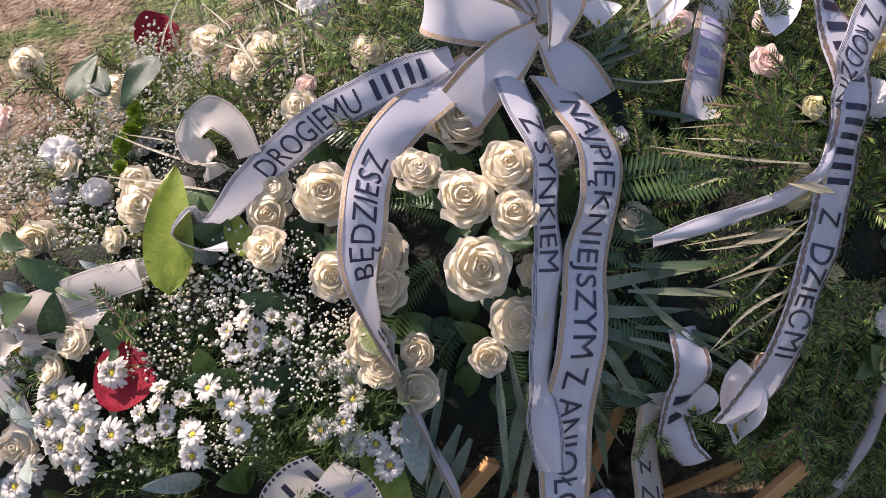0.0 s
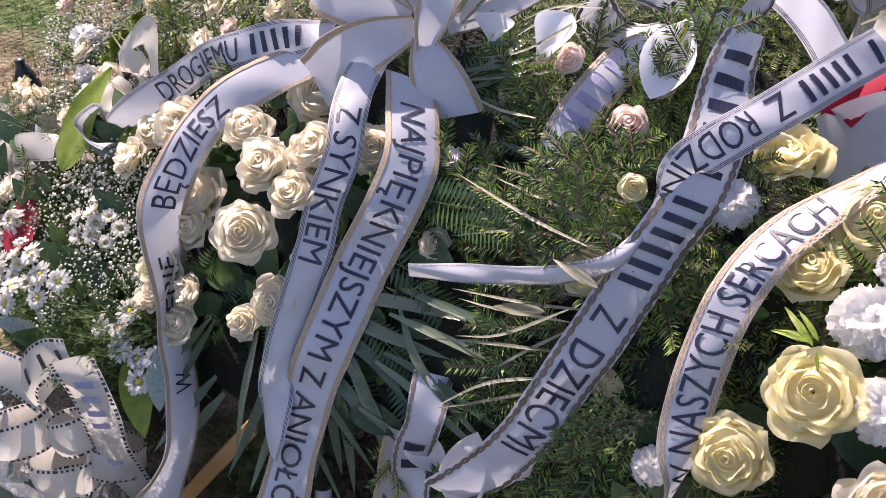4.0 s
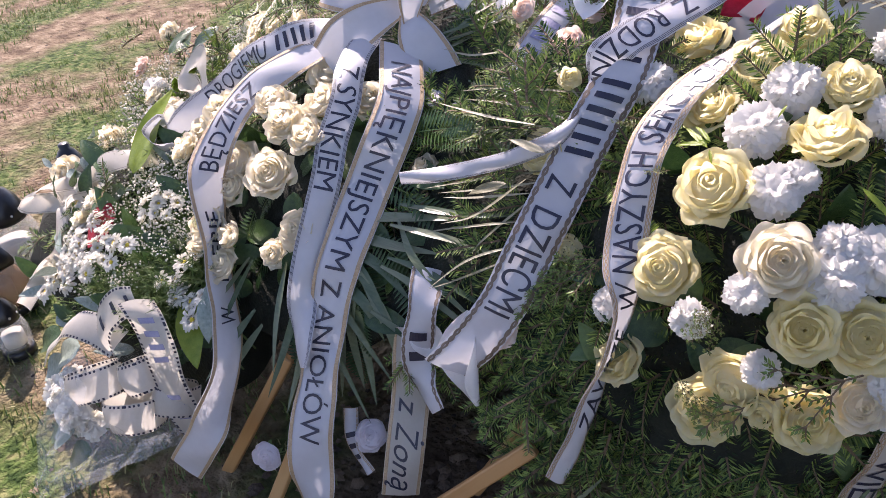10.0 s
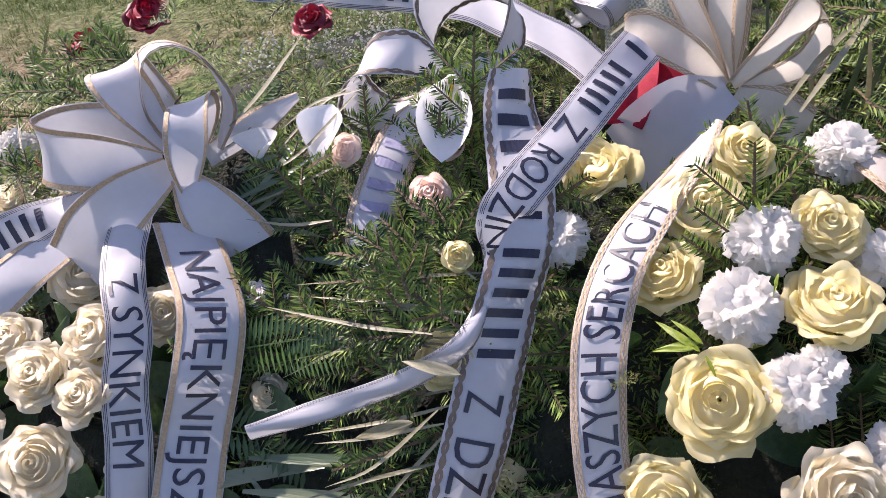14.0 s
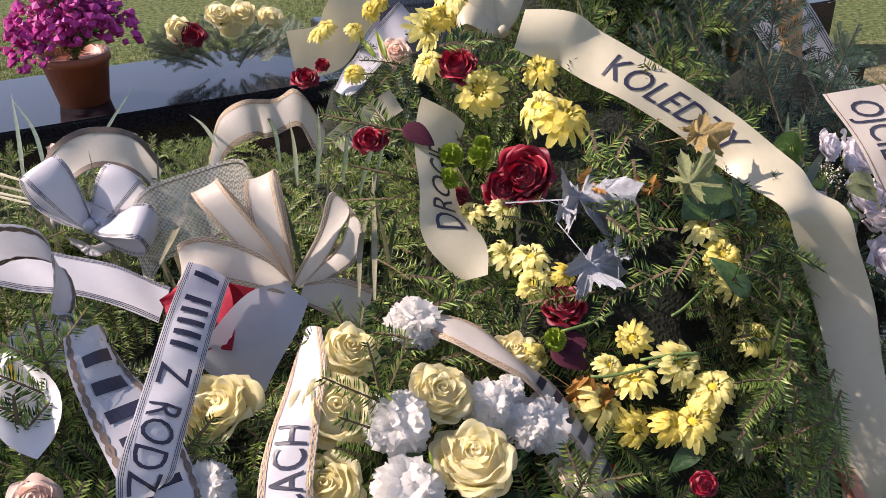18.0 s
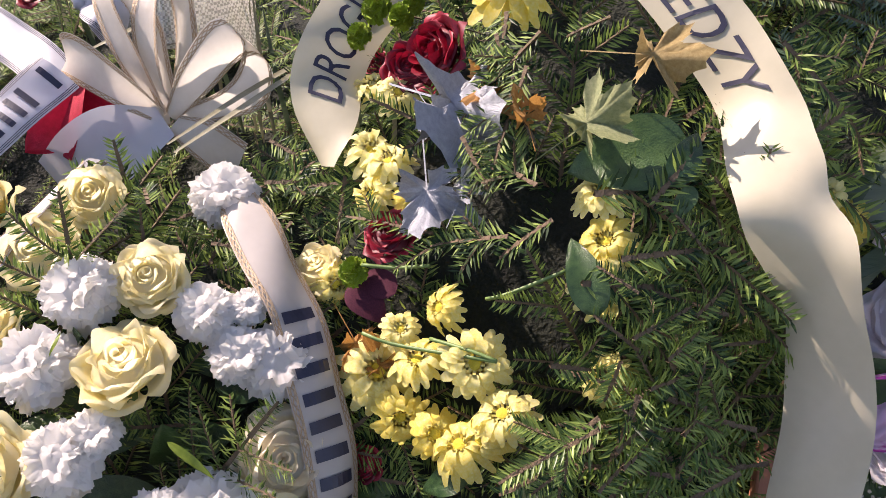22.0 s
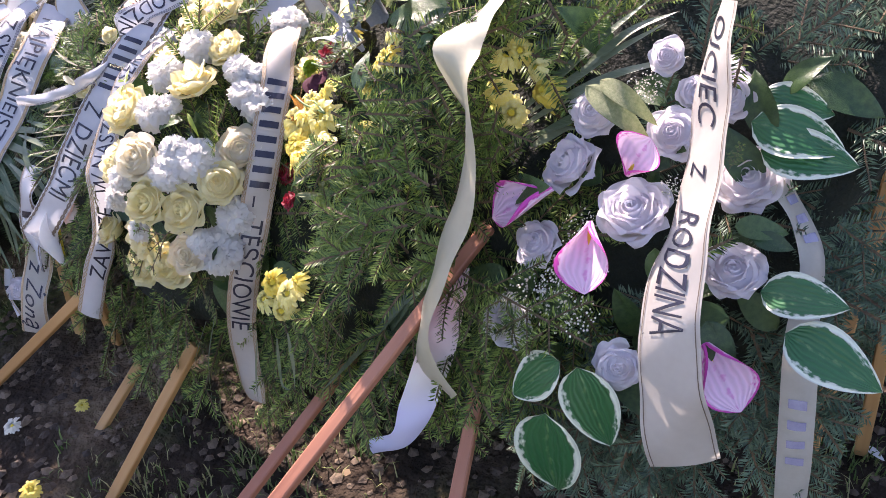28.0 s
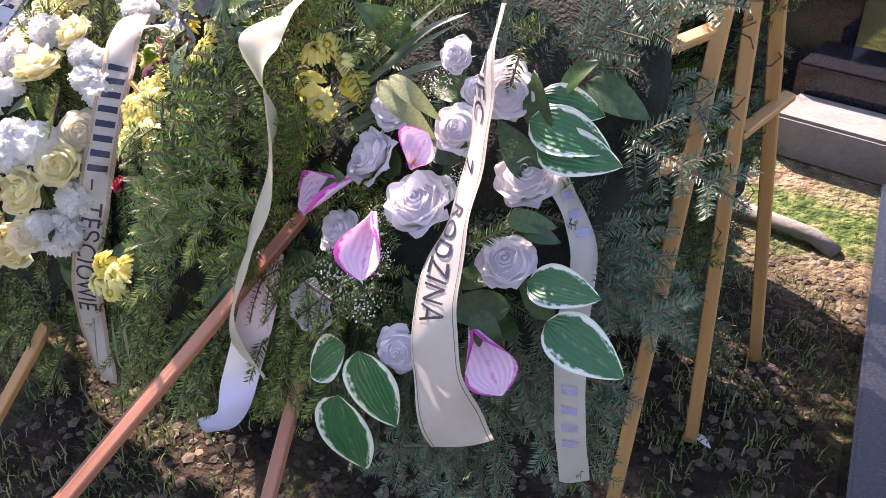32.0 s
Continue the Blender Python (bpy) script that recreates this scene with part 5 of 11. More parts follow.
rose(bunch, (-0.522, 0.541, 0.242), (-0.17, -0.57, 0.8), 0.059, WHITEROSE, 8)
rose(bunch, (-0.288, 0.942, 0.59), (-0.13, -0.43, 0.89), 0.043, WHITEROSE, 10)
rose(bunch, (-0.419, 0.729, 0.446), (-0.12, -0.55, 0.83), 0.035, WHITEROSE, 11)
rose(bunch, (-0.395, 0.779, 0.466), (-0.11, -0.53, 0.84), 0.071, WHITEROSE, 12)
rose(bunch, (-0.647, 0.912, 0.49), (-0.12, -0.5, 0.86), 0.045, PEACH, 0)
rose(bunch, (-0.186, 0.878, 0.608), (-0.03, -0.42, 0.91), 0.028, PEACH, 1)
carnation(bunch, (-0.547, 0.867, 0.474), (-0.12, -0.51, 0.85), 0.057, 1)
carnation(bunch, (-0.476, 0.811, 0.458), (-0.12, -0.52, 0.84), 0.04, 2)
r = random.Random(61)
for at, n, spread in (((-0.093, 0.600, 0.398), 4, 0.030), ((-0.088, 0.540, 0.362), 4, 0.030), ((-0.048, 0.530, 0.340), 4, 0.032), ((-0.212, 0.525, 0.396), 4, 0.034), ((-0.255, 0.500, 0.372), 2, 0.028)):
    for k in range(n):
        a = 2.4 * k + at[0] * 40
        q = Vector(at) + Vector((spread * math.cos(a) * (k > 0), spread * 0.6 * math.sin(a) * (k > 0), spread * 0.6 * math.sin(a) * (k > 0) + r.uniform(-0.006, 0.006)))
        daisy(bunch, q, (0.3 * math.cos(a), -0.5 + 0.3 * math.sin(a), 0.85), r.uniform(0.029, 0.036), WHITEMUM, k, 2, 0.05)
        stalk(bunch, [q, q + Vector((0.004, 0.02, -0.05)), q + Vector((0.012, 0.05, -0.13))])
for at, n, spread in (((-0.205, 0.615, 0.425), 9, 0.050), ((-0.300, 0.535, 0.355), 8, 0.045)):
    for k in range(n):
        a = 2.4 * k
        q = Vector(at) + Vector((spread * math.cos(a) * math.sqrt(k / n), 0.5 * spread * math.sin(a) * math.sqrt(k / n), 0.5 * spread * math.sin(a) * math.sqrt(k / n)))
        daisy(bunch, q, (0.5 * math.cos(a), -0.4 + 0.5 * math.sin(a), 0.8), r.uniform(0.020, 0.027), WHITEMUM, k + 1, 3, -0.3)
daisy(bunch, (-0.542, 0.639, 0.323), (-0.19, -0.62, 0.76), 0.084, WHITEMUM, 0, 3, 0.25)
daisy(bunch, (-0.469, 0.58, 0.305), (-0.3, -0.6, 0.75), 0.058, WHITEMUM, 1, 3, 0.25)
daisy(bunch, (-0.431, 0.563, 0.31), (-0.27, -0.61, 0.74), 0.053, WHITEMUM, 2, 3, 0.25)
daisy(bunch, (-0.474, 0.557, 0.276), (-0.27, -0.59, 0.76), 0.054, WHITEMUM, 3, 3, 0.25)
daisy(bunch, (-0.419, 0.542, 0.294), (-0.25, -0.62, 0.74), 0.05, WHITEMUM, 4, 3, 0.25)
daisy(bunch, (-0.452, 0.533, 0.264), (-0.26, -0.61, 0.75), 0.054, WHITEMUM, 5, 3, 0.25)
daisy(bunch, (-0.377, 0.532, 0.302), (-0.19, -0.64, 0.74), 0.042, WHITEMUM, 6, 3, 0.25)
daisy(bunch, (-0.384, 0.584, 0.358), (-0.19, -0.61, 0.77), 0.042, WHITEMUM, 7, 3, 0.25)
daisy(bunch, (-0.5, 0.519, 0.225), (-0.19, -0.59, 0.78), 0.043, WHITEMUM, 8, 3, 0.25)
daisy(bunch, (-0.425, 0.513, 0.251), (-0.22, -0.64, 0.74), 0.042, WHITEMUM, 9, 3, 0.25)
daisy(bunch, (-0.518, 0.505, 0.205), (-0.14, -0.6, 0.79), 0.044, WHITEMUM, 10, 3, 0.25)
daisy(bunch, (-0.436, 0.529, 0.263), (-0.25, -0.62, 0.74), 0.038, WHITEMUM, 11, 3, 0.25)
gyp(bunch, (-0.175, 0.692, 0.485), (-0.13, -0.62, 0.77), 0.071, BLOSSOM, 1)
gyp(bunch, (-0.156, 0.642, 0.455), (-0.13, -0.56, 0.82), 0.07, BLOSSOM, 3)
gyp(bunch, (-0.327, 0.639, 0.424), (-0.09, -0.58, 0.81), 0.076, BLOSSOMTAN, 4)
gyp(bunch, (-0.217, 0.59, 0.398), (-0.16, -0.52, 0.84), 0.072, BLOSSOMTAN, 6)
gyp(bunch, (-0.608, 0.852, 0.447), (-0.14, -0.54, 0.83), 0.085, BLOSSOM, 8)
gyp(bunch, (-0.38, 0.84, 0.49), (-0.14, -0.51, 0.85), 0.077, BLOSSOM, 9)
gyp(bunch, (-0.125, 0.559, 0.407), (-0.14, -0.43, 0.89), 0.059, BLOSSOM, 11)
gyp(bunch, (-0.237, 0.511, 0.326), (-0.28, -0.56, 0.78), 0.072, BLOSSOM, 13)
gyp(bunch, (-0.341, 0.601, 0.387), (-0.11, -0.59, 0.8), 0.076, BLOSSOMTAN, 14)
gyp(bunch, (-0.309, 0.581, 0.372), (-0.11, -0.59, 0.8), 0.076, BLOSSOMTAN, 16)
gyp(bunch, (-0.097, 0.622, 0.455), (-0.09, -0.54, 0.84), 0.06, BLOSSOMTAN, 18)
gyp(bunch, (-0.205, 0.664, 0.458), (-0.11, -0.59, 0.8), 0.068, BLOSSOM, 19)
gyp(bunch, (-0.251, 0.62, 0.418), (-0.09, -0.56, 0.82), 0.075, BLOSSOM, 21)
gyp(bunch, (-0.41, 0.632, 0.392), (-0.2, -0.6, 0.77), 0.093, BLOSSOM, 23)
gyp(bunch, (-0.209, 0.697, 0.474), (-0.12, -0.61, 0.78), 0.075, BLOSSOM, 24)
gyp(bunch, (-0.392, 0.697, 0.434), (-0.12, -0.56, 0.82), 0.081, BLOSSOM, 26)
gyp(bunch, (-0.277, 0.608, 0.408), (-0.08, -0.57, 0.82), 0.103, BLOSSOMTAN, 28)
gyp(bunch, (-0.232, 0.64, 0.44), (-0.09, -0.57, 0.82), 0.103, BLOSSOM, 29)
gyp(bunch, (-0.216, 0.587, 0.399), (-0.16, -0.52, 0.84), 0.101, BLOSSOM, 31)
gyp(bunch, (-0.155, 0.602, 0.43), (-0.14, -0.5, 0.86), 0.087, BLOSSOM, 33)
gyp(bunch, (-0.364, 0.958, 0.575), (-0.15, -0.45, 0.88), 0.065, BLOSSOM, 34)
gyp(bunch, (-0.115, 0.602, 0.436), (-0.11, -0.48, 0.87), 0.073, BLOSSOMTAN, 36)
gyp(bunch, (-0.324, 0.644, 0.424), (-0.08, -0.58, 0.81), 0.119, BLOSSOMTAN, 38)
gyp(bunch, (-0.23, 0.669, 0.449), (-0.09, -0.59, 0.8), 0.104, BLOSSOM, 39)
gyp(bunch, (-0.203, 0.524, 0.354), (-0.27, -0.49, 0.83), 0.083, BLOSSOM, 41)
gyp(bunch, (-0.186, 0.578, 0.398), (-0.19, -0.48, 0.86), 0.083, BLOSSOM, 43)
gyp(bunch, (-0.365, 0.525, 0.292), (-0.18, -0.65, 0.74), 0.101, BLOSSOMTAN, 44)
gyp(bunch, (-0.522, 0.907, 0.509), (-0.11, -0.48, 0.87), 0.11, BLOSSOMTAN, 0)
gyp(bunch, (-0.606, 0.859, 0.456), (-0.13, -0.53, 0.84), 0.111, BLOSSOMTAN, 1)
gyp(bunch, (-0.614, 0.832, 0.435), (-0.14, -0.56, 0.82), 0.088, BLOSSOMTAN, 2)
gyp(bunch, (-0.507, 0.778, 0.441), (-0.15, -0.55, 0.82), 0.108, BLOSSOMTAN, 3)
gyp(bunch, (-0.449, 0.794, 0.462), (-0.12, -0.52, 0.84), 0.107, BLOSSOMTAN, 4)
gyp(bunch, (-0.463, 0.909, 0.523), (-0.12, -0.48, 0.87), 0.08, BLOSSOMTAN, 5)
gyp(bunch, (-0.657, 0.884, 0.464), (-0.12, -0.52, 0.84), 0.097, BLOSSOMTAN, 6)
gyp(bunch, (-0.504, 0.863, 0.482), (-0.12, -0.5, 0.86), 0.094, BLOSSOMTAN, 7)
gyp(bunch, (-0.591, 0.905, 0.495), (-0.12, -0.49, 0.86), 0.089, BLOSSOMTAN, 8)
gyp(bunch, (-0.553, 0.717, 0.386), (-0.22, -0.65, 0.73), 0.073, BLOSSOMTAN, 9)
gyp(bunch, (-0.551, 0.854, 0.462), (-0.13, -0.52, 0.85), 0.097, BLOSSOMTAN, 10)
gyp(bunch, (-0.474, 0.876, 0.493), (-0.12, -0.49, 0.86), 0.094, BLOSSOMTAN, 11)
gyp(bunch, (-0.42, 0.899, 0.52), (-0.13, -0.48, 0.87), 0.082, BLOSSOMTAN, 12)
gyp(bunch, (-0.482, 0.767, 0.438), (-0.15, -0.55, 0.82), 0.105, BLOSSOMTAN, 13)
gyp(bunch, (-0.337, 0.73, 0.456), (-0.1, -0.56, 0.82), 0.079, BLOSSOMTAN, 14)
ribbon(bunch, "ribbon", "beige ribbon with gold border, crossing the bunch", [
    ((-0.563, 0.659, 0.347), (-0.46, 0.48, 0.74)),
    ((-0.494, 0.655, 0.391), (-0.4, 0.6, 0.69)),
    ((-0.424, 0.657, 0.43), (-0.37, 0.62, 0.69)),
    ((-0.367, 0.676, 0.444), (-0.49, 0.82, 0.3))], 0.044, ORGANZA, (), "thin")
ribbon(bunch, "ribbon", "beige ribbon loop with gold border", [
    ((-0.293, 0.793, 0.512), (-0.83, -0.01, -0.56)),
    ((-0.316, 0.803, 0.551), (0.84, 0.48, 0.23)),
    ((-0.323, 0.812, 0.565), (0.84, -0.54, -0.07)),
    ((-0.296, 0.829, 0.588), (0.14, -0.51, -0.85)),
    ((-0.256, 0.804, 0.581), (-0.8, -0.01, -0.61)),
    ((-0.238, 0.785, 0.558), (-0.87, 0.13, -0.48))], 0.042, ORGANZA, (), "thin")
ribbon(bunch, "ribbon", "beige ribbon strip with script", [
    ((-0.345, 0.797, 0.508), (0.98, -0.17, 0.12)),
    ((-0.33, 0.76, 0.497), (0.89, 0.45, -0.1)),
    ((-0.299, 0.723, 0.488), (0.9, 0.07, 0.43))], 0.041, ORGANZA, (), "thin")
ribbon(bunch, "ribbon", "white ribbon with script, hanging down among daisies", [
    ((-0.596, 0.639, 0.335), (0.23, 0.77, -0.6)),
    ((-0.552, 0.601, 0.304), (-0.95, -0.32, -0.02)),
    ((-0.513, 0.558, 0.271), (-0.99, -0.12, 0.01)),
    ((-0.553, 0.528, 0.226), (-0.47, -0.53, 0.7)),
    ((-0.587, 0.481, 0.163), (-0.66, -0.39, 0.64))], 0.030, ORGANZA, (("---", 0.350, 0.700, 0.0086, GREYINK, 0),), "thin")
ribbon(bunch, "ribbon", "white ribbon curl with faint script", [
    ((-0.464, 0.632, 0.359), (0.22, 0.43, -0.88)),
    ((-0.628, 0.622, 0.313), (-0.25, 0.16, 0.96)),
    ((-0.682, 0.594, 0.309), (0.21, 0.85, 0.48)),
    ((-0.654, 0.617, 0.333), (0.91, 0.31, 0.28)),
    ((-0.594, 0.673, 0.348), (-0.22, 0.8, 0.56)),
    ((-0.406, 0.637, 0.403), (0.54, 0.65, 0.54))], 0.040, ORGANZA, (), "thin")
ribbon(bunch, "ribbon", "pale ribbon end lying across the leaves", [
    ((-0.421, 0.682, 0.423), (-0.26, 0.38, 0.89)),
    ((-0.305, 0.69, 0.453), (-0.27, 0.32, 0.91))], 0.031, ORGANZA, (), "thin")
leaf(bunch, (-0.326, 0.588, 0.403), (-0.342, 0.713, 0.51), (-0.09, -0.56, 0.82), LIMELEAF, 0, name="broad_leaf", ratio=0.42, curl=0.1)
leaf(bunch, (-0.214, 0.675, 0.472), (-0.261, 0.74, 0.492), (-0.13, -0.61, 0.79), LIMELEAF, 1, name="broad_leaf", ratio=0.42, curl=0.1)
leaf(bunch, (-0.065, 0.535, 0.335), (0.005, 0.475, 0.272), (0.26, -0.44, 0.86), LIMELEAF, 0, name="broad_leaf", ratio=0.5, curl=0.1)
leaf(bunch, (-0.531, 0.913, 0.532), (-0.514, 0.979, 0.577), (-0.11, -0.46, 0.88), LEAF, 0, name="leaf", ratio=0.7)
leaf(bunch, (-0.412, 0.961, 0.586), (-0.461, 0.901, 0.537), (-0.12, -0.46, 0.88), LEAF, 1, name="leaf", ratio=0.7)
leaf(bunch, (-0.477, 0.916, 0.544), (-0.532, 0.967, 0.564), (-0.11, -0.46, 0.88), LEAF, 2, name="leaf", ratio=0.7)
leaf(bunch, (-0.48, 0.679, 0.421), (-0.43, 0.646, 0.42), (-0.21, -0.59, 0.78), LEAF, 3, name="leaf", ratio=0.7)
leaf(bunch, (-0.372, 0.593, 0.392), (-0.385, 0.583, 0.38), (-0.16, -0.6, 0.78), LEAF, 4, name="leaf", ratio=0.7)
leaf(bunch, (-0.355, 0.719, 0.462), (-0.257, 0.668, 0.458), (-0.09, -0.57, 0.81), LEAF, 5, name="leaf", ratio=0.7)
leaf(bunch, (0.022, 0.560, 0.375), (0.048, 0.512, 0.318), (0.26, -0.49, 0.83), GREYLEAF, 0, name="grey_leaf", ratio=0.45)
leaf(bunch, (0.002, 0.562, 0.380), (0.020, 0.530, 0.350), (0.17, -0.5, 0.85), GREYLEAF, 1, name="grey_leaf", ratio=0.45)
leaf(bunch, (-0.529, 0.57, 0.287), (-0.49, 0.545, 0.278), (-0.24, -0.58, 0.78), GREYLEAF, 2, name="grey_leaf", ratio=0.45)
leaf(bunch, (-0.548, 0.582, 0.292), (-0.51, 0.557, 0.282), (-0.2, -0.58, 0.79), GREYLEAF, 3, name="grey_leaf", ratio=0.45)
pompon(bunch, (-0.437, 0.907, 0.526), (-0.12, -0.48, 0.87), 0.026, 0)
pompon(bunch, (-0.436, 0.883, 0.509), (-0.12, -0.49, 0.87), 0.03, 1)
pompon(bunch, (-0.445, 0.864, 0.498), (-0.12, -0.49, 0.86), 0.029, 2)
pompon(bunch, (-0.441, 0.836, 0.48), (-0.12, -0.51, 0.85), 0.024, 3)
pompon(bunch, (-0.429, 0.896, 0.52), (-0.13, -0.48, 0.87), 0.022, 4)
# ---- red anthuriums ----
leaf(bunch, (-0.593, 1.41, 0.415), (-0.628, 1.38, 0.314), (0.02, -0.66, 0.75), REDSATIN, 0, name="anthurium", ratio=0.95, curl=0.15, point=0.6)
leaf(bunch, (-0.345, 0.605, 0.372), (-0.405, 0.560, 0.322), (-0.1, -0.6, 0.8), REDSATIN, 1, name="anthurium", ratio=0.95, curl=0.15, point=0.6)
scatter_sprays(bunch, "fir", "fir_branch", NEEDLE, [
    ((-0.174, 0.907, 0.665), (0.072, -0.046, -0.009), (-0.01, -0.4, 0.92), 0.085),
    ((-0.193, 0.892, 0.656), (-0.046, -0.055, -0.021), (-0.05, -0.41, 0.91), 0.074),
    ((-0.233, 0.911, 0.658), (0.043, 0.013, 0.028), (-0.11, -0.42, 0.9), 0.053),
    ((-0.334, 0.847, 0.597), (-0.027, -0.033, -0.007), (-0.14, -0.46, 0.88), 0.043),
    ((-0.379, 0.626, 0.415), (-0.033, 0.019, 0.026), (-0.14, -0.58, 0.8), 0.046),
    ((-0.386, 0.614, 0.397), (0.051, -0.002, 0.039), (-0.16, -0.59, 0.79), 0.064),
    ((-0.567, 0.889, 0.577), (-0.023, -0.041, -0.012), (-0.11, -0.46, 0.88), 0.048),
    ((-0.529, 0.958, 0.627), (-0.048, 0.007, 0.009), (-0.11, -0.44, 0.89), 0.049)])
scatter_sprays(bunch, "fir", "fir_branch", NEEDLE, [
    ((-0.113, 0.933, 0.673), (0.043, -0.049, -0.01), (0.12, -0.38, 0.92), 0.066),
    ((-0.076, 0.928, 0.662), (-0.057, 0, 0.027), (0.12, -0.36, 0.93), 0.063),
    ((-0.309, 0.907, 0.638), (0.047, 0.006, 0.032), (-0.14, -0.44, 0.89), 0.057),
    ((-0.59, 0.583, 0.271), (-0.07, -0.056, -0.024), (-0.01, -0.58, 0.82), 0.093),
    ((-0.471, 0.603, 0.327), (-0.108, -0.04, -0.056), (-0.3, -0.61, 0.74), 0.128),
    ((-0.507, 0.613, 0.328), (-0.041, -0.014, -0.011), (-0.28, -0.61, 0.74), 0.045),
    ((-0.185, 0.926, 0.67), (0.035, 0.016, 0.026), (-0.03, -0.4, 0.91), 0.046)])
scatter_sprays(bunch, "fern", "fern", NEEDLEY, [
    ((-0.145, 0.864, 0.644), (0.005, 0.039, 0.034), (0.03, -0.4, 0.92), 0.052),
    ((-0.035, 0.611, 0.465), (0.023, -0.025, 0.002), (-0.04, -0.63, 0.77), 0.034),
    ((-0.043, 0.618, 0.467), (0.024, -0.033, 0), (-0.05, -0.62, 0.78), 0.04),
    ((-0.142, 0.889, 0.654), (-0.023, 0.019, 0.027), (0.05, -0.39, 0.92), 0.04)])
fluff(bunch, (-0.315, 0.577, 0.332), (-0.15, -0.62, 0.77), 0.17)
fluff(bunch, (-0.349, 0.541, 0.282), (-0.17, -0.66, 0.73), 0.17)
fluff(bunch, (-0.401, 0.516, 0.235), (-0.18, -0.67, 0.72), 0.17)
fluff(bunch, (-0.203, 0.57, 0.358), (-0.26, -0.49, 0.83), 0.17)
fluff(bunch, (-0.162, 0.542, 0.356), (-0.28, -0.45, 0.85), 0.17)
fluff(bunch, (-0.239, 0.563, 0.339), (-0.25, -0.55, 0.8), 0.17)
fluff(bunch, (-0.116, 0.515, 0.356), (-0.18, -0.43, 0.88), 0.17)
fluff(bunch, (-0.08, 0.54, 0.372), (-0.02, -0.41, 0.91), 0.17)
fluff(bunch, (-0.288, 0.545, 0.309), (-0.19, -0.63, 0.75), 0.17)
fluff(bunch, (-0.17, 0.508, 0.335), (-0.34, -0.49, 0.81), 0.17)
fluff(bunch, (-0.124, 0.482, 0.336), (-0.25, -0.47, 0.84), 0.17)
fluff(bunch, (-0.345, 0.508, 0.245), (-0.15, -0.71, 0.69), 0.17)
fluff(bunch, (-0.063, 0.563, 0.387), (0.05, -0.41, 0.91), 0.17)
fluff(bunch, (-0.264, 0.627, 0.388), (-0.11, -0.56, 0.82), 0.17)
fluff(bunch, (-0.298, 0.607, 0.364), (-0.12, -0.59, 0.8), 0.17)
fluff(bunch, (-0.142, 0.591, 0.393), (-0.18, -0.43, 0.88), 0.17)
fluff(bunch, (-0.1, 0.586, 0.395), (-0.09, -0.41, 0.91), 0.17)
fluff(bunch, (-0.158, 0.492, 0.345), (-0.31, -0.46, 0.83), 0.16)
fluff(bunch, (-0.331, 0.516, 0.274), (-0.16, -0.68, 0.72), 0.16)
fluff(bunch, (-0.101, 0.512, 0.368), (-0.11, -0.42, 0.9), 0.16)
fluff(bunch, (-0.454, 0.57, 0.286), (-0.28, -0.6, 0.75), 0.16)
fluff(bunch, (-0.388, 0.61, 0.362), (-0.19, -0.61, 0.77), 0.16)
fluff(bunch, (-0.311, 0.627, 0.391), (-0.09, -0.59, 0.81), 0.16)
fluff(bunch, (-0.155, 0.603, 0.408), (-0.17, -0.46, 0.87), 0.16)
fluff(bunch, (-0.058, 0.56, 0.391), (0.06, -0.42, 0.91), 0.16)
fluff(bunch, (-0.594, 0.574, 0.235), (0, -0.57, 0.82), 0.16)
fluff(bunch, (-0.301, 0.694, 0.454), (-0.08, -0.57, 0.82), 0.16)
fluff(bunch, (-0.415, 0.695, 0.435), (-0.17, -0.58, 0.8), 0.16)
fluff(bunch, (-0.535, 0.714, 0.409), (-0.2, -0.66, 0.72), 0.16)
fluff(bunch, (-0.196, 0.663, 0.443), (-0.12, -0.56, 0.82), 0.16)
fluff(bunch, (-0.213, 0.553, 0.358), (-0.25, -0.5, 0.83), 0.16)
fluff(bunch, (-0.325, 0.493, 0.241), (-0.15, -0.72, 0.68), 0.16)
# ---- fir wreath with white callas ----
ribbon(wreath_b, "ribbon", "white satin ribbon with brown scroll borders, black capitals", [
    ((0.455, 1.031, 0.747), (0.5, 0.8, -0.4)),
    ((0.462, 0.985, 0.727), (0.75, 0.6, -0.27)),
    ((0.48, 0.925, 0.695), (0.93, 0.3, -0.15)),
    ((0.489, 0.863, 0.654), (0.88, 0.38, -0.28)),
    ((0.48, 0.815, 0.612), (0.88, 0.38, -0.28)),
    ((0.472, 0.775, 0.571), (0.88, 0.38, -0.28)),
    ((0.461, 0.732, 0.521), (0.88, 0.38, -0.28)),
    ((0.45, 0.698, 0.475), (0.88, 0.38, -0.28)),
    ((0.44, 0.664, 0.431), (0.88, 0.38, -0.28)),
    ((0.412, 0.632, 0.378), (0.84, 0.36, -0.4)),
    ((0.379, 0.609, 0.337), (0.82, 0.36, -0.44))], 0.062, SATIN, (("----", 0.036, 0.225, 0.017, INK, 0), ("- ------", 0.257, 0.493, 0.017, INK, 0), ("Z", 0.529, 0.568, 0.036, INK, 0.2), ("DZIEĆMI", 0.597, 0.835, 0.037, INK, 0.2),), "scroll")
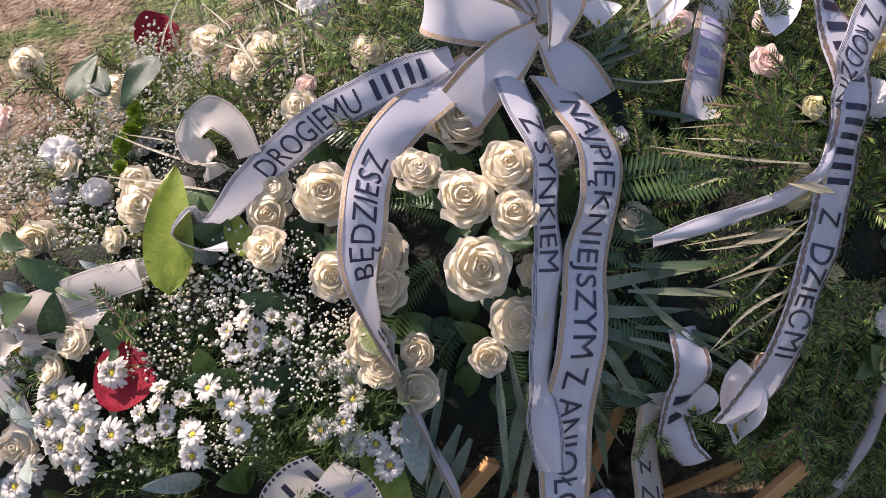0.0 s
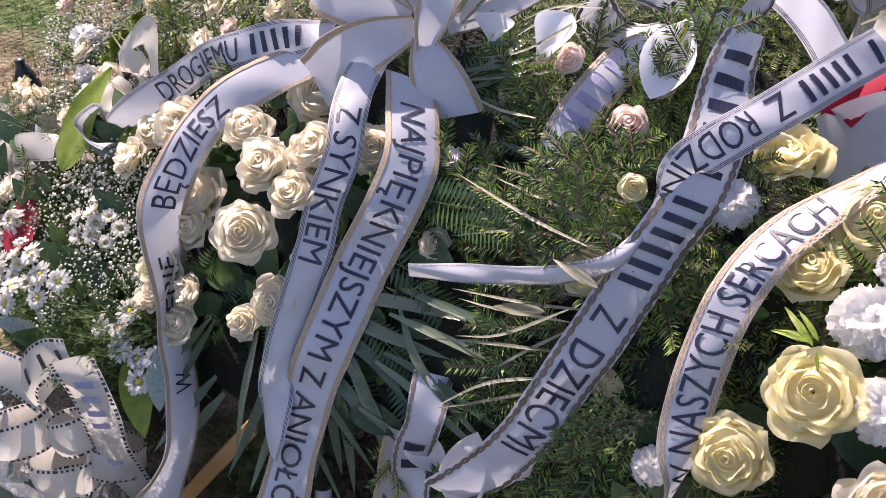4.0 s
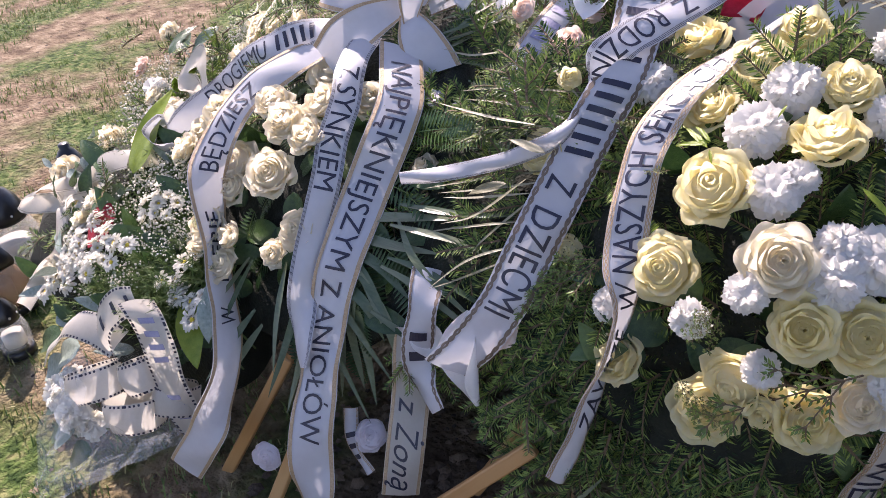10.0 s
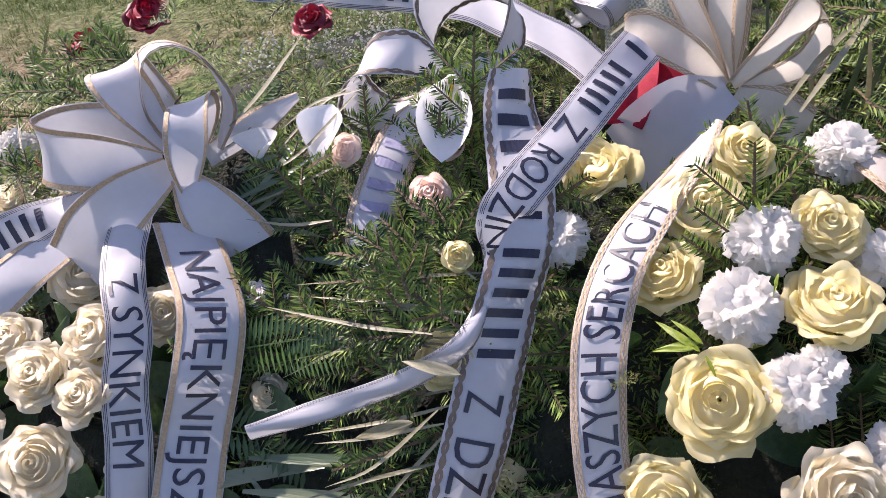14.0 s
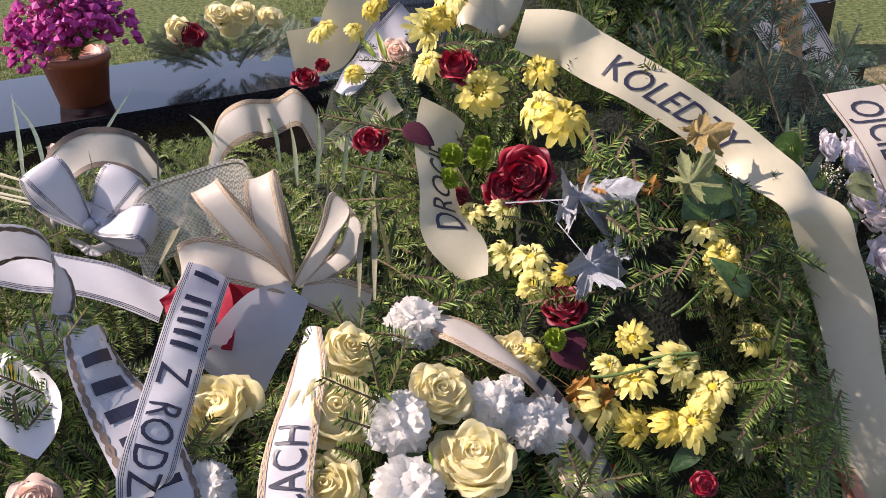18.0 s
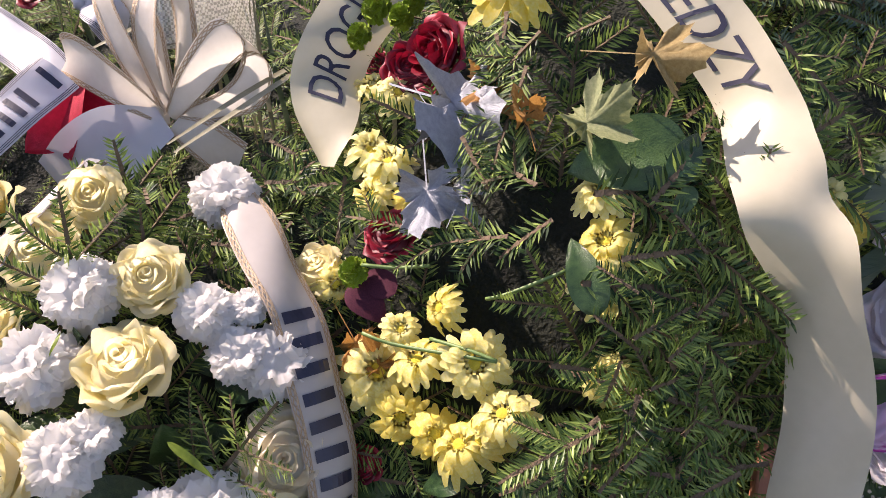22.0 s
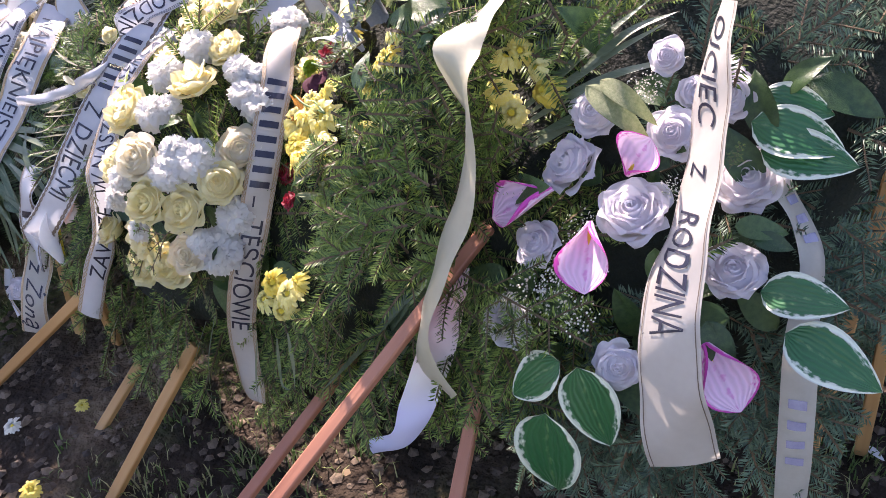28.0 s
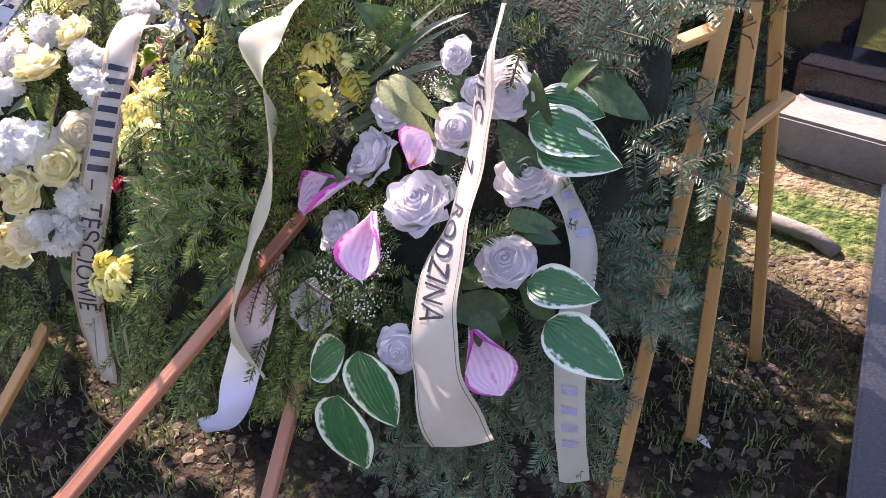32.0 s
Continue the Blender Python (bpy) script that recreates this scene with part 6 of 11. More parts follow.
ribbon(wreath_b, "ribbon", "white ribbon with triple line borders, black capitals", [
    ((0.58, 1.08, 0.752), (0.84, -0.26, -0.48)),
    ((0.55, 1.03, 0.732), (0.84, -0.26, -0.48)),
    ((0.52, 0.974, 0.71), (0.84, -0.26, -0.48)),
    ((0.5, 0.93, 0.7), (0.84, -0.26, -0.48)),
    ((0.483, 0.893, 0.691), (0.88, -0.19, -0.44)),
    ((0.47, 0.862, 0.675), (0.56, 0.6, -0.57)),
    ((0.466, 0.845, 0.652), (0.9, 0.36, -0.25), 0.34),
    ((0.462, 0.818, 0.626), (0.86, 0.21, -0.48), 0.23),
    ((0.45, 0.783, 0.603), (0.72, 0.02, -0.7), 0.46),
    ((0.421, 0.763, 0.587), (0.55, -0.22, -0.8), 0.48),
    ((0.384, 0.748, 0.571), (0.45, -0.31, -0.83), 0.44),
    ((0.305, 0.727, 0.545), (0.38, -0.35, -0.86), 0.44),
    ((0.255, 0.705, 0.538), (0.32, -0.37, -0.87), 0.34)], 0.046, SATIN, (("- -----", 0.010, 0.174, 0.013, INK, 0), ("Z", 0.198, 0.238, 0.03, INK, 0), ("RODZINĄ", 0.277, 0.514, 0.03, INK, 0),), "lines")
ribbon(wreath_b, "ribbon", "white ribbon with gold borders, print faded on the back", [
    ((0.352, 1.045, 0.7), (0.75, -0.6, 0.2)),
    ((0.338, 1, 0.685), (0.9, -0.08, -0.35)),
    ((0.328, 0.95, 0.66), (0.92, 0.06, -0.3)),
    ((0.322, 0.91, 0.632), (0.94, 0.13, -0.2)),
    ((0.318, 0.88, 0.598), (0.7, -0.4, 0.5))], 0.050, SATIN, (("----", 0.250, 0.750, 0.014, GREYINK, 0),), "lace")
ribbon(wreath_b, "ribbon", "white ribbon with scroll borders, hanging between the easels", [
    ((0.312, 0.675, 0.432), (0.88, 0.44, -0.17)),
    ((0.326, 0.633, 0.396), (0.98, 0.11, 0.18)),
    ((0.318, 0.623, 0.322), (0.76, 0.65, -0.07)),
    ((0.333, 0.612, 0.277), (0.77, -0.04, 0.63)),
    ((0.357, 0.601, 0.256), (0.61, -0.3, 0.73))], 0.046, SATIN, (("--", 0.400, 0.700, 0.0120, INK, 0),), "scroll", on_top=False)
ribbon(wreath_b, "ribbon", "beige ribbon with gold borders and black script", [
    ((0.3, 0.635, 0.354), (0.93, 0.28, 0.22)),
    ((0.297, 0.623, 0.259), (0.77, 0.62, -0.16)),
    ((0.312, 0.576, 0.185), (0.77, 0.6, -0.22)),
    ((0.306, 0.555, 0.104), (0.74, 0.64, -0.22))], 0.055, ORGANZA, (("z Żoną", 0.42, 0.96, 0.032, INK, 0.35),), "gold", on_top=False)
ribbon(wreath_b, "ribbon", "white ribbon tail in the shade", [
    ((0.207, 0.58, 0.206), (0.73, 0.66, -0.15)),
    ((0.223, 0.553, 0.163), (0.81, 0.21, 0.55)),
    ((0.256, 0.548, 0.125), (0.64, 0.37, 0.67))], 0.021, SATIN, (("---", 0.300, 0.800, 0.0072, INK, 0),), "lace", on_top=False)
rose(wreath_b, (0.39, 0.915, 0.668), (0.05, -0.43, 0.9), 0.056, PEACH, 0, 0.8, layers=3)
rose(wreath_b, (0.287, 0.969, 0.686), (-0.13, -0.49, 0.86), 0.048, PEACH, 1, 0.8, layers=3)
rose(wreath_b, (0.429, 0.669, 0.374), (0.09, -0.75, 0.65), 0.06, PEACH, 2, 0.8, layers=3)
rose(wreath_b, (0.398, 0.97, 0.697), (0.13, -0.39, 0.91), 0.05, PEACH, 3, 0.8, layers=3)
rose(wreath_b, (0.33, 0.925, 0.673), (-0.11, -0.48, 0.87), 0.053, PEACH, 4, 0.8, layers=3)
rose(wreath_b, (0.216, 0.841, 0.588), (0.15, -0.56, 0.82), 0.036, LILACROSE, 0, 0.8, layers=3)
rose(wreath_b, (0.112, 0.483, 0.141), (0.34, -0.89, 0.31), 0.06, LILACROSE, 1, 0.8, layers=3)
rose(wreath_b, (0.248, 0.573, 0.18), (0.2, -0.73, 0.65), 0.062, LILACROSE, 2, 0.8, layers=3)
rose(wreath_b, (0.251, 0.852, 0.572), (-0.01, -0.59, 0.81), 0.044, LILACROSE, 3, 0.8, layers=3)
rose(wreath_b, (0.497, 0.719, 0.489), (-0.04, -0.8, 0.59), 0.052, CREAMROSE, 0, 0.55, layers=3)
rose(wreath_b, (0.434, 0.84, 0.653), (0.1, -0.41, 0.9), 0.04, CREAMROSE, 1, 0.55, layers=3)
rose(wreath_b, (0.434, 0.761, 0.587), (0.03, -0.67, 0.74), 0.073, CREAMROSE, 2, 0.55, layers=3)
calla(wreath_b, (0.386, 1.052, 0.728), (0.399, 0.937, 0.695), (0.16, -0.39, 0.91), 0.06, CALLAWHITE, "white calla lily with a yellow spadix")
calla(wreath_b, (0.349, 0.642, 0.306), (0.329, 0.639, 0.375), (-0.02, -0.87, 0.49), 0.06, CALLAWHITE, "white calla lily with a yellow spadix")
calla(wreath_b, (0.408, 0.632, 0.272), (0.384, 0.654, 0.402), (-0.11, -0.77, 0.63), 0.06, CALLAWHITE, "white calla lily with a yellow spadix")
calla(wreath_b, (0.255, 0.955, 0.672), (0.27, 0.99, 0.727), (-0.12, -0.52, 0.85), 0.06, CALLAWHITE, "white calla lily with a yellow spadix")
calla(wreath_b, (0.184, 0.964, 0.672), (0.181, 0.983, 0.702), (-0.09, -0.45, 0.89), 0.06, CALLAWHITE, "white calla lily with a yellow spadix")
blade(wreath_b, [(0.458, 0.792, 0.63), (0.407, 0.789, 0.633), (0.352, 0.791, 0.624)], 0.0042, STRAW, "grass_blade")
blade(wreath_b, [(0.453, 0.776, 0.622), (0.387, 0.772, 0.617), (0.315, 0.78, 0.597)], 0.0042, STRAW, "grass_blade")
blade(wreath_b, [(0.455, 0.766, 0.608), (0.373, 0.766, 0.607), (0.275, 0.781, 0.582)], 0.0042, STRAW, "grass_blade")
blade(wreath_b, [(0.461, 0.816, 0.648), (0.427, 0.834, 0.661), (0.384, 0.852, 0.676)], 0.0042, STRAW, "grass_blade")
blade(wreath_b, [(0.424, 0.773, 0.618), (0.352, 0.784, 0.61), (0.243, 0.808, 0.602)], 0.0042, STRAW, "grass_blade")
blade(wreath_b, [(0.434, 0.76, 0.604), (0.358, 0.776, 0.607), (0.276, 0.803, 0.596)], 0.0042, STRAW, "grass_blade")
blade(wreath_b, [(0.459, 0.745, 0.58), (0.372, 0.733, 0.554), (0.273, 0.719, 0.521)], 0.0042, STRAW, "grass_blade")
blade(wreath_b, [(0.456, 0.74, 0.566), (0.394, 0.727, 0.548), (0.304, 0.717, 0.523)], 0.0042, STRAW, "grass_blade")
blade(wreath_b, [(0.44, 0.73, 0.55), (0.366, 0.718, 0.531), (0.316, 0.713, 0.521)], 0.0042, STRAW, "grass_blade")
blade(wreath_b, [(0.443, 0.716, 0.519), (0.366, 0.695, 0.5), (0.301, 0.672, 0.484)], 0.0042, STRAW, "grass_blade")
blade(wreath_b, [(0.444, 0.704, 0.493), (0.383, 0.672, 0.469), (0.34, 0.635, 0.432)], 0.0042, STRAW, "grass_blade")
blade(wreath_b, [(0.441, 0.697, 0.479), (0.383, 0.661, 0.45), (0.34, 0.635, 0.432)], 0.0042, STRAW, "grass_blade")
blade(wreath_b, [(0.472, 0.827, 0.649), (0.371, 0.81, 0.647), (0.279, 0.82, 0.624)], 0.0042, STRAW, "grass_blade")
blade(wreath_b, [(0.456, 0.793, 0.631), (0.371, 0.793, 0.635), (0.298, 0.809, 0.621)], 0.0042, STRAW, "grass_blade")
blade(wreath_b, [(0.456, 0.771, 0.614), (0.361, 0.764, 0.602), (0.273, 0.754, 0.555)], 0.0042, STRAW, "grass_blade")
blade(wreath_b, [(0.432, 0.736, 0.564), (0.375, 0.705, 0.515), (0.33, 0.687, 0.499)], 0.0042, STRAW, "grass_blade")
blade(wreath_b, [(0.444, 0.731, 0.544), (0.393, 0.693, 0.491), (0.37, 0.666, 0.459)], 0.0042, STRAW, "grass_blade")
blade(wreath_b, [(0.448, 0.723, 0.525), (0.425, 0.69, 0.469), (0.413, 0.669, 0.441)], 0.0042, STRAW, "grass_blade")
blade(wreath_b, [(0.36, 0.741, 0.57), (0.3, 0.728, 0.54), (0.242, 0.717, 0.525)], 0.0042, STRAW, "grass_blade")
blade(wreath_b, [(0.308, 0.857, 0.665), (0.257, 0.862, 0.653), (0.204, 0.867, 0.654)], 0.0042, STRAW, "grass_blade")
blade(wreath_b, [(0.304, 0.904, 0.699), (0.247, 0.892, 0.675), (0.2, 0.876, 0.662)], 0.0042, STRAW, "grass_blade")
blade(wreath_b, [(0.307, 0.992, 0.75), (0.255, 0.985, 0.738), (0.22, 0.961, 0.718)], 0.0042, STRAW, "grass_blade")
blade(wreath_b, [(0.303, 0.985, 0.749), (0.246, 0.933, 0.703), (0.186, 0.911, 0.681)], 0.0042, STRAW, "grass_blade")
blade(wreath_b, [(0.292, 0.998, 0.754), (0.256, 0.979, 0.736), (0.215, 0.936, 0.7)], 0.0042, STRAW, "grass_blade")
leaf(wreath_b, (0.454, 0.746, 0.6), (0.4, 0.748, 0.608), (0.03, -0.6, 0.8), STRAW, 0, name="dry_leaf", ratio=0.2)
leaf(wreath_b, (0.412, 0.722, 0.56), (0.352, 0.714, 0.536), (-0.05, -0.74, 0.67), STRAW, 1, name="dry_leaf", ratio=0.2)
scatter_sprays(wreath_b, "fir", "fir_branch", NEEDLE, [
    ((0.386, 0.809, 0.624), (-0.105, 0.025, 0.011), (-0.06, -0.55, 0.84), 0.109),
    ((0.383, 0.833, 0.644), (-0.076, 0.006, 0.007), (-0.03, -0.49, 0.87), 0.077),
    ((0.383, 0.846, 0.651), (0.047, 0.05, 0.041), (-0.01, -0.47, 0.88), 0.08),
    ((0.417, 0.814, 0.626), (-0.051, 0.036, 0.049), (0.03, -0.51, 0.86), 0.079),
    ((0.406, 0.835, 0.645), (-0.05, 0.026, 0.034), (0.04, -0.46, 0.88), 0.065),
    ((0.37, 0.791, 0.607), (-0.107, 0.01, -0.006), (-0.14, -0.6, 0.79), 0.108),
    ((0.438, 0.842, 0.645), (-0.035, 0.04, 0.044), (0.09, -0.43, 0.9), 0.069),
    ((0.362, 0.809, 0.621), (-0.063, -0.03, -0.035), (-0.14, -0.56, 0.81), 0.078)])
scatter_sprays(wreath_b, "fir", "fir_branch", NEEDLE, [
    ((0.425, 0.851, 0.651), (0.023, 0.043, 0.033), (0.09, -0.43, 0.9), 0.059),
    ((0.302, 0.887, 0.664), (-0.039, 0.028, 0.032), (-0.16, -0.51, 0.84), 0.058),
    ((0.419, 0.785, 0.605), (-0.069, -0.011, 0), (0.01, -0.6, 0.8), 0.07),
    ((0.416, 0.848, 0.648), (-0.098, -0.004, 0.003), (0.07, -0.44, 0.89), 0.098),
    ((0.409, 0.822, 0.633), (-0.125, 0.007, -0.008), (0.02, -0.5, 0.87), 0.125),
    ((0.415, 0.788, 0.61), (-0.128, -0.013, -0.038), (0.01, -0.58, 0.81), 0.134),
    ((0.414, 0.802, 0.619), (-0.122, 0.065, 0.043), (0.02, -0.54, 0.84), 0.144),
    ((0.415, 0.755, 0.562), (-0.115, -0.021, -0.027), (0.01, -0.76, 0.65), 0.12)])
scatter_sprays(wreath_b, "fir", "fir_branch", NEEDLE, [
    ((0.435, 0.74, 0.528), (-0.105, -0.045, -0.024), (0.09, -0.81, 0.58), 0.116),
    ((0.406, 0.711, 0.483), (-0.072, -0.046, -0.013), (0.17, -0.73, 0.66), 0.086),
    ((0.387, 0.691, 0.46), (-0.023, -0.052, -0.033), (0.19, -0.7, 0.69), 0.066),
    ((0.2, 1.137, 0.801), (-0.047, -0.028, -0.017), (-0.15, -0.44, 0.89), 0.058),
    ((0.245, 1.082, 0.779), (-0.076, -0.012, -0.013), (-0.1, -0.44, 0.89), 0.078)])
scatter_sprays(wreath_b, "fir", "fir_branch", NEEDLEY, [
    ((0.397, 0.8, 0.632), (-0.024, 0.034, 0.044), (-0.01, -0.51, 0.86), 0.061),
    ((0.387, 0.796, 0.625), (-0.038, 0.03, 0.038), (-0.06, -0.54, 0.84), 0.062),
    ((0.381, 0.814, 0.637), (0.017, 0.021, 0.034), (-0.05, -0.51, 0.86), 0.043),
    ((0.448, 0.785, 0.612), (-0.061, 0.018, 0.037), (0.06, -0.54, 0.84), 0.074),
    ((0.253, 0.925, 0.69), (0.037, -0.002, 0.026), (-0.12, -0.5, 0.86), 0.045)])
# ---- cream rose and carnation wreath ----
ribbon(wreath_c, "ribbon", "white ribbon with gold lace borders, black capitals", [
    ((0.546, 0.597, 0.237), (-0.23, -0.57, 0.79)),
    ((0.567, 0.626, 0.316), (-0.07, -0.64, 0.77)),
    ((0.577, 0.655, 0.367), (0.06, -0.7, 0.71)),
    ((0.59, 0.67, 0.43), (0.03, -0.76, 0.65)),
    ((0.593, 0.68, 0.472), (-0.2, -0.8, 0.55)),
    ((0.585, 0.692, 0.508), (-0.7, -0.6, 0.25)),
    ((0.573, 0.723, 0.55), (-0.92, -0.38, -0.05)),
    ((0.566, 0.761, 0.6), (-0.98, -0.04, -0.19)),
    ((0.568, 0.798, 0.633), (-1, 0.01, -0.02)),
    ((0.578, 0.84, 0.66), (-0.95, 0.25, 0)),
    ((0.6, 0.885, 0.685), (-0.75, 0.62, -0.2)),
    ((0.63, 0.93, 0.705), (-0.4, 0.85, -0.35)),
    ((0.652, 0.985, 0.715), (-0.2, 0.87, -0.45))], 0.047, SATIN, (("ZAWSZE", 0.124, 0.328, 0.03, INK, 0), ("W NASZYCH SERCACH", 0.364, 0.832, 0.031, INK, 0),), "lace")
ribbon(wreath_c, "ribbon", "beige-white ribbon with gold lace borders, black capitals", [
    ((0.771, 0.99, 0.688), (0.86, 0.51, 0.04), 0.62),
    ((0.796, 0.955, 0.686), (0.8, 0.58, -0.05), 0.95),
    ((0.826, 0.915, 0.67), (0.7, 0.68, -0.2)),
    ((0.856, 0.882, 0.646), (0.68, 0.7, -0.26)),
    ((0.874, 0.847, 0.611), (0.68, 0.7, -0.26)),
    ((0.891, 0.81, 0.561), (0.68, 0.7, -0.26)),
    ((0.897, 0.78, 0.511), (0.68, 0.7, -0.26)),
    ((0.893, 0.762, 0.464), (0.68, 0.7, -0.26)),
    ((0.886, 0.742, 0.414), (0.68, 0.7, -0.26)),
    ((0.87, 0.726, 0.344), (0.68, 0.7, -0.26)),
    ((0.854, 0.717, 0.274), (0.72, 0.66, -0.2)),
    ((0.852, 0.71, 0.194), (0.85, 0.5, 0)),
    ((0.858, 0.705, 0.134), (0.98, 0.02, 0.22))], 0.046, IVORY, (("--------", 0.191, 0.439, 0.014, INK, 0), ("–", 0.446, 0.470, 0.03, INK, 0), ("TEŚCIOWIE", 0.499, 0.791, 0.03, INK, 0),), "lace")
rose(wreath_c, (0.556, 0.945, 0.696), (-0.17, -0.34, 0.92), 0.071, CREAMROSE, 0)
rose(wreath_c, (0.637, 0.891, 0.696), (-0.07, -0.38, 0.92), 0.072, CREAMROSE, 1)
rose(wreath_c, (0.674, 0.935, 0.713), (0.06, -0.38, 0.92), 0.055, CREAMROSE, 2)
rose(wreath_c, (0.611, 0.833, 0.665), (-0.14, -0.39, 0.91), 0.064, CREAMROSE, 3)
rose(wreath_c, (0.742, 0.813, 0.65), (0.14, -0.37, 0.92), 0.075, CREAMROSE, 4)
rose(wreath_c, (0.66, 0.732, 0.614), (-0.07, -0.48, 0.87), 0.08, CREAMROSE, 5)
rose(wreath_c, (0.741, 0.878, 0.678), (0.14, -0.35, 0.93), 0.058, CREAMROSE, 6)
rose(wreath_c, (0.649, 0.678, 0.543), (-0.29, -0.77, 0.56), 0.072, CREAMROSE, 7)
rose(wreath_c, (0.781, 0.667, 0.522), (0.38, -0.71, 0.6), 0.065, CREAMROSE, 8)
rose(wreath_c, (0.633, 0.667, 0.393), (0, -0.86, 0.51), 0.065, CREAMROSE, 9)
rose(wreath_c, (0.698, 0.663, 0.38), (-0.04, -0.93, 0.36), 0.077, CREAMROSE, 10)
rose(wreath_c, (0.76, 0.657, 0.416), (-0.01, -0.97, 0.23), 0.057, CREAMROSE, 11)
rose(wreath_c, (0.83, 0.697, 0.511), (0.45, -0.62, 0.64), 0.072, CREAMROSE, 12)
rose(wreath_c, (0.861, 0.749, 0.543), (0.39, -0.55, 0.74), 0.063, CREAMROSE, 13)
rose(wreath_c, (0.725, 0.662, 0.431), (-0.11, -0.97, 0.2), 0.079, CREAMROSE, 14)
rose(wreath_c, (0.802, 0.662, 0.42), (0.17, -0.93, 0.34), 0.068, CREAMROSE, 15)
rose(wreath_c, (0.866, 0.935, 0.672), (0.08, -0.44, 0.9), 0.051, CREAMROSE, 16)
rose(wreath_c, (0.748, 0.688, 0.576), (0.2, -0.55, 0.81), 0.07, WHITEROSE, 0)
rose(wreath_c, (0.864, 0.792, 0.58), (0.33, -0.51, 0.8), 0.075, WHITEROSE, 1)
rose(wreath_c, (0.84, 0.676, 0.448), (0.34, -0.78, 0.52), 0.058, WHITEROSE, 2)
carnation(wreath_c, (0.529, 0.877, 0.665), (-0.08, -0.36, 0.93), 0.054, 0)
carnation(wreath_c, (0.691, 0.859, 0.68), (0.08, -0.37, 0.93), 0.061, 1)
carnation(wreath_c, (0.764, 0.982, 0.716), (0.15, -0.37, 0.92), 0.06, 2)
carnation(wreath_c, (0.675, 0.802, 0.653), (0.02, -0.4, 0.92), 0.063, 3)
carnation(wreath_c, (0.715, 0.746, 0.622), (0.08, -0.42, 0.9), 0.056, 4)
carnation(wreath_c, (0.787, 0.728, 0.586), (0.33, -0.47, 0.82), 0.044, 5)
carnation(wreath_c, (0.817, 0.844, 0.637), (0.26, -0.4, 0.88), 0.048, 6)
carnation(wreath_c, (0.787, 0.865, 0.661), (0.19, -0.36, 0.91), 0.049, 7)
carnation(wreath_c, (0.667, 0.665, 0.491), (-0.3, -0.9, 0.31), 0.043, 8)
carnation(wreath_c, (0.563, 0.694, 0.454), (-0.15, -0.81, 0.57), 0.043, 9)
carnation(wreath_c, (0.725, 0.663, 0.549), (0.05, -0.72, 0.69), 0.043, 10)
carnation(wreath_c, (0.751, 0.652, 0.467), (0.05, -0.96, 0.27), 0.039, 11)
carnation(wreath_c, (0.846, 0.849, 0.63), (0.26, -0.43, 0.86), 0.061, 12)
carnation(wreath_c, (0.89, 0.731, 0.497), (0.28, -0.64, 0.72), 0.057, 13)
carnation(wreath_c, (0.88, 0.694, 0.447), (0.29, -0.73, 0.62), 0.076, 14)
carnation(wreath_c, (0.821, 0.742, 0.574), (0.41, -0.48, 0.77), 0.068, 15)
carnation(wreath_c, (0.795, 0.704, 0.563), (0.39, -0.53, 0.75), 0.057, 17)
carnation(wreath_c, (0.855, 0.692, 0.466), (0.37, -0.71, 0.6), 0.041, 18)
carnation(wreath_c, (0.817, 0.878, 0.657), (0.21, -0.38, 0.9), 0.031, 19)
carnation(wreath_c, (0.734, 0.764, 0.629), (0.13, -0.4, 0.91), 0.038, 20)
scatter_sprays(wreath_c, "cypress", "cypress_sprig", NEEDLEY, [
    ((0.57, 0.687, 0.518), (-0.086, -0.053, -0.075), (-0.31, -0.82, 0.49), 0.125),
    ((0.572, 0.686, 0.508), (-0.07, -0.023, -0.025), (-0.31, -0.82, 0.48), 0.078),
    ((0.564, 0.68, 0.485), (-0.075, -0.041, -0.034), (-0.25, -0.83, 0.51), 0.092),
    ((0.669, 0.646, 0.434), (0.031, -0.018, -0.034), (-0.18, -0.94, 0.29), 0.05),
    ((0.709, 0.632, 0.545), (-0.024, -0.008, -0.033), (-0.06, -0.76, 0.65), 0.041),
    ((0.714, 0.629, 0.543), (-0.004, -0.01, -0.04), (-0.03, -0.77, 0.64), 0.041),
    ((0.596, 0.729, 0.633), (-0.019, -0.019, 0.003), (-0.17, -0.44, 0.88), 0.027),
    ((0.539, 0.789, 0.655), (-0.022, -0.021, 0.008), (-0.11, -0.37, 0.92), 0.031)])
scatter_sprays(wreath_c, "cypress", "cypress_sprig", NEEDLEY, [
    ((0.838, 0.664, 0.494), (-0.129, -0.017, -0.105), (0.43, -0.66, 0.62), 0.167),
    ((0.887, 0.662, 0.405), (0.036, -0.01, -0.018), (0.21, -0.8, 0.56), 0.042),
    ((0.707, 0.633, 0.545), (-0.017, -0.006, -0.047), (-0.07, -0.76, 0.64), 0.05),
    ((0.688, 0.643, 0.418), (0.04, -0.017, -0.017), (-0.14, -0.95, 0.28), 0.047)])
leaf(wreath_c, (0.641, 0.752, 0.647), (0.608, 0.752, 0.641), (-0.11, -0.42, 0.9), LIMELEAF, 0, name="narrow_leaf", ratio=0.16)
leaf(wreath_c, (0.646, 0.754, 0.65), (0.621, 0.773, 0.657), (-0.08, -0.41, 0.91), LIMELEAF, 1, name="narrow_leaf", ratio=0.16)
leaf(wreath_c, (0.648, 0.747, 0.645), (0.657, 0.733, 0.635), (-0.05, -0.43, 0.9), LIMELEAF, 2, name="narrow_leaf", ratio=0.16)
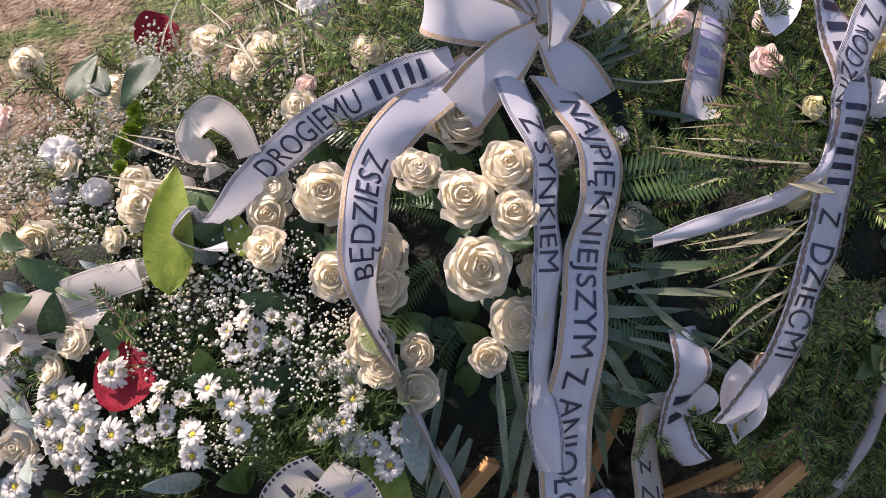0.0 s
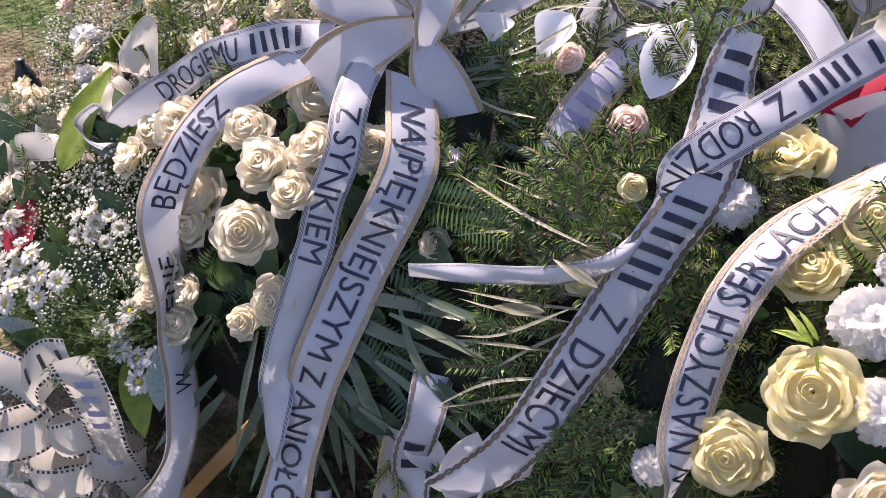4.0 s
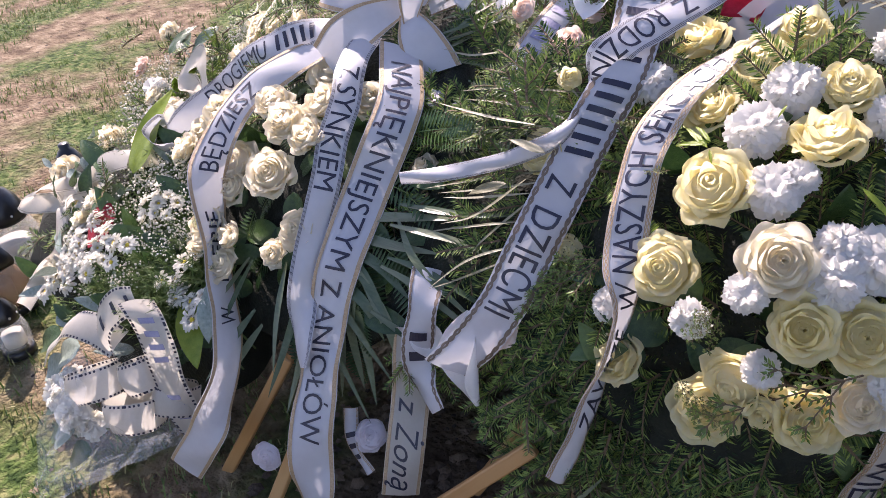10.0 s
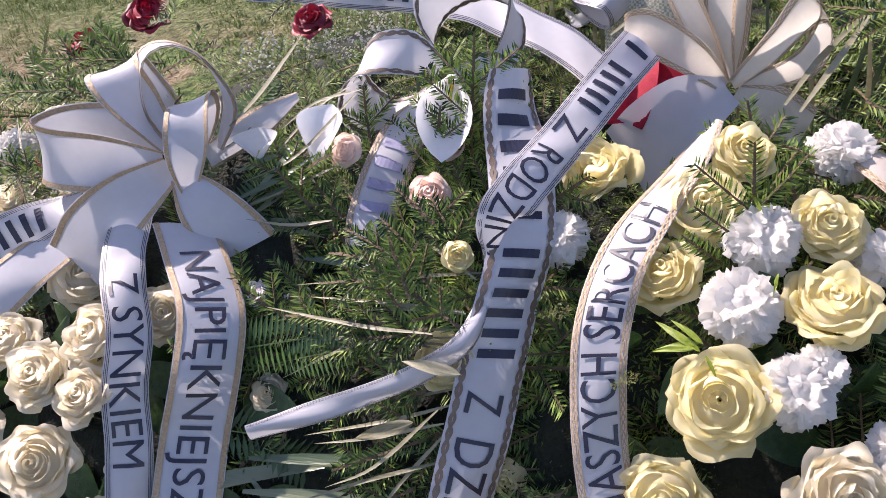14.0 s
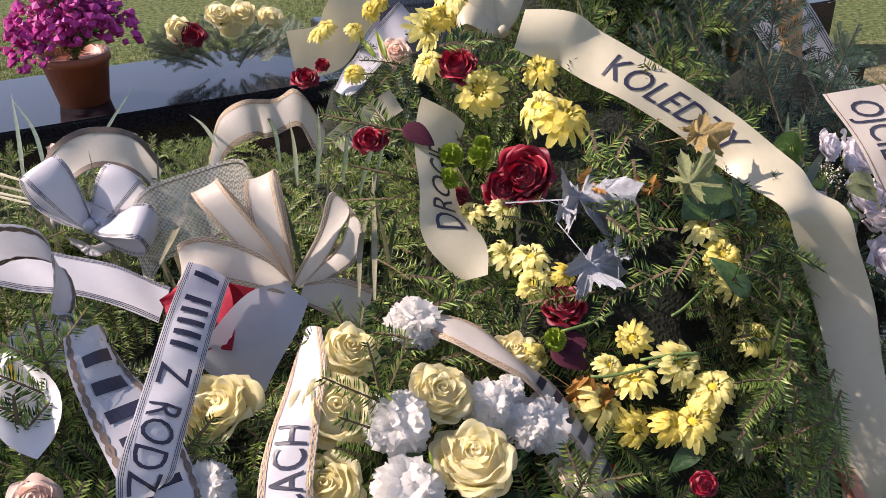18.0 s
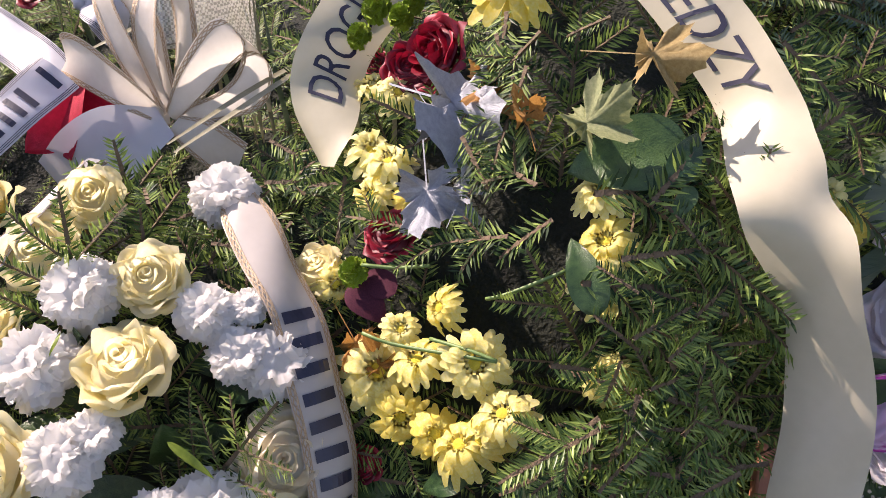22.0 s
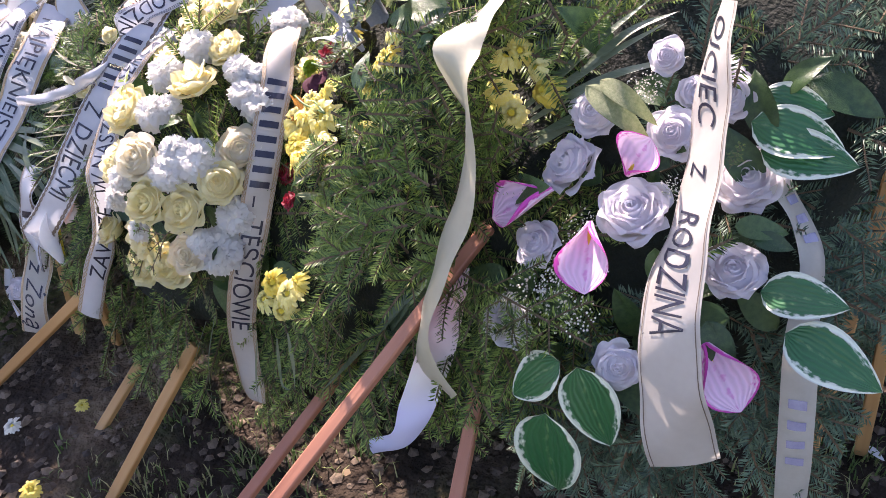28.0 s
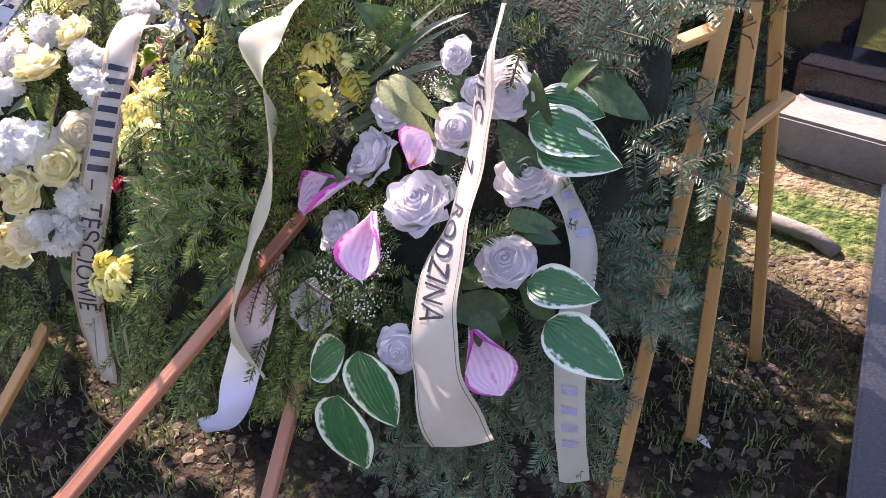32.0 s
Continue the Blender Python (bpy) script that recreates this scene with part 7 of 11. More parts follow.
leaf(wreath_c, (0.643, 0.758, 0.647), (0.608, 0.755, 0.639), (-0.11, -0.43, 0.9), LIMELEAF, 3, name="narrow_leaf", ratio=0.16)
leaf(wreath_c, (0.644, 0.752, 0.644), (0.609, 0.776, 0.652), (-0.11, -0.42, 0.9), LIMELEAF, 4, name="narrow_leaf", ratio=0.16)
leaf(wreath_c, (0.699, 0.814, 0.675), (0.696, 0.797, 0.668), (0.09, -0.37, 0.93), LIMELEAF, 5, name="narrow_leaf", ratio=0.16)
leaf(wreath_c, (0.688, 0.859, 0.698), (0.679, 0.879, 0.707), (0.08, -0.37, 0.92), LIMELEAF, 6, name="narrow_leaf", ratio=0.16)
leaf(wreath_c, (0.791, 0.763, 0.628), (0.825, 0.753, 0.605), (0.31, -0.41, 0.86), LIMELEAF, 7, name="narrow_leaf", ratio=0.16)
blade(wreath_c, [(0.561, 0.951, 0.674), (0.53, 0.998, 0.684), (0.498, 1.002, 0.686)], 0.008, PALM, "grass_blade")
blade(wreath_c, [(0.59, 0.63, 0.238), (0.518, 0.597, 0.114), (0.536, 0.603, 0.079)], 0.008, PALM, "grass_blade")
blade(wreath_c, [(0.864, 0.679, 0.341), (0.826, 0.663, 0.238), (0.787, 0.662, 0.126)], 0.008, PALM, "grass_blade")
blade(wreath_c, [(0.953, 0.691, 0.333), (0.94, 0.677, 0.245), (0.928, 0.675, 0.184)], 0.008, PALM, "grass_blade")
blade(wreath_c, [(0.992, 0.702, 0.347), (0.998, 0.688, 0.271), (1.012, 0.692, 0.265)], 0.008, PALM, "grass_blade")
blade(wreath_c, [(1.012, 0.71, 0.362), (1.024, 0.699, 0.311), (1.021, 0.693, 0.269)], 0.008, PALM, "grass_blade")
blade(wreath_c, [(0.842, 0.672, 0.323), (0.771, 0.663, 0.207), (0.723, 0.66, 0.115)], 0.008, PALM, "grass_blade")
scatter_sprays(wreath_c, "fir", "fir_branch", NEEDLE, [
    ((0.832, 0.965, 0.685), (-0.025, -0.05, -0.016), (0.13, -0.39, 0.91), 0.059),
    ((0.813, 1.023, 0.697), (-0.056, -0.023, 0.02), (0.13, -0.38, 0.92), 0.064),
    ((0.763, 1.031, 0.713), (0.083, -0.037, -0.018), (0.15, -0.37, 0.92), 0.093),
    ((0.866, 0.946, 0.647), (0.003, -0.061, -0.015), (0.15, -0.45, 0.88), 0.063),
    ((0.873, 0.916, 0.628), (-0.028, -0.052, 0.001), (0.18, -0.47, 0.86), 0.059),
    ((0.794, 0.911, 0.638), (0.007, -0.076, -0.005), (0.24, -0.38, 0.89), 0.077),
    ((0.852, 0.987, 0.673), (-0.052, -0.006, 0.026), (0.12, -0.42, 0.9), 0.058),
    ((0.768, 0.989, 0.694), (0.076, 0.008, 0.004), (0.15, -0.36, 0.92), 0.077)])
scatter_sprays(wreath_c, "fir", "fir_branch", NEEDLE, [
    ((0.769, 0.935, 0.672), (0.063, -0.002, -0.003), (0.16, -0.35, 0.92), 0.063),
    ((0.717, 0.968, 0.694), (0.057, 0.018, 0.015), (0.13, -0.36, 0.92), 0.062),
    ((0.729, 0.924, 0.714), (-0.024, 0.038, -0.003), (0.15, -0.37, 0.92), 0.045),
    ((0.584, 0.644, 0.301), (-0.123, -0.068, -0.092), (0.18, -0.81, 0.56), 0.168),
    ((0.613, 0.646, 0.289), (-0.015, -0.024, -0.094), (0.28, -0.86, 0.43), 0.098),
    ((0.697, 0.664, 0.293), (0.011, -0.012, -0.086), (0.15, -0.9, 0.41), 0.088),
    ((0.782, 0.669, 0.307), (0.038, -0.013, -0.031), (0.01, -0.92, 0.38), 0.051),
    ((0.536, 0.67, 0.363), (-0.096, -0.027, 0.001), (0.06, -0.72, 0.7), 0.1)])
scatter_sprays(wreath_c, "fir", "fir_branch", NEEDLE, [
    ((0.521, 0.642, 0.324), (-0.105, -0.045, -0.056), (0.05, -0.73, 0.68), 0.128),
    ((0.505, 0.654, 0.338), (-0.055, -0.043, -0.038), (0.03, -0.72, 0.69), 0.08),
    ((0.533, 0.673, 0.364), (-0.072, -0.019, 0.015), (0.06, -0.71, 0.7), 0.076),
    ((0.567, 0.66, 0.334), (-0.022, -0.04, -0.018), (0.12, -0.73, 0.67), 0.049),
    ((0.588, 0.7, 0.406), (-0.043, -0.051, -0.049), (-0.01, -0.8, 0.6), 0.083),
    ((0.567, 0.711, 0.432), (-0.077, -0.018, -0.004), (-0.09, -0.79, 0.6), 0.079),
    ((0.611, 0.66, 0.322), (0.01, -0.02, -0.002), (0.18, -0.77, 0.61), 0.023)])
# ---- fir wreath with yellow chrysanthemums ----
ribbon(wreath_d, "ribbon", "broad pale yellow ribbon with black capitals", [
    ((1.009, 1.198, 0.918), (0.58, 0.58, 0.57)),
    ((1.055, 1.167, 0.904), (0.41, 0, 0.91)),
    ((1.079, 1.148, 0.887), (0.73, 0.2, 0.65)),
    ((1.122, 1.081, 0.855), (0.84, -0.22, 0.49)),
    ((1.158, 1.036, 0.826), (0.85, -0.26, 0.46)),
    ((1.19, 0.991, 0.792), (0.86, -0.34, 0.39)),
    ((1.197, 0.955, 0.779), (0.88, -0.32, 0.35)),
    ((1.203, 0.904, 0.764), (0.97, 0.24, 0.1)),
    ((1.22, 0.881, 0.73), (0.77, -0.32, 0.56)),
    ((1.237, 0.875, 0.685), (0.61, -0.52, 0.59)),
    ((1.253, 0.847, 0.615), (0.82, -0.41, 0.41)),
    ((1.244, 0.798, 0.525), (0.83, -0.32, 0.45)),
    ((1.238, 0.764, 0.444), (0.73, -0.35, 0.59)),
    ((1.244, 0.756, 0.399), (0.65, -0.29, 0.7)),
    ((1.278, 0.764, 0.352), (0.58, -0.33, 0.74))], 0.064, CREAM, (("KOLEDZY", 0.140, 0.350, 0.034, INK, 0),), "none")
ribbon(wreath_d, "ribbon", "pale yellow ribbon with black capitals, pointed end", [
    ((0.848, 1.018, 0.698), (-0.62, 0.66, -0.43), 0.55),
    ((0.842, 1.046, 0.732), (-0.94, 0.3, 0.05)),
    ((0.845, 1.081, 0.763), (-0.85, -0.05, 0.5)),
    ((0.858, 1.123, 0.788), (-0.8, -0.03, 0.6)),
    ((0.88, 1.168, 0.806), (-0.79, 0.1, 0.6)),
    ((0.91, 1.208, 0.828), (-0.7, 0.2, 0.6))], 0.066, CREAM, (("DROGIE", 0.247, 0.714, 0.034, INK, 0),), "none")
daisy(wreath_d, (0.885, 1.072, 0.754), (-0.18, -0.48, 0.86), 0.041, MUM, 0, 3, 0.3)
daisy(wreath_d, (0.91, 1.058, 0.751), (-0.26, -0.47, 0.84), 0.04, MUM, 1, 3, 0.3)
daisy(wreath_d, (0.882, 1.012, 0.718), (-0.1, -0.45, 0.89), 0.046, MUM, 3, 3, 0.3)
daisy(wreath_d, (0.911, 1, 0.716), (-0.21, -0.47, 0.86), 0.045, MUM, 4, 3, 0.3)
daisy(wreath_d, (0.9, 0.976, 0.699), (-0.14, -0.47, 0.87), 0.039, MUM, 5, 3, 0.3)
daisy(wreath_d, (0.935, 0.968, 0.704), (-0.27, -0.48, 0.83), 0.032, MUM, 6, 3, 0.3)
daisy(wreath_d, (1.084, 0.925, 0.746), (-0.07, -0.56, 0.83), 0.043, MUM, 7, 3, 0.3)
daisy(wreath_d, (1.089, 0.898, 0.723), (-0.01, -0.6, 0.8), 0.041, MUM, 8, 3, 0.3)
daisy(wreath_d, (1.089, 0.876, 0.702), (0.02, -0.63, 0.78), 0.049, MUM, 9, 3, 0.3)
daisy(wreath_d, (0.969, 0.887, 0.659), (-0.3, -0.53, 0.79), 0.038, MUM, 10, 3, 0.3)
daisy(wreath_d, (0.999, 0.849, 0.64), (-0.28, -0.58, 0.76), 0.052, MUM, 12, 3, 0.3)
daisy(wreath_d, (0.931, 0.859, 0.616), (-0.12, -0.56, 0.82), 0.062, MUM, 14, 3, 0.3)
daisy(wreath_d, (0.954, 0.859, 0.628), (-0.23, -0.56, 0.79), 0.046, MUM, 15, 3, 0.3)
daisy(wreath_d, (1.095, 0.837, 0.649), (0.15, -0.69, 0.71), 0.04, MUM, 18, 3, 0.3)
daisy(wreath_d, (1.023, 0.819, 0.621), (-0.2, -0.63, 0.75), 0.046, MUM, 19, 3, 0.3)
daisy(wreath_d, (0.955, 0.83, 0.596), (-0.2, -0.6, 0.78), 0.043, MUM, 20, 3, 0.3)
daisy(wreath_d, (0.937, 0.882, 0.637), (-0.19, -0.54, 0.82), 0.034, MUM, 23, 3, 0.3)
daisy(wreath_d, (0.953, 1.171, 0.865), (-0.28, -0.48, 0.83), 0.06, MUM, 24, 3, 0.3)
daisy(wreath_d, (1.004, 1.089, 0.834), (-0.3, -0.46, 0.84), 0.07, MUM, 25, 3, 0.3)
daisy(wreath_d, (0.987, 1.114, 0.843), (-0.31, -0.47, 0.83), 0.054, MUM, 26, 3, 0.3)
daisy(wreath_d, (1.011, 1.15, 0.874), (-0.22, -0.44, 0.87), 0.048, MUM, 27, 3, 0.3)
daisy(wreath_d, (0.909, 1.263, 0.914), (-0.14, -0.49, 0.86), 0.053, MUM, 28, 3, 0.3)
daisy(wreath_d, (0.966, 1.267, 0.929), (-0.15, -0.43, 0.89), 0.059, MUM, 29, 3, 0.3)
daisy(wreath_d, (0.897, 1.228, 0.881), (-0.18, -0.53, 0.83), 0.044, MUM, 30, 3, 0.3)
daisy(wreath_d, (0.94, 1.264, 0.922), (-0.16, -0.46, 0.88), 0.042, MUM, 31, 3, 0.3)
daisy(wreath_d, (0.992, 0.809, 0.594), (-0.24, -0.62, 0.74), 0.049, MUM, 0, 3, 0.7)
daisy(wreath_d, (0.972, 0.818, 0.594), (-0.23, -0.61, 0.76), 0.04, MUM, 1, 3, 0.7)
daisy(wreath_d, (1.007, 0.809, 0.603), (-0.23, -0.63, 0.74), 0.039, MUM, 2, 3, 0.7)
daisy(wreath_d, (1, 0.715, 0.444), (0, -0.82, 0.58), 0.040, MUM, 3, 3, 0.45)
daisy(wreath_d, (1.031, 0.715, 0.439), (0.07, -0.85, 0.53), 0.039, MUM, 4, 3, 0.45)
daisy(wreath_d, (1.052, 0.723, 0.463), (0.11, -0.84, 0.54), 0.032, MUM, 5, 3, 0.45)
daisy(wreath_d, (1.021, 0.705, 0.411), (0.09, -0.85, 0.51), 0.040, MUM, 6, 3, 0.45)
daisy(wreath_d, (0.985, 0.704, 0.414), (0.06, -0.82, 0.56), 0.040, MUM, 7, 3, 0.45)
daisy(wreath_d, (1.225, 0.947, 0.694), (0.4, -0.66, 0.64), 0.04, MUM, 8, 3, 0.7)
daisy(wreath_d, (1.244, 0.948, 0.669), (0.36, -0.69, 0.62), 0.044, MUM, 9, 3, 0.7)
daisy(wreath_d, (1.272, 0.975, 0.695), (0.25, -0.71, 0.65), 0.043, MUM, 10, 3, 0.7)
daisy(wreath_d, (1.222, 0.969, 0.729), (0.35, -0.63, 0.69), 0.036, MUM, 11, 3, 0.7)
daisy(wreath_d, (1.233, 0.982, 0.734), (0.33, -0.63, 0.7), 0.036, MUM, 12, 3, 0.7)
daisy(wreath_d, (1.258, 0.982, 0.718), (0.29, -0.68, 0.67), 0.032, MUM, 13, 3, 0.7)
daisy(wreath_d, (0.884, 0.921, 0.66), (0.03, -0.47, 0.88), 0.039, MUM, 20, 3, 0.7)
rose(wreath_d, (0.926, 1.209, 0.881), (-0.22, -0.5, 0.84), 0.048, REDROSE, 0)
rose(wreath_d, (0.942, 1.071, 0.784), (-0.35, -0.48, 0.81), 0.065, REDROSE, 1)
rose(wreath_d, (0.918, 1.073, 0.77), (-0.3, -0.48, 0.82), 0.045, REDROSE, 2)
rose(wreath_d, (0.793, 1.172, 0.821), (0.11, -0.56, 0.82), 0.033, REDROSE, 3)
rose(wreath_d, (0.92, 0.944, 0.684), (-0.19, -0.49, 0.85), 0.048, REDROSE, 4)
rose(wreath_d, (0.897, 1.097, 0.773), (-0.24, -0.49, 0.84), 0.03, REDROSE, 5)
rose(wreath_d, (0.919, 0.82, 0.542), (0.08, -0.62, 0.78), 0.032, REDROSE, 6)
rose(wreath_d, (0.986, 0.775, 0.542), (-0.19, -0.67, 0.72), 0.027, REDROSE, 8)
for k, (b0, t0, f0) in enumerate((((0.640, 1.100, 0.690), (0.540, 1.075, 0.700), (-0.2, -0.6, 0.8)), ((0.600, 1.120, 0.705), (0.545, 1.040, 0.690), (0.3, -0.7, 0.6)), ((0.560, 1.130, 0.725), (0.575, 1.040, 0.685), (-0.4, -0.5, 0.8)), ((0.610, 1.090, 0.675), (0.530, 1.100, 0.720), (0.1, -0.8, 0.5)))):
    leaf(wreath_c, b0, t0, f0, POINSETTIA, k, name="red_cloth_petal", ratio=0.75, curl=0.35, label="crumpled red cloth petal")
pompon(wreath_d, (0.88, 1.135, 0.796), (-0.2, -0.52, 0.83), 0.03, 0)
pompon(wreath_d, (0.907, 1.116, 0.795), (-0.28, -0.51, 0.82), 0.028, 1)
pompon(wreath_d, (0.866, 1.114, 0.778), (-0.13, -0.5, 0.85), 0.025, 2)
pompon(wreath_d, (0.917, 1.125, 0.805), (-0.3, -0.51, 0.81), 0.024, 3)
pompon(wreath_d, (0.893, 0.921, 0.661), (-0.01, -0.48, 0.88), 0.025, 4)
leaf(wreath_d, (1.083, 0.987, 0.828), (1.153, 0.974, 0.828), (0.05, -0.46, 0.89), MAPLE, 0, name="maple_leaf", lobes=5, curl=0.5)
leaf(wreath_d, (1.047, 0.94, 0.775), (1.102, 0.942, 0.821), (-0.12, -0.49, 0.86), GREENMAPLE, 0, name="maple_leaf", lobes=5, curl=0.5)
leaf(wreath_d, (1.071, 0.792, 0.576), (1.021, 0.78, 0.556), (-0.03, -0.71, 0.7), GREENMAPLE, 1, name="maple_leaf", lobes=5, curl=0.5)
leaf(wreath_d, (1.031, 0.936, 0.785), (1.02, 0.972, 0.802), (-0.3, -0.48, 0.83), ORANGELEAF, 0, name="maple_leaf", lobes=5, curl=0.9)
leaf(wreath_d, (0.929, 0.854, 0.599), (0.91, 0.888, 0.625), (-0.04, -0.56, 0.83), ORANGELEAF, 1, name="maple_leaf", lobes=5, curl=0.9)
leaf(wreath_d, (0.995, 1.021, 0.808), (0.988, 0.981, 0.774), (-0.35, -0.47, 0.81), ORANGELEAF, 2, name="maple_leaf", lobes=5, curl=0.9)
leaf(wreath_d, (0.886, 0.898, 0.628), (0.916, 0.866, 0.600), (0.16, -0.47, 0.87), ORANGELEAF, 3, name="maple_leaf", lobes=5, curl=0.9)
leaf(wreath_d, (0.93, 1.025, 0.772), (1.020, 0.955, 0.783), (-0.37, -0.47, 0.8), SILVERLEAF, 0, name="silver_leaf", lobes=5, curl=0.8)
leaf(wreath_d, (0.974, 0.926, 0.72), (0.989, 0.951, 0.745), (-0.35, -0.48, 0.8), SILVERLEAF, 1, name="silver_leaf", lobes=5, curl=0.8)
leaf(wreath_d, (0.945, 0.975, 0.744), (0.962, 0.908, 0.700), (-0.32, -0.47, 0.82), SILVERLEAF, 2, name="silver_leaf", lobes=5, curl=0.8)
leaf(wreath_d, (0.939, 1.009, 0.775), (0.962, 0.976, 0.765), (-0.35, -0.47, 0.81), SILVERLEAF, 3, name="silver_leaf", lobes=5, curl=0.8)
leaf(wreath_d, (1.131, 0.919, 0.76), (1.15, 0.955, 0.785), (0.18, -0.53, 0.83), LEAF, 0, name="leaf", ratio=0.35)
leaf(wreath_d, (1.085, 0.847, 0.698), (1.063, 0.885, 0.736), (-0.1, -0.59, 0.8), LEAF, 1, name="leaf", ratio=0.35)
leaf(wreath_d, (0.999, 0.8, 0.574), (0.96, 0.798, 0.549), (-0.21, -0.65, 0.74), LEAF, 2, name="leaf", ratio=0.35)
leaf(wreath_d, (1.147, 0.924, 0.757), (1.132, 0.902, 0.743), (0.21, -0.57, 0.8), LEAF, 3, name="leaf", ratio=0.35)
leaf(wreath_d, (1.146, 0.955, 0.772), (1.059, 0.928, 0.766), (0.01, -0.53, 0.85), LEAF, 4, name="leaf", ratio=0.35)
leaf(wreath_d, (1.054, 0.8, 0.575), (1.069, 0.815, 0.591), (0.04, -0.71, 0.7), LEAF, 5, name="leaf", ratio=0.35)
leaf(wreath_d, (0.928, 0.91, 0.65), (0.897, 0.929, 0.656), (-0.09, -0.51, 0.86), PLUM, 0, name="plum_petal", ratio=0.7)
leaf(wreath_d, (0.889, 0.921, 0.65), (0.921, 0.894, 0.634), (-0.02, -0.51, 0.86), PLUM, 1, name="plum_petal", ratio=0.7)
leaf(wreath_d, (0.831, 1.162, 0.832), (0.862, 1.137, 0.815), (-0.08, -0.57, 0.82), PLUM, 2, name="plum_petal", ratio=0.7)
leaf(wreath_d, (1.204, 0.912, 0.601), (1.219, 0.894, 0.556), (0.42, -0.65, 0.64), PLUM, 3, name="plum_petal", ratio=0.7)
scatter_sprays(wreath_d, "fir", "fir_branch", NEEDLE, [
    ((1.016, 0.931, 0.759), (-0.054, 0.025, -0.019), (-0.33, -0.49, 0.81), 0.062),
    ((1.037, 0.913, 0.758), (-0.054, 0.048, 0.001), (-0.28, -0.5, 0.82), 0.072),
    ((1.019, 0.895, 0.725), (-0.065, 0.014, -0.02), (-0.31, -0.51, 0.8), 0.069),
    ((1.05, 0.898, 0.74), (-0.038, -0.015, -0.021), (-0.23, -0.53, 0.82), 0.047),
    ((0.999, 1.021, 0.824), (0.013, -0.052, -0.039), (-0.32, -0.47, 0.83), 0.066),
    ((1.006, 1.035, 0.836), (-0.005, -0.038, -0.039), (-0.29, -0.46, 0.84), 0.054),
    ((1.113, 0.839, 0.676), (-0.029, 0, 0.029), (0.21, -0.67, 0.71), 0.041),
    ((1.12, 0.855, 0.694), (0.042, 0, -0.029), (0.22, -0.65, 0.73), 0.051)])
scatter_sprays(wreath_d, "fir", "fir_branch", NEEDLE, [
    ((1.115, 0.816, 0.657), (-0.016, -0.032, -0.04), (0.26, -0.68, 0.69), 0.054),
    ((1.137, 0.837, 0.67), (0.009, -0.018, -0.048), (0.34, -0.66, 0.67), 0.052),
    ((1.151, 0.861, 0.692), (0.029, 0.031, 0.007), (0.36, -0.64, 0.68), 0.043),
    ((1.167, 0.821, 0.61), (-0.049, -0.03, 0), (0.46, -0.65, 0.61), 0.057),
    ((1.173, 0.82, 0.6), (-0.023, -0.025, -0.022), (0.46, -0.64, 0.61), 0.04),
    ((1.089, 0.799, 0.65), (-0.066, -0.03, -0.045), (0.11, -0.68, 0.72), 0.085),
    ((1.146, 0.947, 0.803), (0.012, -0.025, -0.043), (0.15, -0.49, 0.86), 0.051),
    ((1.163, 0.929, 0.778), (-0.02, 0.055, 0.04), (0.23, -0.53, 0.82), 0.071)])
scatter_sprays(wreath_d, "fir", "fir_branch", NEEDLE, [
    ((1.083, 1.015, 0.842), (-0.032, -0.008, -0.011), (-0.06, -0.44, 0.89), 0.035),
    ((1.098, 0.875, 0.727), (0.053, 0.012, 0.004), (0.03, -0.6, 0.8), 0.055),
    ((1.171, 0.901, 0.711), (0.025, -0.012, -0.041), (0.37, -0.62, 0.69), 0.05),
    ((1.211, 1.028, 0.82), (0.102, -0.03, -0.081), (0.18, -0.5, 0.85), 0.134),
    ((1.065, 0.886, 0.751), (0.243, 0.103, -0.022), (-0.17, -0.54, 0.83), 0.265),
    ((1.072, 0.861, 0.715), (0.212, 0.076, -0.061), (-0.1, -0.59, 0.8), 0.233),
    ((1.054, 0.823, 0.672), (0.176, 0.066, -0.076), (-0.13, -0.62, 0.77), 0.203),
    ((1.087, 0.797, 0.623), (-0.062, -0.032, -0.028), (0.15, -0.7, 0.7), 0.075)])
scatter_sprays(wreath_d, "fir", "fir_branch", NEEDLE, [
    ((1.213, 0.864, 0.568), (0.102, 0.033, 0.034), (0.41, -0.65, 0.65), 0.112),
    ((1.159, 0.807, 0.544), (-0.01, -0.042, -0.061), (0.44, -0.65, 0.62), 0.075),
    ((0.9, 1.202, 0.908), (0.071, -0.009, 0.008), (-0.14, -0.5, 0.86), 0.072),
    ((0.945, 1.173, 0.903), (0.075, -0.017, 0.003), (-0.2, -0.47, 0.86), 0.077),
    ((1.033, 1.004, 0.834), (-0.062, -0.024, -0.06), (-0.23, -0.46, 0.86), 0.089),
    ((1.025, 0.981, 0.817), (-0.028, -0.06, -0.069), (-0.28, -0.46, 0.84), 0.095),
    ((0.979, 0.96, 0.768), (0.023, -0.042, -0.019), (-0.37, -0.47, 0.8), 0.051)])
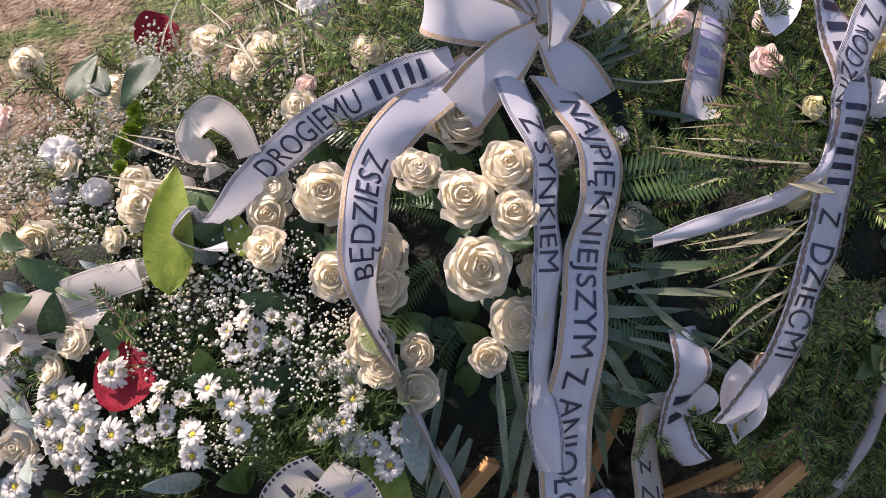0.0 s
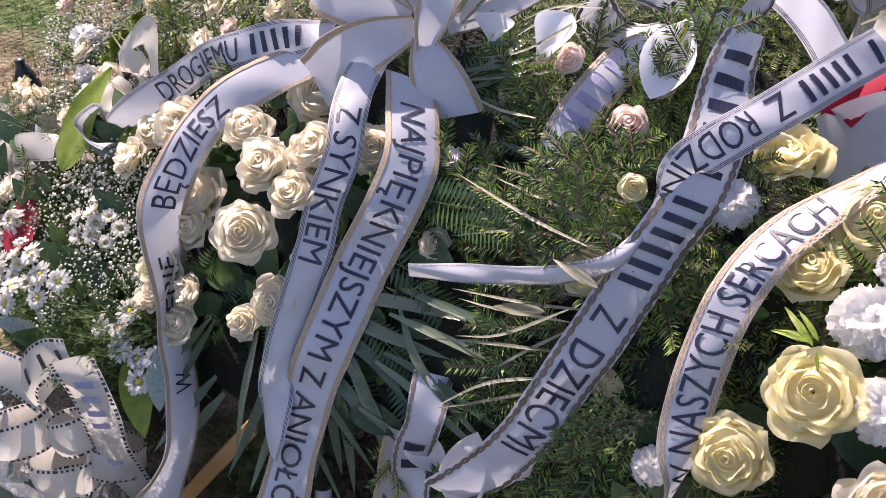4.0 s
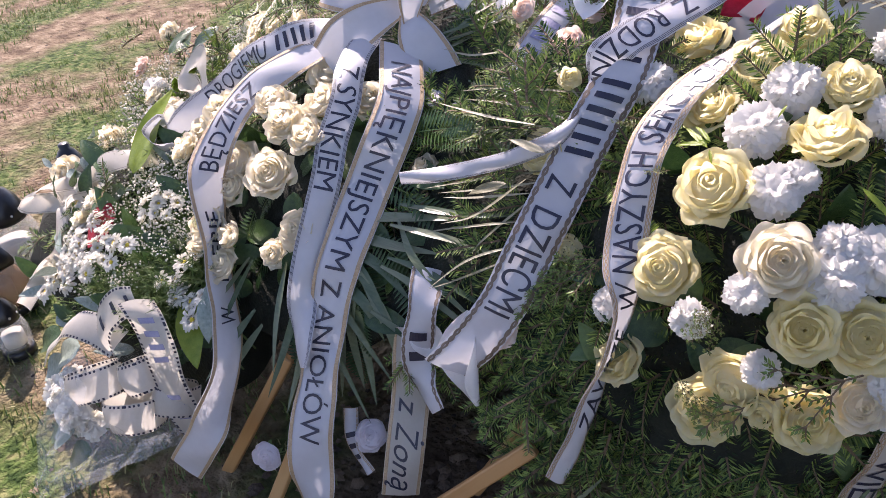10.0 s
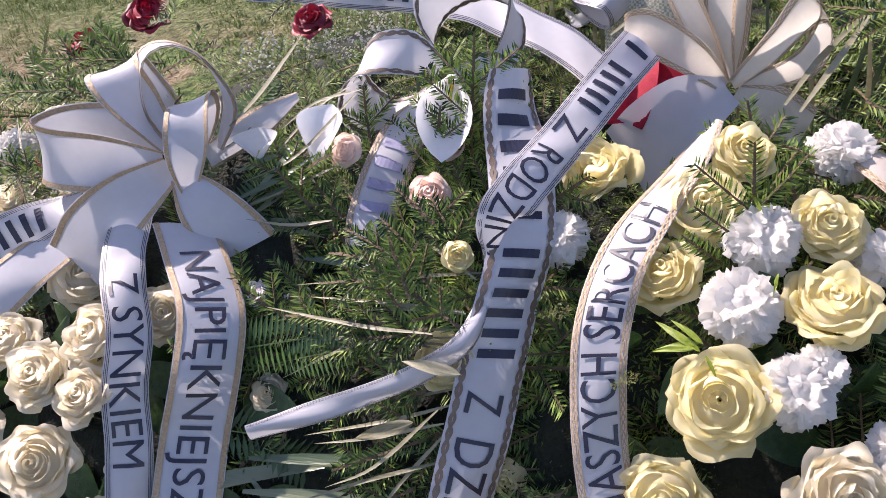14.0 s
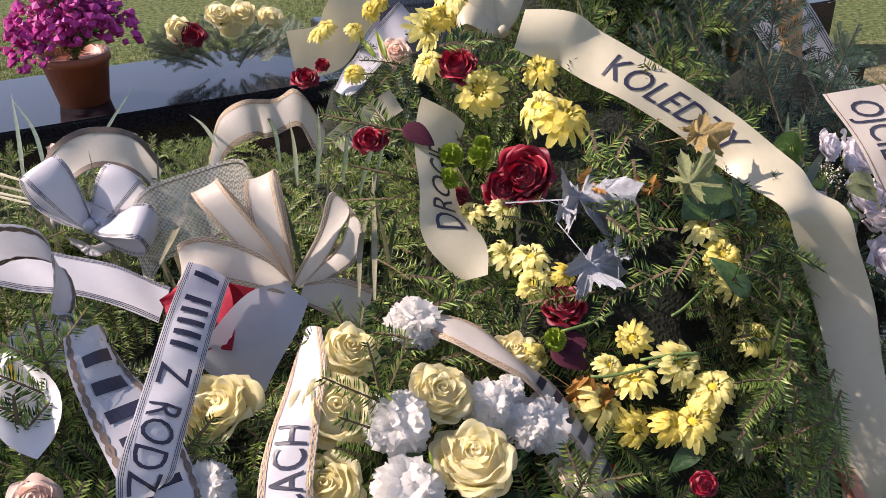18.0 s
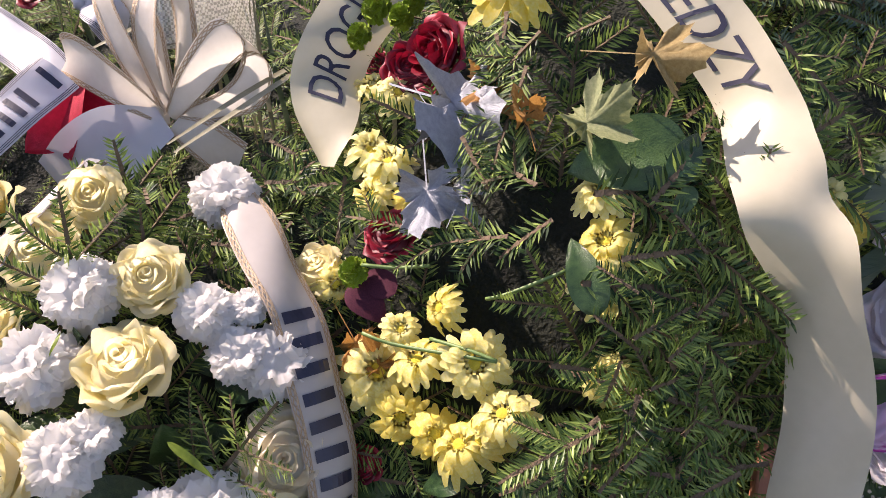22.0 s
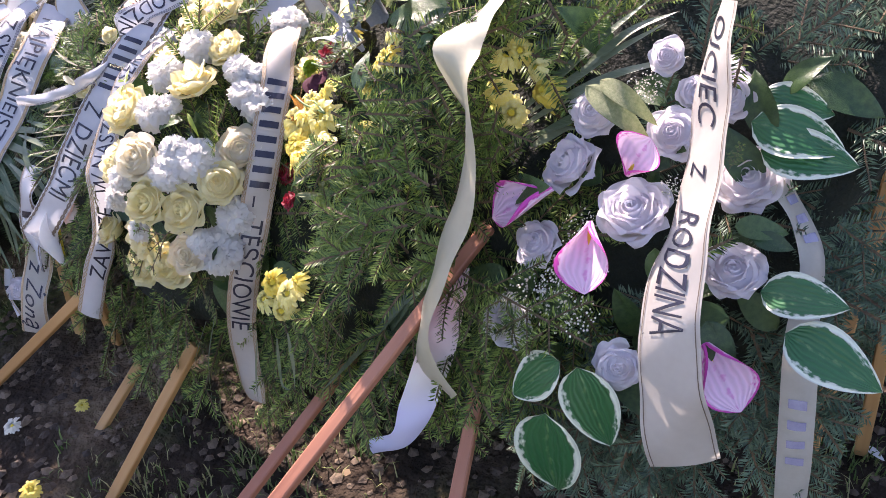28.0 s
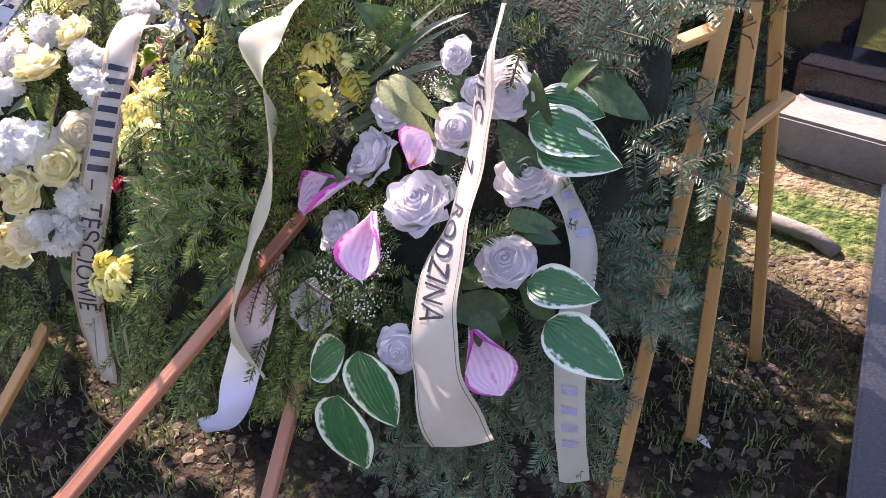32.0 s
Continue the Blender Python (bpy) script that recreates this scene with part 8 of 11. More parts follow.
scatter_sprays(wreath_d, "fir", "fir_branch", NEEDLEY, [
    ((1.159, 0.817, 0.625), (-0.097, -0.015, 0.009), (0.44, -0.65, 0.61), 0.099),
    ((1.194, 0.806, 0.587), (-0.087, -0.031, 0.009), (0.45, -0.64, 0.62), 0.093),
    ((1.197, 0.787, 0.549), (-0.089, -0.061, -0.045), (0.42, -0.64, 0.64), 0.117),
    ((1.156, 0.771, 0.567), (-0.106, -0.01, 0.009), (0.44, -0.65, 0.62), 0.107),
    ((1.155, 0.758, 0.54), (-0.085, -0.04, -0.039), (0.43, -0.66, 0.62), 0.101),
    ((1.163, 0.825, 0.638), (-0.1, 0.002, 0.025), (0.44, -0.65, 0.61), 0.103),
    ((1.148, 0.795, 0.6), (-0.098, -0.006, 0.012), (0.43, -0.66, 0.62), 0.099),
    ((1.17, 0.813, 0.607), (-0.1, -0.033, -0.001), (0.46, -0.65, 0.61), 0.105)])
scatter_sprays(wreath_d, "fir", "fir_branch", NEEDLEY, [
    ((1.192, 0.809, 0.593), (-0.125, -0.067, -0.044), (0.46, -0.64, 0.62), 0.149),
    ((1.198, 0.799, 0.568), (-0.121, -0.071, -0.043), (0.44, -0.64, 0.63), 0.147),
    ((1.207, 0.797, 0.556), (-0.075, -0.07, -0.078), (0.41, -0.64, 0.65), 0.129),
    ((1.216, 0.796, 0.544), (-0.058, -0.051, -0.055), (0.38, -0.65, 0.66), 0.095),
    ((1.204, 0.837, 0.607), (-0.087, -0.023, 0.046), (0.45, -0.65, 0.61), 0.101),
    ((1.21, 0.865, 0.642), (-0.066, -0.037, 0.02), (0.45, -0.66, 0.6), 0.078),
    ((1.253, 0.879, 0.656), (-0.028, -0.037, -0.069), (0.33, -0.71, 0.63), 0.083),
    ((1.256, 0.9, 0.692), (-0.015, -0.02, -0.07), (0.32, -0.7, 0.64), 0.074)])
scatter_sprays(wreath_d, "fir", "fir_branch", NEEDLEY, [
    ((1.117, 0.823, 0.649), (-0.011, -0.033, -0.028), (0.28, -0.68, 0.68), 0.045),
    ((1.088, 0.783, 0.657), (-0.061, -0.013, -0.047), (0.1, -0.68, 0.73), 0.078),
    ((1.141, 0.905, 0.783), (0.015, 0.065, 0.021), (0.17, -0.52, 0.84), 0.07),
    ((1.1, 0.817, 0.687), (-0.008, -0.012, -0.032), (0.12, -0.66, 0.75), 0.035),
    ((1.322, 1.038, 0.78), (-0.019, -0.05, -0.027), (0.1, -0.63, 0.77), 0.06),
    ((1.2, 0.961, 0.756), (0.059, 0.034, 0.027), (0.31, -0.57, 0.76), 0.073),
    ((1.311, 1.01, 0.76), (0.018, 0.017, 0.03), (0.12, -0.66, 0.74), 0.039)])
scatter_sprays(wreath_d, "fir", "fir_branch", NEEDLE, [
    ((1.177, 0.876, 0.681), (-0.104, 0, 0.035), (0.43, -0.64, 0.64), 0.11),
    ((1.194, 0.901, 0.705), (-0.074, 0.006, 0.054), (0.41, -0.63, 0.66), 0.092),
    ((0.981, 0.926, 0.695), (-0.104, 0.027, 0.004), (-0.33, -0.5, 0.8), 0.108),
    ((1.116, 0.909, 0.75), (0.033, 0.029, 0.032), (0.1, -0.57, 0.82), 0.055),
    ((1.021, 0.72, 0.391), (0.082, -0.03, -0.018), (0.11, -0.86, 0.5), 0.089),
    ((1.062, 0.735, 0.421), (0.074, -0.024, -0.005), (0.17, -0.86, 0.49), 0.078),
    ((1.143, 0.761, 0.499), (-0.04, -0.055, -0.058), (0.4, -0.7, 0.59), 0.089),
    ((1.086, 0.767, 0.48), (-0.023, -0.08, -0.085), (0.25, -0.8, 0.55), 0.119)])
scatter_sprays(wreath_d, "fir", "fir_branch", NEEDLE, [
    ((1.177, 0.79, 0.514), (-0.028, -0.064, -0.063), (0.42, -0.66, 0.63), 0.094)])
blade(wreath_d, [(1.206, 0.844, 0.521), (1.166, 0.767, 0.432), (1.048, 0.69, 0.218)], 0.016, PALM, "palm_blade")
blade(wreath_d, [(1.205, 0.833, 0.51), (1.158, 0.748, 0.401), (1.103, 0.704, 0.299)], 0.016, PALM, "palm_blade")
blade(wreath_d, [(1.195, 0.833, 0.514), (1.139, 0.747, 0.412), (1.053, 0.691, 0.29)], 0.016, PALM, "palm_blade")
blade(wreath_d, [(1.213, 0.846, 0.514), (1.186, 0.764, 0.405), (1.155, 0.724, 0.316)], 0.016, PALM, "palm_blade")
blade(wreath_d, [(1.259, 0.967, 0.665), (1.321, 1.018, 0.725), (1.38, 1.064, 0.768)], 0.016, PALM, "palm_blade")
blade(wreath_d, [(1.257, 0.958, 0.653), (1.335, 1.01, 0.71), (1.417, 1.052, 0.74)], 0.016, PALM, "palm_blade")
blade(wreath_d, [(1.249, 0.959, 0.666), (1.303, 1.021, 0.734), (1.351, 1.074, 0.787)], 0.016, PALM, "palm_blade")
blade(wreath_d, [(1.274, 0.959, 0.642), (1.34, 0.993, 0.683), (1.373, 1.01, 0.705)], 0.016, PALM, "palm_blade")
blade(wreath_d, [(1.272, 0.95, 0.63), (1.306, 0.973, 0.653), (1.321, 0.975, 0.656)], 0.016, PALM, "palm_blade")
blade(wreath_d, [(1.296, 0.998, 0.699), (1.341, 1.045, 0.754), (1.386, 1.076, 0.778)], 0.016, PALM, "palm_blade")
blade(wreath_d, [(1.213, 0.834, 0.503), (1.179, 0.775, 0.433), (1.122, 0.718, 0.342)], 0.016, PALM, "palm_blade")
stalk(wreath_d, [(1.016, 0.84, 0.654), (0.936, 0.866, 0.637), (0.908, 0.873, 0.64)])
stalk(wreath_d, [(1.061, 0.878, 0.711), (1.021, 0.871, 0.692), (1.005, 0.873, 0.684)])
stalk(wreath_d, [(0.963, 0.865, 0.647), (0.995, 0.849, 0.654), (1.016, 0.84, 0.654)])
stalk(wreath_d, [(0.901, 0.917, 0.672), (0.929, 0.915, 0.673), (0.958, 0.908, 0.683)])
# ---- lilac rose and pink calla wreath ----
ribbon(wreath_e, "ribbon", "broad ivory satin ribbon with gold borders, black lettering", [
    ((1.448, 1.059, 0.806), (0.59, -0.75, 0.3)),
    ((1.468, 1.007, 0.755), (0.72, -0.61, 0.33)),
    ((1.486, 0.964, 0.693), (0.76, -0.52, 0.39)),
    ((1.507, 0.906, 0.627), (0.81, -0.41, 0.41)),
    ((1.518, 0.864, 0.586), (0.89, -0.25, 0.38)),
    ((1.532, 0.83, 0.541), (0.9, -0.03, 0.44)),
    ((1.551, 0.814, 0.486), (0.86, 0.16, 0.48)),
    ((1.564, 0.822, 0.415), (0.81, 0.55, 0.22)),
    ((1.569, 0.831, 0.377), (0.8, 0.54, 0.24))], 0.076, IVORY, (("OJCIEC", 0.035, 0.258, 0.036, INK, 0.15), ("Z", 0.328, 0.361, 0.03, INK, 0.15), ("RODZINĄ", 0.426, 0.669, 0.042, INK, 0.15),), "thin")
ribbon(wreath_d, "ribbon", "ribbon shading from pink to blue, curled end", [
    ((1.218, 0.851, 0.487), (0.98, 0.13, 0.14)),
    ((1.23, 0.818, 0.448), (0.78, 0.57, -0.24)),
    ((1.241, 0.784, 0.402), (0.74, 0.6, -0.32)),
    ((1.224, 0.756, 0.319), (0.62, 0.69, -0.37)),
    ((1.193, 0.74, 0.239), (0.17, 0.46, -0.87)),
    ((1.145, 0.718, 0.203), (-0.21, 0.21, -0.96))], 0.048, PINKSATIN, (), "none")
ribbon(wreath_e, "ribbon", "grey-white ribbon with faded blue script", [
    ((1.545, 1.04, 0.628), (0.26, 0.97, 0.03)),
    ((1.579, 1.031, 0.595), (0.17, 0.96, -0.21)),
    ((1.604, 1.016, 0.558), (0.35, 0.87, -0.35)),
    ((1.614, 0.985, 0.509), (0.64, 0.7, -0.32)),
    ((1.629, 0.953, 0.46), (0.92, 0.39, 0.07)),
    ((1.645, 0.935, 0.379), (0.89, 0.45, 0.09)),
    ((1.653, 0.941, 0.274), (0.87, 0.49, 0.09))], 0.037, ORGANZA, (("---", 0.030, 0.200, 0.0096, GREYINK, 0), ("----", 0.600, 0.850, 0.0096, GREYINK, 0),), "none")
rose(wreath_e, (1.432, 0.922, 0.611), (0.18, -0.57, 0.8), 0.08, LILACROSE, 0)
rose(wreath_e, (1.523, 1.022, 0.641), (0.39, -0.53, 0.75), 0.076, LILACROSE, 1)
rose(wreath_e, (1.545, 0.943, 0.565), (0.36, -0.5, 0.79), 0.071, LILACROSE, 2)
rose(wreath_e, (1.331, 0.944, 0.628), (-0.06, -0.69, 0.72), 0.07, LILACROSE, 3)
rose(wreath_e, (1.436, 0.992, 0.677), (0.27, -0.59, 0.76), 0.059, LILACROSE, 4)
rose(wreath_e, (1.469, 1.042, 0.712), (0.36, -0.61, 0.71), 0.069, LILACROSE, 5)
rose(wreath_e, (1.33, 0.883, 0.549), (-0.15, -0.67, 0.73), 0.06, LILACROSE, 6)
rose(wreath_e, (1.338, 0.983, 0.682), (0.03, -0.71, 0.71), 0.056, LILACROSE, 7)
rose(wreath_e, (1.329, 0.825, 0.465), (-0.09, -0.74, 0.67), 0.061, LILACROSE, 8)
rose(wreath_e, (1.483, 0.827, 0.478), (0.31, -0.74, 0.59), 0.052, LILACROSE, 9)
rose(wreath_e, (1.399, 1.036, 0.742), (0.19, -0.64, 0.74), 0.039, LILACROSE, 10)
rose(wreath_e, (1.44, 1.028, 0.711), (0.3, -0.61, 0.73), 0.037, LILACROSE, 11)
calla(wreath_e, (1.408, 0.879, 0.608), (1.444, 0.815, 0.568), (0.05, -0.61, 0.79), 0.064, CALLAPINK, "pink calla lily")
calla(wreath_e, (1.42, 0.929, 0.648), (1.439, 0.94, 0.693), (0.18, -0.6, 0.78), 0.064, CALLAPINK, "pink calla lily")
calla(wreath_e, (1.334, 0.911, 0.61), (1.275, 0.866, 0.573), (-0.1, -0.68, 0.73), 0.064, CALLAPINK, "pink calla lily")
calla(wreath_e, (1.548, 0.878, 0.516), (1.611, 0.853, 0.469), (0.39, -0.56, 0.73), 0.064, CALLAPINK, "pink calla lily")
leaf(wreath_e, (1.503, 1.038, 0.689), (1.599, 1.058, 0.674), (0.39, -0.61, 0.69), VARIEGATED, 0, name="variegated_leaf", ratio=0.62, curl=0.2)
leaf(wreath_e, (1.521, 1.028, 0.665), (1.615, 1.056, 0.663), (0.37, -0.59, 0.72), VARIEGATED, 1, name="variegated_leaf", ratio=0.62, curl=0.2)
leaf(wreath_e, (1.579, 0.936, 0.558), (1.662, 0.951, 0.568), (0.28, -0.53, 0.8), VARIEGATED, 2, name="variegated_leaf", ratio=0.62, curl=0.2)
leaf(wreath_e, (1.617, 0.92, 0.532), (1.717, 0.917, 0.513), (0.27, -0.59, 0.76), VARIEGATED, 3, name="variegated_leaf", ratio=0.62, curl=0.2)
leaf(wreath_e, (1.429, 0.792, 0.481), (1.372, 0.769, 0.412), (-0.06, -0.85, 0.53), VARIEGATED, 4, name="variegated_leaf", ratio=0.62, curl=0.2)
leaf(wreath_e, (1.452, 0.792, 0.485), (1.496, 0.792, 0.383), (0.29, -0.86, 0.41), VARIEGATED, 5, name="variegated_leaf", ratio=0.62, curl=0.2)
leaf(wreath_e, (1.417, 0.78, 0.4), (1.424, 0.783, 0.255), (0.24, -0.96, 0.14), VARIEGATED, 6, name="variegated_leaf", ratio=0.62, curl=0.2)
leaf(wreath_e, (1.496, 1.061, 0.705), (1.572, 1.085, 0.698), (0.41, -0.62, 0.67), VARIEGATED, 7, name="variegated_leaf", ratio=0.62, curl=0.2)
leaf(wreath_e, (1.549, 0.884, 0.537), (1.589, 0.879, 0.483), (0.39, -0.57, 0.72), LEAF, 0, name="leaf", ratio=0.6)
leaf(wreath_e, (1.552, 0.962, 0.6), (1.591, 0.984, 0.59), (0.33, -0.51, 0.8), LEAF, 1, name="leaf", ratio=0.6)
leaf(wreath_e, (1.239, 0.848, 0.497), (1.314, 0.845, 0.48), (0.11, -0.69, 0.72), LEAF, 2, name="leaf", ratio=0.6)
leaf(wreath_e, (1.533, 0.96, 0.608), (1.581, 0.99, 0.603), (0.35, -0.51, 0.79), LEAF, 3, name="leaf", ratio=0.6)
leaf(wreath_e, (1.297, 0.856, 0.492), (1.247, 0.85, 0.499), (0.13, -0.68, 0.72), LEAF, 4, name="leaf", ratio=0.6)
gyp(wreath_e, (1.362, 0.918, 0.566), (-0.17, -0.65, 0.74), 0.053, BLOSSOM, 0)
gyp(wreath_e, (1.366, 0.845, 0.513), (-0.19, -0.7, 0.69), 0.072, BLOSSOM, 1)
gyp(wreath_e, (1.416, 0.831, 0.513), (-0.04, -0.72, 0.69), 0.057, BLOSSOM, 2)
gyp(wreath_e, (1.326, 0.853, 0.507), (-0.13, -0.69, 0.71), 0.061, BLOSSOM, 3)
gyp(wreath_e, (1.415, 0.865, 0.555), (0, -0.64, 0.77), 0.044, BLOSSOM, 4)
gyp(wreath_e, (1.387, 1.011, 0.715), (0.14, -0.66, 0.74), 0.044, BLOSSOM, 5)
gyp(wreath_e, (1.459, 0.957, 0.633), (0.31, -0.54, 0.78), 0.031, BLOSSOM, 6)
gyp(wreath_e, (1.373, 0.858, 0.533), (-0.19, -0.68, 0.71), 0.058, BLOSSOM, 7)
leaf(wreath_e, (1.345, 0.956, 0.726), (1.434, 0.947, 0.689), (0.14, -0.66, 0.74), GREENMAPLE, 0, name="striped_leaf", ratio=0.3, curl=0.6)
leaf(wreath_e, (1.358, 0.964, 0.733), (1.432, 0.961, 0.706), (0.17, -0.65, 0.74), GREENMAPLE, 1, name="striped_leaf", ratio=0.3, curl=0.6)
scatter_sprays(wreath_e, "cypress", "cypress_sprig", NEEDLEY, [
    ((1.517, 0.965, 0.669), (-0.007, 0.036, 0.008), (0.4, -0.57, 0.72), 0.038),
    ((1.498, 0.859, 0.535), (0.033, -0.021, -0.015), (0.34, -0.56, 0.75), 0.042),
    ((1.533, 0.925, 0.599), (-0.019, -0.002, 0.008), (0.36, -0.5, 0.79), 0.02)])
scatter_sprays(wreath_e, "fir", "fir_branch", NEEDLE, [
    ((1.372, 0.806, 0.508), (-0.046, -0.009, -0.043), (-0.19, -0.71, 0.68), 0.064),
    ((1.404, 0.796, 0.506), (-0.039, -0.003, -0.044), (-0.1, -0.73, 0.67), 0.059),
    ((1.475, 1.063, 0.761), (0.009, -0.035, -0.03), (0.33, -0.62, 0.71), 0.047),
    ((1.47, 1.1, 0.76), (-0.02, -0.044, 0.029), (0.33, -0.62, 0.72), 0.057),
    ((1.31, 0.887, 0.563), (-0.02, -0.006, 0.02), (-0.06, -0.68, 0.73), 0.029),
    ((1.525, 0.904, 0.601), (0.016, 0.04, 0.005), (0.37, -0.5, 0.79), 0.043)])
scatter_sprays(wreath_e, "fir", "fir_branch", BLUENEEDLE, [
    ((1.465, 1.156, 0.7), (-0.071, -0.025, 0.05), (0.36, -0.6, 0.72), 0.09),
    ((1.483, 1.195, 0.731), (-0.028, -0.063, -0.025), (0.37, -0.62, 0.69), 0.074),
    ((1.522, 1.204, 0.709), (-0.056, -0.027, 0.052), (0.41, -0.62, 0.67), 0.081),
    ((1.565, 1.211, 0.674), (-0.064, -0.029, 0.065), (0.38, -0.6, 0.7), 0.096),
    ((1.522, 1.222, 0.743), (-0.048, -0.044, 0.012), (0.38, -0.65, 0.66), 0.066),
    ((1.491, 1.163, 0.682), (-0.048, -0.017, 0.058), (0.4, -0.58, 0.72), 0.077),
    ((1.546, 1.229, 0.732), (-0.037, -0.02, 0.039), (0.39, -0.66, 0.64), 0.058),
    ((1.528, 1.177, 0.664), (-0.057, -0.046, 0.026), (0.4, -0.56, 0.72), 0.078)])
scatter_sprays(wreath_e, "fir", "fir_branch", BLUENEEDLE, [
    ((1.583, 1.196, 0.641), (-0.06, -0.032, 0.047), (0.34, -0.56, 0.76), 0.083),
    ((1.594, 1.114, 0.549), (-0.057, -0.02, 0.044), (0.32, -0.53, 0.79), 0.075),
    ((1.602, 1.146, 0.574), (-0.052, -0.029, 0.034), (0.29, -0.52, 0.8), 0.069),
    ((1.611, 1.095, 0.527), (-0.046, -0.025, 0.027), (0.33, -0.56, 0.76), 0.059),
    ((1.619, 1.116, 0.542), (-0.002, -0.063, -0.027), (0.3, -0.55, 0.78), 0.069),
    ((1.638, 1.097, 0.514), (-0.026, -0.066, -0.019), (0.32, -0.59, 0.74), 0.074),
    ((1.653, 1.083, 0.497), (0.026, -0.04, -0.026), (0.33, -0.63, 0.7), 0.054),
    ((1.565, 0.949, 0.389), (0.035, -0.012, -0.062), (0.46, -0.83, 0.32), 0.072)])
scatter_sprays(wreath_e, "fir", "fir_branch", BLUENEEDLE, [
    ((1.584, 0.955, 0.377), (0.045, -0.004, -0.062), (0.45, -0.84, 0.3), 0.077),
    ((1.546, 0.925, 0.269), (0.02, 0, -0.038), (0.4, -0.86, 0.31), 0.043),
    ((1.51, 0.905, 0.272), (-0.031, -0.023, -0.068), (0.38, -0.87, 0.3), 0.078),
    ((1.493, 0.888, 0.336), (-0.034, -0.016, -0.094), (0.38, -0.91, 0.13), 0.101),
    ((1.581, 0.976, 0.423), (0.026, -0.028, -0.043), (0.46, -0.76, 0.45), 0.058),
    ((1.468, 0.879, 0.286), (-0.015, -0.01, -0.09), (0.34, -0.91, 0.24), 0.092),
    ((1.656, 1.008, 0.398), (0.028, -0.02, -0.039), (0.42, -0.8, 0.42), 0.051),
    ((1.64, 0.979, 0.338), (0.046, 0.005, -0.05), (0.43, -0.87, 0.23), 0.068)])
scatter_sprays(wreath_e, "fir", "fir_branch", BLUENEEDLE, [
    ((1.547, 0.991, 0.472), (0.037, -0.025, -0.031), (0.44, -0.67, 0.6), 0.054),
    ((1.46, 0.937, 0.499), (-0.031, -0.045, -0.02), (0.21, -0.72, 0.66), 0.058),
    ((1.402, 0.896, 0.463), (0.015, -0.033, -0.023), (-0.08, -0.82, 0.57), 0.043),
    ((1.433, 0.898, 0.452), (-0.039, -0.048, -0.032), (0.07, -0.86, 0.5), 0.07),
    ((1.343, 0.872, 0.413), (0.053, -0.025, -0.009), (-0.01, -0.83, 0.55), 0.059),
    ((1.231, 0.91, 0.476), (-0.042, -0.006, 0.032), (0.28, -0.68, 0.68), 0.053)])
# ---- flowers lying behind the front row ----
ribbon(back_wreath, "ribbon", "white ribbon with line borders and hand-drawn capitals", [
    ((-0.003, 1.322, 0.745), (-0.34, 0.88, 0.34)),
    ((0.078, 1.325, 0.745), (0.07, 0.45, 0.89)),
    ((0.186, 1.281, 0.75), (0.11, 0.43, 0.89)),
    ((0.278, 1.272, 0.745), (0.13, 0.41, 0.9)),
    ((0.353, 1.251, 0.74), (0.12, 0.83, 0.55)),
    ((0.414, 1.225, 0.725), (0.26, 0.85, 0.47)),
    ((0.488, 1.182, 0.71), (0.34, 0.88, 0.33)),
    ((0.534, 1.145, 0.69), (0.41, 0.89, 0.19))], 0.055, SATIN, (("RODZINA", 0.000, 0.250, 0.03, INK, 0), ("-----", 0.327, 0.506, 0.0144, INK, 0),), "lines")
ribbon(back_wreath, "ribbon", "white ribbon with line borders, running up to a bow", [
    ((0.941, 1.711, 0.7), (0.09, -0.99, 0.08)),
    ((1, 1.777, 0.72), (0.14, -0.98, -0.14)),
    ((1.106, 1.9, 0.74), (0.27, -0.88, -0.39)),
    ((1.188, 1.954, 0.77), (0.57, -0.5, -0.66))], 0.076, SATIN, (("------", 0.200, 0.700, 0.0106, INK, 0),), "lines")
ribbon(back_wreath, "ribbon", "pale yellow ribbon tail", [
    ((0.848, 1.482, 0.7), (0.47, -0.59, -0.66)),
    ((0.897, 1.498, 0.72), (0.41, -0.48, -0.78)),
    ((0.958, 1.494, 0.75), (0.37, -0.42, -0.83))], 0.039, CREAM, (), "none")
ribbon(back_wreath, "ribbon", "beige ribbon loop with a brown stripe", [
    ((0.437, 1.495, 0.682), (0.2, -0.85, -0.4)),
    ((0.452, 1.500, 0.728), (0.15, -0.75, -0.6)),
    ((0.500, 1.510, 0.750), (0.05, -0.72, -0.7)),
    ((0.552, 1.500, 0.738), (-0.25, -0.72, -0.6)),
    ((0.580, 1.490, 0.692), (-0.4, -0.8, -0.4))], 0.062, ORGANZA, (), "stripe")
ribbon(back_wreath, "ribbon", "white ribbon loop with line borders", [
    ((0.429, 1.477, 0.66), (-0.43, 0.49, 0.76)),
    ((0.447, 1.399, 0.72), (-0.9, -0.41, -0.18)),
    ((0.49, 1.308, 0.74), (-0.37, -0.13, -0.92)),
    ((0.503, 1.311, 0.71), (-0.87, -0.44, -0.23)),
    ((0.475, 1.381, 0.66), (-0.47, 0.2, 0.86)),
    ((0.445, 1.475, 0.64), (-0.17, 0.72, 0.67))], 0.020, SATIN, (), "lines")
ribbon(back_wreath, "ribbon", "grey mesh ribbon folded among fir twigs", [
    ((0.520, 1.285, 0.676), (0.1, -0.5, -0.85)),
    ((0.548, 1.275, 0.722), (0.05, -0.35, -0.92)),
    ((0.605, 1.268, 0.738), (0.0, -0.3, -0.95)),
    ((0.662, 1.285, 0.735), (0.05, -0.3, -0.95)),
    ((0.690, 1.310, 0.690), (0.1, -0.4, -0.9))], 0.090, MESH, (), "thin")
